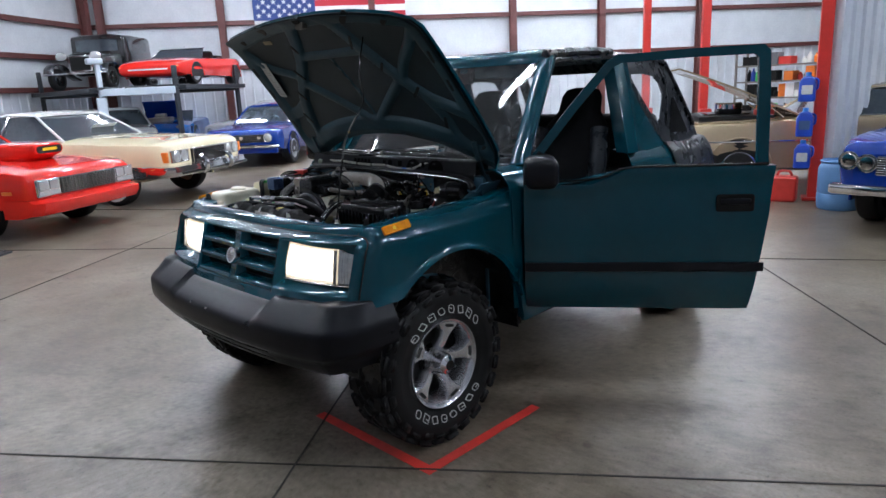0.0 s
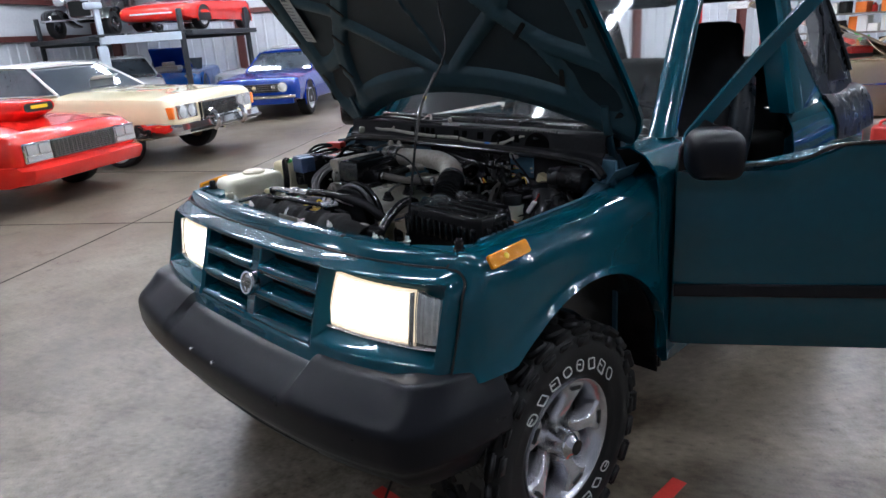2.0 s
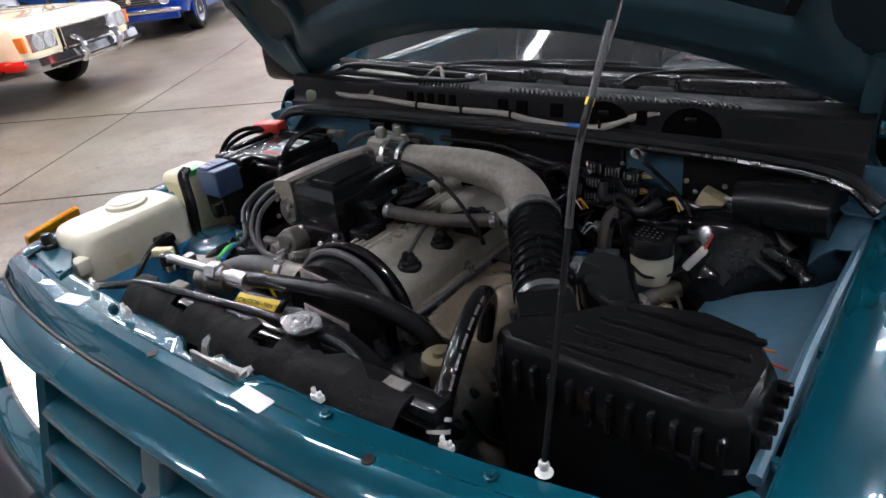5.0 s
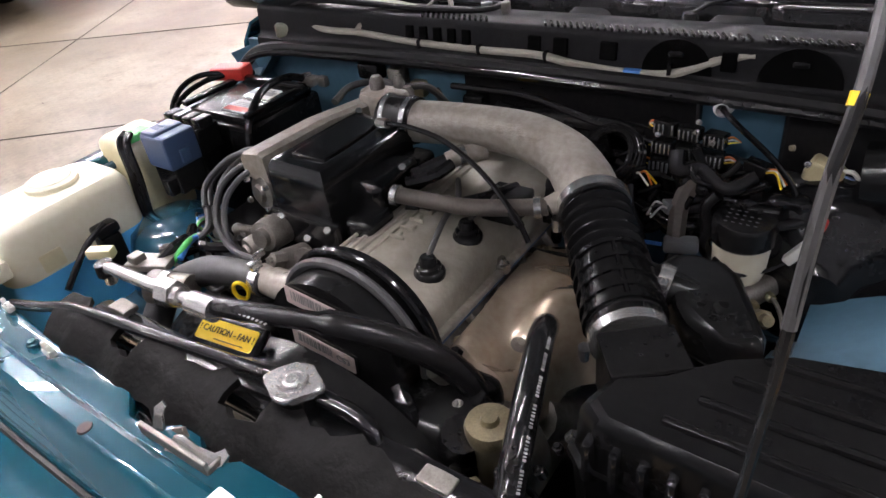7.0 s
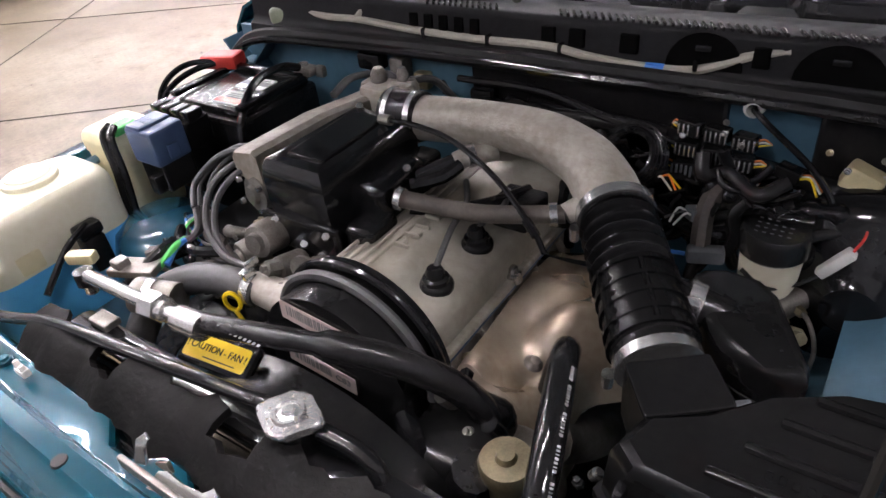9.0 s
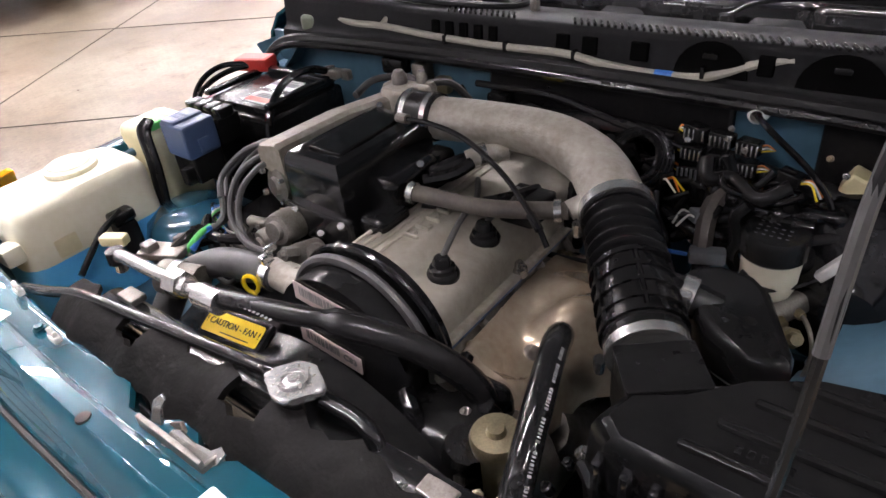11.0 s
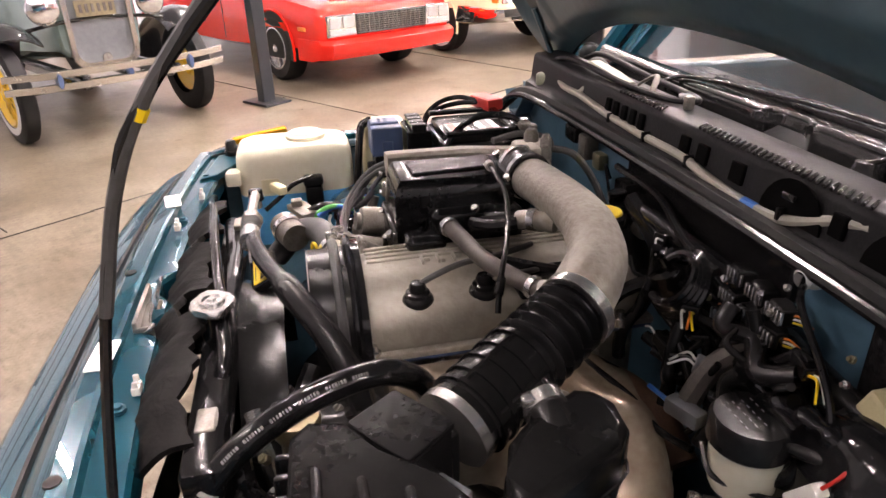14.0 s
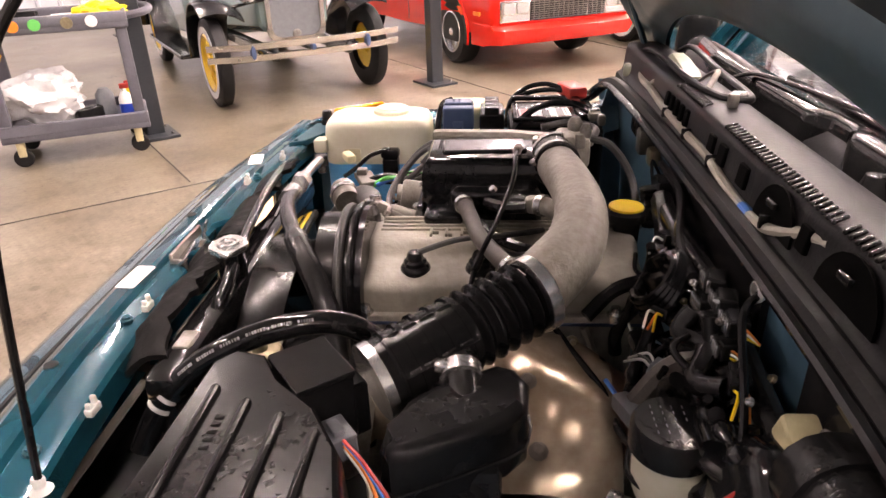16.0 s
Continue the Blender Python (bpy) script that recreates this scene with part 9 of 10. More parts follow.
rx = thing("red_roadster", "bright red open roadster standing up on the lift", "car", "cars on the lift")
part("body", body_loft([(0.82, 0.66, 0.34, 0.50, 0.01), (0.76, 0.76, 0.28, 0.58, 0.02), (0.4, 0.83, 0.22, 0.68, 0.04), (-0.4, 0.84, 0.2, 0.76, 0.04), (-1.4, 0.84, 0.2, 0.80, 0.0), (-2.4, 0.84, 0.22, 0.84, 0.02), (-2.95, 0.78, 0.3, 0.80, 0.0), (-3.05, 0.7, 0.38, 0.7, 0.0)]), REDCAR, rx)
part("windscreen", SHEET([[Vector((-0.62 - 0.42 * t, u * lerp(0.70, 0.56, t), 0.78 + 0.31 * t)) for u in (-1, -0.5, 0, 0.5, 1)] for t in (0, 1)], 0.015), DARKGLASS, rx)
part("screen_frame", T([(-0.62, 0.71, 0.77), (-1.02, 0.58, 1.08), (-1.04, 0.50, 1.10), (-1.04, -0.50, 1.10), (-1.02, -0.58, 1.08), (-0.62, -0.71, 0.77)], 0.016, 6, 2), BLACKCAR, rx)
box_part("bumper_strip", WHITEPL, rx, (0.80, 0, 0.43, 0.06, 1.0, 0.05), bev=0.02)
for s in (1, -1):
    box_part("corner_lamp", ORANGE, rx, (0.72, s * 0.66, 0.50, 0.16, 0.16, 0.05), bev=0.02)
    box_part("seat", CLOTH, rx, (-1.6, s * 0.36, 0.85, 0.2, 0.42, 0.4), bev=0.08)
    for x in (0.0, -2.43):
        road_wheel(rx, x, s * 0.72, 0.30, s, SILVERCAR, 0.2)
box_part("folded_hood", CLOTH, rx, (-2.0, 0, 0.86, 0.4, 1.2, 0.12), bev=0.05)
part("aerial", T([(-2.6, -0.7, 0.82), (-2.66, -0.7, 1.35)], 0.006, 6), STEEL, rx)
arches(rx, (0.0, -2.43), 0.84, 0.30, REDCAR)
rx.matrix_world = at(-13.61, 5.31, -50, 1.845) @ Matrix.Diagonal((1.0, 0.95, 0.80, 1))

old = thing("vintage_saloon", "black vintage saloon with brass-ringed lamps up on the lift", "car", "cars on the lift")
part("hood_body", body_loft([(0.05, 0.33, 0.62, 1.12, 0.05), (0.0, 0.34, 0.60, 1.16, 0.06), (-0.9, 0.42, 0.58, 1.20, 0.06), (-1.0, 0.60, 0.55, 1.22, 0.03)]), BLACKCAR, old)
part("cabin", body_loft([(-1.0, 0.68, 0.5, 1.82, 0.04), (-1.1, 0.72, 0.48, 1.86, 0.05), (-2.6, 0.74, 0.48, 1.86, 0.05), (-2.9, 0.66, 0.55, 1.78, 0.03)]), BLACKCAR, old)
for s in (1, -1):
    box_part("side_window", DARKGLASS, old, (-1.5, s * 0.725, 1.5, 0.5, 0.02, 0.36), (-2.15, s * 0.735, 1.5, 0.5, 0.02, 0.36), bev=0.02)
    part("headlamp", LATHE([(0, 0.02), (0.11, 0.012), (0.135, 0.0), (0.14, -0.02), (0.08, -0.15), (0, -0.17)], facing((0.14, s * 0.43, 1.10), (1, 0, 0)), 22), LAMPGLASS, old, "round chrome headlamp")
    part("front_wing", T([(0.42, s * 0.68, 0.5), (0.3, s * 0.68, 0.76), (0.0, s * 0.68, 0.86), (-0.35, s * 0.68, 0.78), (-0.7, s * 0.68, 0.5), (-1.1, s * 0.7, 0.38)], 0.13, 8, 5, flat=0.35), BLACKCAR, old)
    for x in (0.0, -2.6):
        road_wheel(old, x, s * 0.68, 0.37, s, BLACKCAR, 0.13, spokes=16, paint=BLACKCAR)
box_part("windscreen", DARKGLASS, old, (-0.985, 0, 1.52, 0.02, 1.1, 0.4), bev=0.02)
box_part("radiator_shell", CHROME, old, (0.06, 0, 0.86, 0.05, 0.62, 0.55), bev=0.04)
box_part("radiator_core", INK, old, (0.09, 0, 0.86, 0.02, 0.5, 0.45), bev=0.02)
box_part("front_bumper", CHROME, old, (0.55, 0, 0.52, 0.03, 1.5, 0.05), bev=0.01)
old.matrix_world = at(-15.95, 4.25, -46, 1.845) @ Matrix.Diagonal((0.9, 1.0, 0.74, 1))

# vintage open tourer near the front posts
T_ = thing("vintage_tourer", "grey-green and black vintage car with yellow wire wheels", "car", "parked cars")
part("bonnet_body", body_loft([(0.10, 0.30, 0.60, 1.00, 0.06), (0.06, 0.32, 0.58, 1.04, 0.07), (-0.8, 0.42, 0.52, 1.10, 0.06), (-1.0, 0.58, 0.5, 1.14, 0.03)]), GREENGREY, T_)
part("body", body_loft([(-1.0, 0.64, 0.45, 1.14, 0.02), (-1.2, 0.68, 0.42, 1.16, 0.0), (-2.6, 0.7, 0.42, 1.16, 0.0), (-3.0, 0.6, 0.5, 1.1, 0.0)]), GREENGREY, T_)
part("radiator_shell", RING([(y * 1.12, z * 1.08) for y, z in rounded(0.46, 0.58, 0.10)], rounded(0.44, 0.54, 0.09), 0.05, facing((0.10, 0, 0.80), (1, 0, 0))), NICKEL, T_, "nickel radiator shell")
part("radiator_core", PRISM(rounded(0.46, 0.56, 0.09), 0.03, facing((0.085, 0, 0.80), (1, 0, 0))), GREYPL, T_)
box_part("number_plate", BRASSY, T_, (0.155, -0.02, 0.93, 0.006, 0.30, 0.12), bev=0.004, label="rusty plate with plain bars")
for k in range(6):
    box_part("print_bar", BROWNHOSE, T_, (0.160, -0.13 + 0.045 * k, 0.93, 0.004, 0.022, 0.06), bev=0)
part("crank_badge", LATHE([(0, 0.012), (0.035, 0.008), (0.04, 0)], facing((0.125, 0, 0.55), (1, 0, 0)), 14), DULLSTEEL, T_)
for dz in (-0.045, 0.045):
    part("front_bumper", LOFT([[Vector((x, y, 0.49 + dz + q)) for x, q in ((xx, -0.026), (xx + 0.012, -0.022), (xx + 0.012, 0.022), (xx, 0.026))] for xx, y in ((0.38, -0.84), (0.47, -0.6), (0.50, -0.3), (0.51, 0), (0.50, 0.3), (0.47, 0.6), (0.38, 0.84))]), NICKEL, T_, "nickel bumper bar")
for y in (-0.5, 0, 0.5):
    part("bumper_medallion", LATHE([(0, 0.03), (0.025, 0.026), (0.03, 0.0), (0.03, -0.03)], facing((0.505 if y == 0 else 0.485, y, 0.49), (1, 0, 0)) @ Matrix.Diagonal((0.7, 2.0 if y else 1, 1, 1)), 14), BLUEPL, T_)
    box_part("bumper_iron", BLACKCAR, T_, (0.30, y * 0.8, 0.47, 0.36, 0.04, 0.03), bev=0.008)
for s in (1, -1):
    rows = []
    for a in [radians(52 + 11 * k) for k in range(13)]:
        rows.append([Vector((0.44 * math.cos(a) - 0.02, s * (0.69 + q), 0.42 + 0.46 * math.sin(a) - 1.6 * q * q)) for q in (-0.22, -0.15, -0.08, 0, 0.08, 0.13)])
    part("front_wing", SHEET(rows, 0.012), BLACKCAR, T_, "glossy black wing")
    box_part("running_board", BLACKCAR, T_, (-1.45, s * 0.74, 0.34, 1.7, 0.28, 0.04), bev=0.01)
    part("rear_wing", SHEET([[Vector((-2.65 + 0.46 * math.cos(a), s * (0.71 + q), 0.38 + 0.46 * math.sin(a))) for q in (-0.14, 0, 0.13)] for a in [radians(-10 + 16 * k) for k in range(13)]], 0.012), BLACKCAR, T_)
    part("headlamp", LATHE([(0, 0.02), (0.09, 0.012), (0.11, 0.0), (0.115, -0.02), (0.06, -0.14), (0, -0.16)], facing((0.20, s * 0.40, 0.95), (1, 0, 0)), 22), CHROME, T_, "round chrome headlamp")
    part("lamp_bar", T([(0.12, 0, 0.86), (0.12, s * 0.3, 0.84), (0.10, s * 0.55, 0.80)], 0.015, 8), BLACKCAR, T_)
    for x in (0.0, -2.65):
        road_wheel(T_, x, s * 0.70, 0.37, s, WHEELYEL, 0.12, white=True, spokes=20, paint=WHEELYEL)
    part("windscreen_post", T([(-0.98, s * 0.58, 1.14), (-1.05, s * 0.58, 1.55)], 0.014, 6), BLACKCAR, T_)
    part("frame_rail", B((-1.2, s * 0.32, 0.45, 3.4, 0.06, 0.1), bev=0.01), BLACKCAR, T_)
box_part("front_axle", BLACKCAR, T_, (0.0, 0, 0.36, 0.06, 1.3, 0.06), bev=0.02)
box_part("windscreen", DARKGLASS, T_, (-1.02, 0, 1.36, 0.02, 1.1, 0.36), bev=0.01)
part("folding_top", B((-2.1, 0, 1.78, 1.9, 1.3, 0.05), bev=0.02), CLOTH, T_)
T_.matrix_world = at(-5.19, -1.62, 34)

# black storage-lift posts round the tourer
for x, y in ((-3.91, -2.40), (-5.55, -0.40), (-9.0, -5.2), (-9.6, -3.2)):
    po = thing("lift_post", "black steel lift post bolted to the floor", "post", "black lift posts")
    box_part("post", LIFTGREY, po, (0, 0, 1.5, 0.10, 0.13, 3.0), bev=0.012)
    box_part("foot_plate", LIFTGREY, po, (0, 0, 0.011, 0.36, 0.28, 0.022), bev=0.004)
    for q in (-0.12, 0.12):
        part("anchor_bolt", LATHE([(0, 0.03), (0.012, 0.03), (0.014, 0.012)], Matrix.Translation((q, 0.1, 0.01)), 6), STEEL, po)
    po.matrix_world = at(x, y, 38)

# tan car with its bonnet up
tn = thing("tan_saloon", "metallic tan sixties saloon with its bonnet raised", "car", "parked cars")
part("body", body_loft([(0.80, 0.74, 0.46, 0.74, 0.01), (0.76, 0.84, 0.40, 0.84, 0.01), (0.0, 0.88, 0.30, 0.90, 0.02), (-1.0, 0.88, 0.28, 0.93, 0.02), (-2.2, 0.88, 0.28, 0.94, 0.0), (-3.7, 0.84, 0.36, 0.90, 0.0)]), TAN, tn)
part("raised_bonnet", SHEET([[Vector((lerp(-0.72, 0.72, t), u * 0.72, lerp(0.95, 1.58, t) + 0.03 * math.sin(math.pi * t) + 0.02 * (1 - u * u))) for u in (-1, -0.5, 0, 0.5, 1)] for t in (0, 0.25, 0.5, 0.75, 1)] + [[Vector((0.84, u * 0.70, 1.555)) for u in (-1, -0.5, 0, 0.5, 1)], [Vector((0.86, u * 0.69, 1.50)) for u in (-1, -0.5, 0, 0.5, 1)]], 0.02), TAN, tn)
for s in (1, -1):
    part("hinge_strut", T([(-0.55, s * 0.66, 0.92), (-0.35, s * 0.66, 1.10), (-0.62, s * 0.66, 1.0)], 0.014, 6, 2), CHROME, tn)
part("engine_block", B((0.05, 0, 0.90, 0.6, 0.5, 0.14), (0.0, 0, 1.0, 0.3, 0.34, 0.08), bev=0.03), BLACK, tn)
part("air_cleaner", LATHE([(0, 0.08), (0.16, 0.08), (0.18, 0.06), (0.18, 0.0), (0, 0.0)], Matrix.Translation((0, 0, 1.03)), 20), CHROME, tn)
part("bay_box", B((-0.35, 0.45, 0.97, 0.22, 0.18, 0.12), bev=0.02), REDPL, tn)
# black slab on the closed body stands in for the shaded engine bay
box_part("bay_dark_slab", INK, tn, (0.0, 0, 0.93, 0.9, 1.2, 0.06))
box_part("grille", CHROME, tn, (0.80, 0, 0.64, 0.03, 1.0, 0.16))
box_part("front_bumper", CHROME, tn, (0.86, 0, 0.46, 0.08, 1.74, 0.09), bev=0.03)
for s in (1, -1):
    for z in (0.60, 0.74):
        part("headlamp", LATHE([(0, 0.03), (0.06, 0.022), (0.085, 0.0), (0.10, 0.01), (0.10, -0.03)], facing((0.82, s * 0.68, z), (1, 0, 0)), 20), CHROME, tn, "stacked chrome headlamp")
    box_part("side_trim", CHROME, tn, (-1.3, s * 0.885, 0.66, 3.4, 0.012, 0.02), bev=0.004)
    for x in (0.0, -2.75):
        road_wheel(tn, x, s * 0.78, 0.33, s, CHROME, 0.2)
arches(tn, (0.0, -2.75), 0.876, 0.33, TAN)
cabin(tn, TAN, DARKGLASS, 0, -0.8, -1.3, -2.2, -2.7, 0.92, 1.25, 0.78, 0.62)
tn.matrix_world = at(-1.05, 7.39, -148)

# blue car by the partition
bl = thing("blue_saloon", "blue sixties saloon with chrome grille beside the partition", "car", "parked cars")
part("body", body_loft([(0.85, 0.74, 0.44, 0.74, 0.01), (0.80, 0.86, 0.38, 0.84, 0.01), (0.0, 0.9, 0.3, 0.90, 0.04), (-1.0, 0.9, 0.28, 0.94, 0.02), (-3.7, 0.85, 0.36, 0.9, 0.0)]), BLUECAR, bl)
box_part("grille", INK, bl, (0.85, 0, 0.64, 0.03, 1.1, 0.17))
for k in range(8):
    box_part("grille_bar", CHROME, bl, (0.868, 0, 0.565 + 0.021 * k, 0.012, 1.08, 0.008), bev=0.002)
box_part("front_bumper", CHROME, bl, (0.91, 0, 0.43, 0.09, 1.8, 0.10), bev=0.03)
for s in (1, -1):
    for q in (0.62, 0.77):
        part("headlamp", LATHE([(0, 0.03), (0.06, 0.022), (0.075, 0.0), (0.085, 0.01), (0.085, -0.03)], facing((0.86, s * q, 0.66 + (0.02 if q > 0.7 else 0)), (1, 0, 0)), 20), CHROME, bl)
    for x in (0.0, -2.75):
        road_wheel(bl, x, s * 0.78, 0.33, s, CHROME, 0.2)
arches(bl, (0.0, -2.75), 0.895, 0.33, BLUECAR)
cabin(bl, BLUECAR, DARKGLASS, 0, -0.8, -1.3, -2.2, -2.8, 0.94, 1.38, 0.8, 0.62)
bl.matrix_world = at(1.86, 5.78, -95)

# passage post with jugs, drum, shelf, red lift posts, flag
qp = part("passage_post", B((0, 0, 3.0, 0.13, 0.13, 6.0), (0, 0, 0.02, 0.24, 0.24, 0.04), bev=0.008), REDSTEEL)
qp.matrix_world = at(0.27, 6.70, 20)
tagged(qp, "red painted steel post at the end of the partition", "post", kind="structure")
for k, z in enumerate((1.27, 0.88, 0.52)):
    jg = thing("blue_jug", "blue plastic jug hung on the red post", "jug", "blue jugs")
    part("jug_body", LOFT([[Vector((x, y, z_)) for x, y in rounded(w, d, 0.03)] for z_, w, d in ((-0.13, 0.15, 0.13), (-0.12, 0.17, 0.15), (0.08, 0.17, 0.15), (0.13, 0.12, 0.12), (0.15, 0.06, 0.06))]), BLUEJUG, jg)
    part("jug_label", PRISM(rounded(0.11, 0.10, 0.01), 0.002, facing((0, -0.076, 0), (0, -1, 0))), WHITEINK if k != 1 else BLUEPL, jg)
    part("jug_cap", LATHE([(0.03, 0.15), (0.03, 0.19), (0, 0.19)], None, 14), BLUEW, jg)
    part("jug_handle", T([(0.06, 0, 0.12), (0.10, 0, 0.10), (0.10, 0, 0.02), (0.08, 0, 0)], 0.013, 8), BLUEJUG, jg)
    part("hook", T([(0, 0.06, 0.14), (0, 0.10, 0.14), (0, 0.14, 0.14)], 0.01, 6), STEEL, jg)
    jg.matrix_world = at(0.175, 6.52, 14, z)
rc_ = thing("red_canister", "red plastic canister at the foot of the post", "canister")
part("body", B((0, 0, 0.15, 0.28, 0.2, 0.30), bev=0.03, seg=3), REDPL, rc_)
part("handle", T([(-0.08, 0, 0.29), (-0.05, 0, 0.35), (0.05, 0, 0.35), (0.08, 0, 0.29)], 0.015, 8), REDPL, rc_)
rc_.matrix_world = at(0.02, 6.46, 10)
dr = thing("plastic_drum", "faded blue plastic drum against the partition", "drum")
part("drum_body", LATHE([(0, 0.0), (0.2, 0.0), (0.215, 0.03), (0.22, 0.16), (0.212, 0.175), (0.22, 0.19), (0.22, 0.44), (0.20, 0.48), (0.19, 0.5), (0, 0.5)], None, 30), BARREL, dr)
part("drum_rim", LATHE([(0.2, 0.5), (0.21, 0.52), (0.19, 0.53), (0.18, 0.5)], None, 30), BARREL, dr)
dr.matrix_world = at(0.64, 6.30, 0)

sf = thing("steel_shelf", "wire steel shelf full of coloured boxes and bottles", "shelf")
for x in (-1.4, 1.4):
    for y in (-0.22, 0.22):
        box_part("upright", DULLSTEEL, sf, (x, y, 1.0, 0.04, 0.04, 2.0), bev=0.005)
for z in (0.25, 0.62, 0.96, 1.28, 1.60):
    box_part("board", DULLSTEEL, sf, (0, 0, z, 2.84, 0.48, 0.03), bev=0.004)
sf.matrix_world = at(-1.7, 12.9, -8)
cols = (REDPL, BLACK, GREEN, STICKER, BLUEJUG, INK, ORANGE, GREYPL, WHITEPL, BLACK)
for z in (0.265, 0.635, 0.975, 1.295, 1.615):
    x = -1.3
    while x < 1.3:
        w, h_ = random.uniform(0.06, 0.20), random.uniform(0.12, 0.27)
        if z > 1.6:
            w *= 2.2
        m_ = sf.matrix_world @ Matrix.Translation((x + w / 2, random.uniform(-0.06, 0.04), z))
        if random.random() < 0.35:
            bx = part("bottle", LATHE([(0, 0), (0.045, 0), (0.05, 0.02), (0.05, h_ * 0.65), (0.02, h_ * 0.85), (0.02, h_), (0, h_)], None, 14), random.choice(cols))
            tagged(bx, "plastic bottle on the steel shelf", "bottle", "shelf bottles")
            w = 0.11
        else:
            bx = part("carton", B((0, 0, h_ / 2, w, 0.26, h_), bev=0.006), random.choice(cols))
            tagged(bx, "small coloured carton on the steel shelf", "box", "shelf cartons")
        bx.matrix_world = m_
        x += w + 0.015
for x, y in ((-4.55, 11.7), (-2.98, 11.0)):
    rp = thing("red_lift_post", "tall red two-post lift column", "post", "red lift columns")
    box_part("column", REDSTEEL, rp, (0, 0, 2.4, 0.15, 0.12, 4.8), bev=0.015)
    box_part("carriage", REDSTEEL, rp, (0, -0.12, 0.5, 0.22, 0.14, 0.7), bev=0.02)
    box_part("foot_plate", REDSTEEL, rp, (0, 0, 0.015, 0.5, 0.45, 0.03), bev=0.004)
    part("lift_arm", T([(0, -0.15, 0.3), (0.4, -0.5, 0.28), (0.8, -0.9, 0.28)], 0.05, 8), REDSTEEL, rp)
    rp.matrix_world = at(x, y, 45)

fm = facing((-14.86, 11.27, 3.78), (0.811, -0.584, 0))
flag = thing("wall_flag", "large cloth flag with stars and stripes hung on the wall", "flag")
FW, FH = 4.6, 2.42
for k in range(13):
    z0 = FH / 2 - FH * k / 13
    part("stripe", SHEET([[fm @ Vector((lerp(-FW / 2, FW / 2, i / 16), z, 0.02 * math.sin(i * 0.9))) for i in range(17)] for z in (z0, z0 - FH / 13)]), FLAGRED if k % 2 == 0 else FLAGWHITE, flag)
part("canton", SHEET([[fm @ Vector((lerp(-FW / 2 - 0.01, -FW / 2 + 1.84, i / 6), z, 0.03 + 0.02 * math.sin(i * 0.9))) for i in range(7)] for z in (FH / 2 + 0.01, FH / 2 - FH * 7 / 13)]), FLAGBLUE, flag)
star = [((0.085 if k % 2 == 0 else 0.035) * math.sin(math.pi * k / 5), (0.085 if k % 2 == 0 else 0.035) * math.cos(math.pi * k / 5)) for k in range(10)]
for r in range(9):
    for c in range(6 if r % 2 == 0 else 5):
        part("star", PRISM(star, 0.004, fm @ Matrix.Translation((-FW / 2 + 0.15 + 0.305 * c + (0.152 if r % 2 else 0), FH / 2 - 0.13 - 0.13 * r, 0.056))), FLAGWHITE, flag)

# tool cart with things on it
CM = at(-3.57, -2.75, 118)
cart = thing("tool_cart", "grey plastic two-tier tool cart on castors", "cart")
box_part("top_tray", CARTGREY, cart, (0, 0, 0.86, 0.90, 0.60, 0.05), (0, 0.29, 0.905, 0.90, 0.03, 0.07), (0, -0.29, 0.905, 0.90, 0.03, 0.07), (0.435, 0, 0.905, 0.03, 0.6, 0.07), (-0.435, 0, 0.905, 0.03, 0.6, 0.07), bev=0.012)
box_part("lower_tray", CARTGREY, cart, (0, 0, 0.20, 0.90, 0.60, 0.05), (0, 0.29, 0.25, 0.90, 0.03, 0.08), (0, -0.29, 0.25, 0.90, 0.03, 0.08), (0.435, 0, 0.25, 0.03, 0.6, 0.08), (-0.435, 0, 0.25, 0.03, 0.6, 0.08), bev=0.012)
part("push_handle", T([(0.42, -0.25, 0.90), (0.55, -0.25, 0.92), (0.60, 0, 0.92), (0.55, 0.25, 0.92), (0.42, 0.25, 0.90)], 0.025, 8), CARTGREY, cart)
for sx in (-1, 1):
    for sy in (-1, 1):
        box_part("leg", CARTGREY, cart, (sx * 0.40, sy * 0.25, 0.53, 0.07, 0.06, 0.66), bev=0.012)
        cs = part("castor", LATHE([(0, -0.02), (0.05, -0.02), (0.06, -0.012), (0.06, 0.012), (0.05, 0.02), (0, 0.02)], Matrix.Translation((sx * 0.36, sy * 0.22, 0.06)) @ Matrix.Rotation(radians(90), 4, "X"), 20), TYRE, cart)
        box_part("castor_fork", CREAMPL, cs, (sx * 0.36, sy * 0.22, 0.12, 0.05, 0.055, 0.10), bev=0.008)
for x, mt in ((-0.30, WHITEINK), (-0.20, ORANGE), (-0.08, GREEN), (0.10, BRASSY), (0.24, STICKER)):
    st = part("round_sticker", LATHE([(0, 0.002), (0.035, 0.002), (0.036, 0)], facing((x, -0.306, 0.89), (0, -1, 0)), 16), mt, cart)
cart.matrix_world = CM
def on_cart(name, bm, mat_, x, y, z, label, cat, rot=0):
    ob = part(name, bm, mat_)
    ob.matrix_world = CM @ Matrix.Translation((x * 0.82, y, z)) @ Matrix.Rotation(radians(rot), 4, "Z")
    return tagged(ob, label, cat)
bm = bmesh.new()
bmesh.ops.create_icosphere(bm, subdivisions=4, radius=1)
for v in bm.verts:
    n_ = noise.noise(v.co * 1.6) * 0.35 + noise.noise(v.co * 4.5) * 0.18 + noise.noise(v.co * 11) * 0.07
    v.co = Vector((v.co.x * 0.26, v.co.y * 0.20, max(-0.9, v.co.z) * 0.17)) * (1 + n_)
lowz = min(v.co.z for v in bm.verts)
for v in bm.verts:
    v.co.z -= lowz
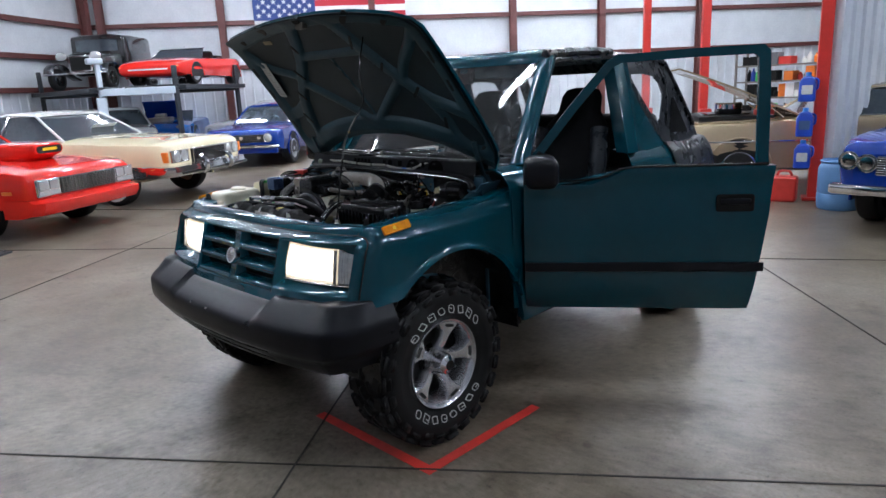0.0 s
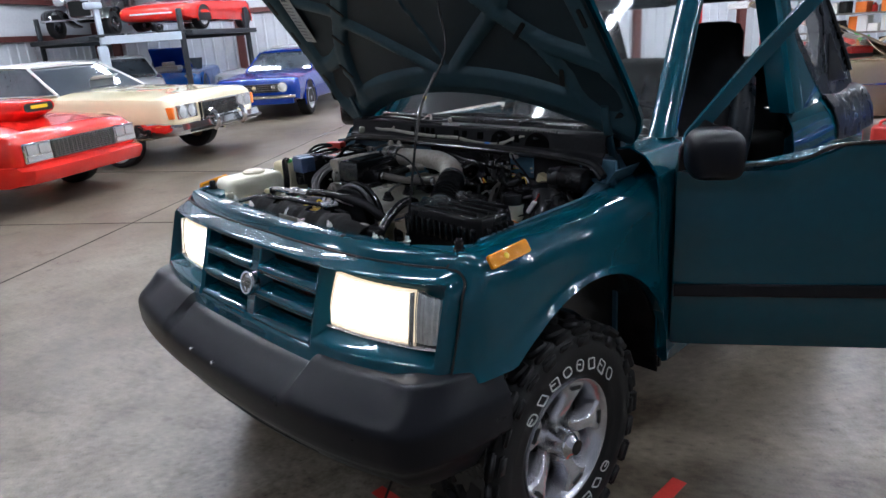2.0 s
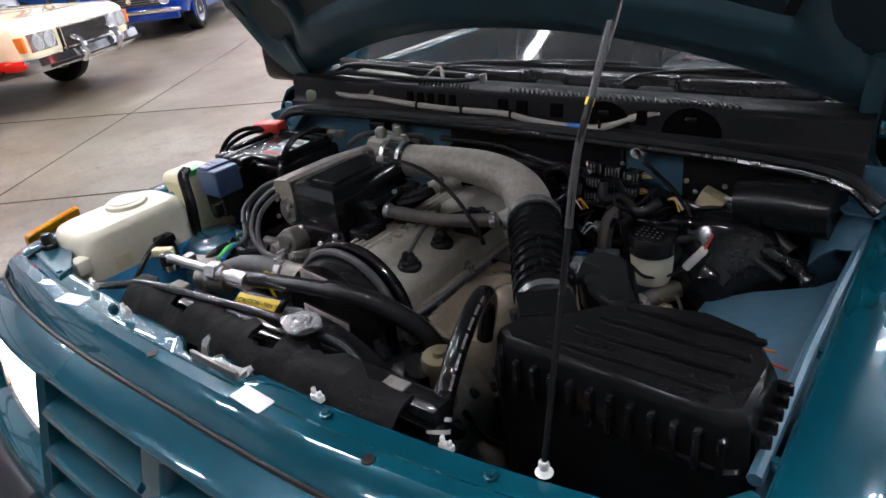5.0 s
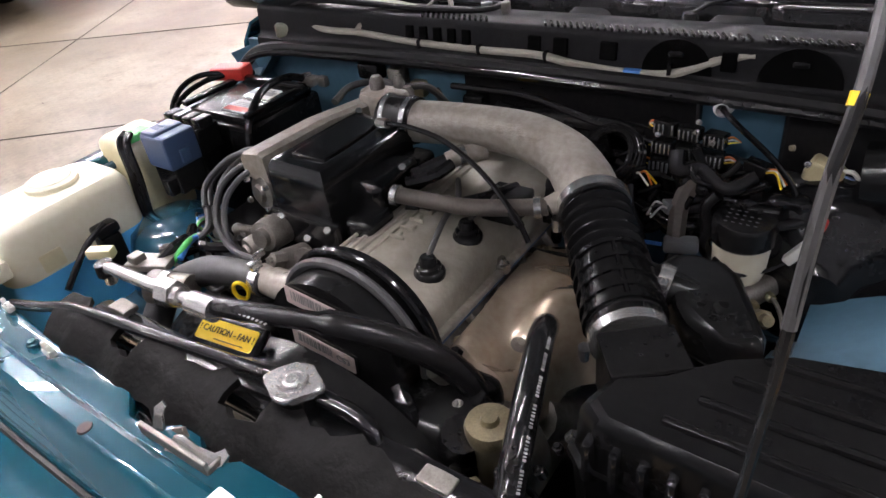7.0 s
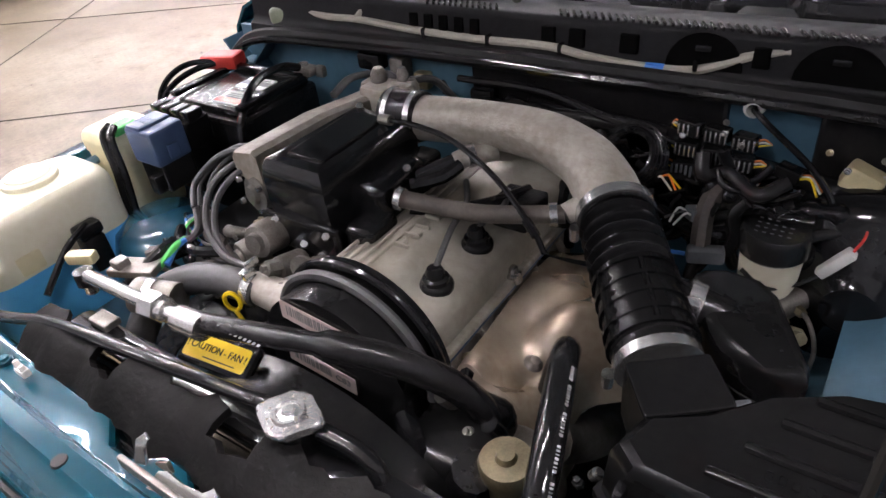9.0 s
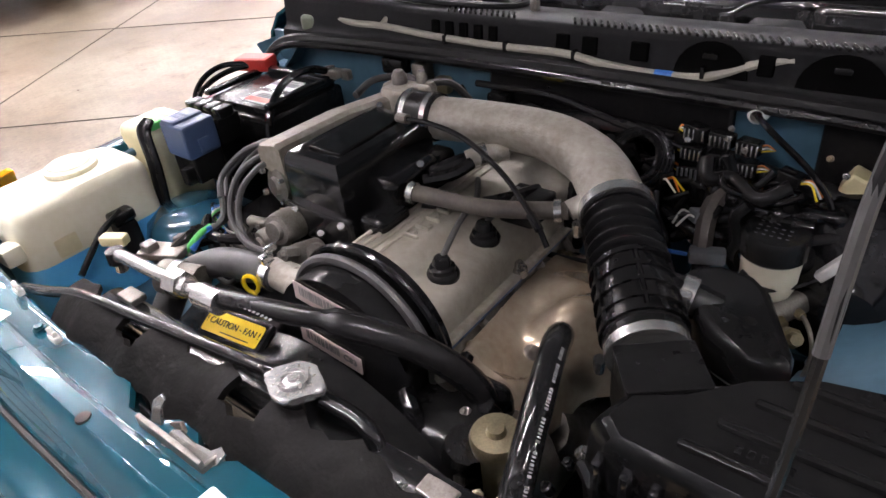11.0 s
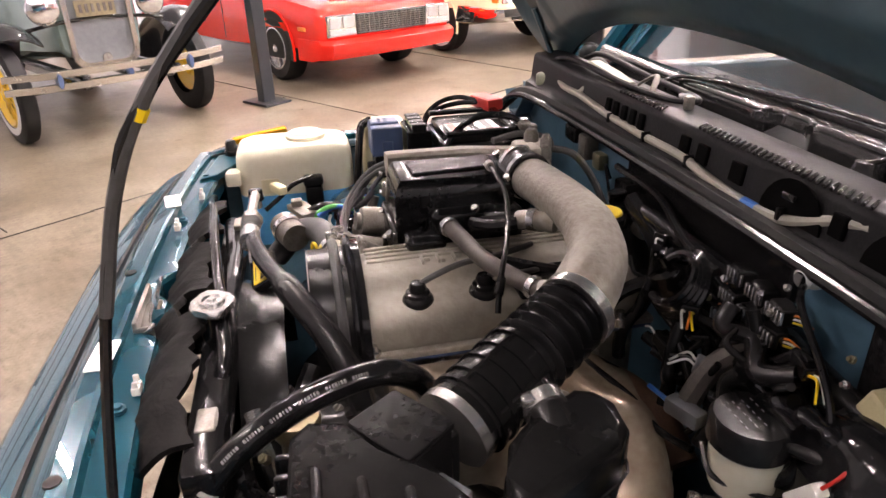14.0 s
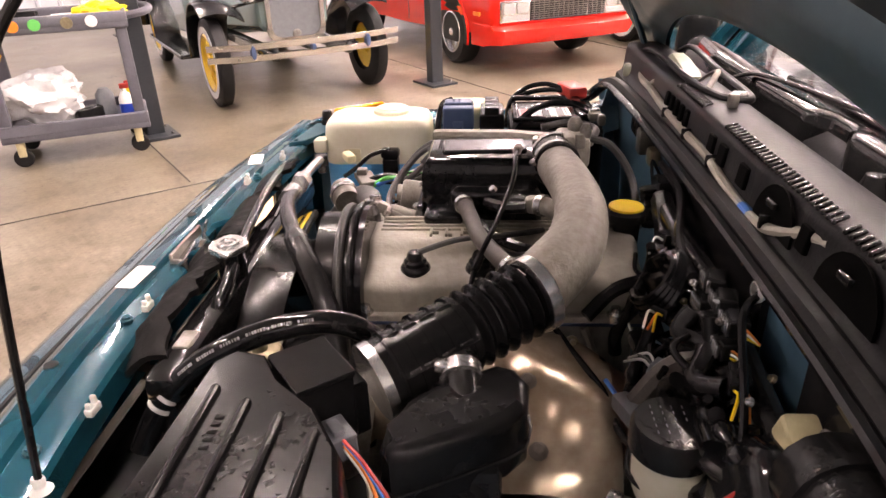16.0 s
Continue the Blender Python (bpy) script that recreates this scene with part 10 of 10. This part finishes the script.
on_cart("plastic_bag", bm, BAGPL, -0.18, -0.06, 0.226, "crumpled clear plastic bag on the lower tray", "bag")
on_cart("black_case", B((0, 0, 0.05, 0.18, 0.09, 0.10), bev=0.015), BLACK, 0.10, -0.12, 0.226, "black moulded tool case on the lower tray", "case", 25)
on_cart("grey_canister", LATHE([(0, 0), (0.055, 0), (0.06, 0.02), (0.06, 0.16), (0.03, 0.2), (0, 0.2)], None, 18), GREYPL, 0.24, -0.05, 0.226, "dull grey canister on the lower tray", "canister")
for x, y, body, capm_, nm in ((0.40, -0.14, WHITEPL, REDPL, "white spray bottle with a red trigger head"), (0.44, -0.05, YELLOW, REDPL, "yellow cleaner bottle with a red cap")):
    bt = thing("cleaner_bottle", nm + " on the lower tray", "bottle", "cleaner bottles")
    part("bottle_body", LATHE([(0, 0), (0.042, 0), (0.047, 0.012), (0.047, 0.13), (0.03, 0.165), (0.016, 0.18), (0.016, 0.2)], None, 18), body, bt)
    part("bottle_label", LATHE([(0.0478, 0.03), (0.0478, 0.10)], None, 18), BLUEJUG if body is WHITEPL else WHITEPL, bt)
    part("trigger_head", B((0.01, 0, 0.215, 0.07, 0.03, 0.035), bev=0.008), capm_, bt)
    bt.matrix_world = CM @ Matrix.Translation((x * 0.82, y, 0.226))
rag = bmesh.new()
bmesh.ops.create_icosphere(rag, subdivisions=4, radius=1)
for v in rag.verts:
    n_ = noise.noise(v.co * 2.2) * 0.4 + noise.noise(v.co * 6) * 0.15
    v.co = Vector((v.co.x * 0.16, v.co.y * 0.11, max(-0.5, v.co.z) * 0.06)) * (1 + n_)
lowz = min(v.co.z for v in rag.verts)
for v in rag.verts:
    v.co.z -= lowz
on_cart("orange_rag", rag, YELLOW, 0.36, -0.08, 0.886, "crumpled orange cloth on the cart's top tray", "cloth", 20)
on_cart("spanner_set", B((0, 0, 0.012, 0.3, 0.03, 0.015), (0, 0.06, 0.012, 0.26, 0.025, 0.015), bev=0.005), STEEL, 0.0, -0.1, 0.886, "row of steel spanners on the top tray", "tools", 15)
on_cart("black_tool", B((0, 0, 0.03, 0.22, 0.06, 0.06), bev=0.015), BLACK, -0.22, 0.05, 0.886, "black power tool on the top tray", "tool", -20)
on_cart("paper_tray", B((0, 0, 0.01, 0.2, 0.15, 0.02), bev=0.004), WHITEPL, 0.12, 0.08, 0.886, "white shallow parts tray on the top tray", "tray", 10)
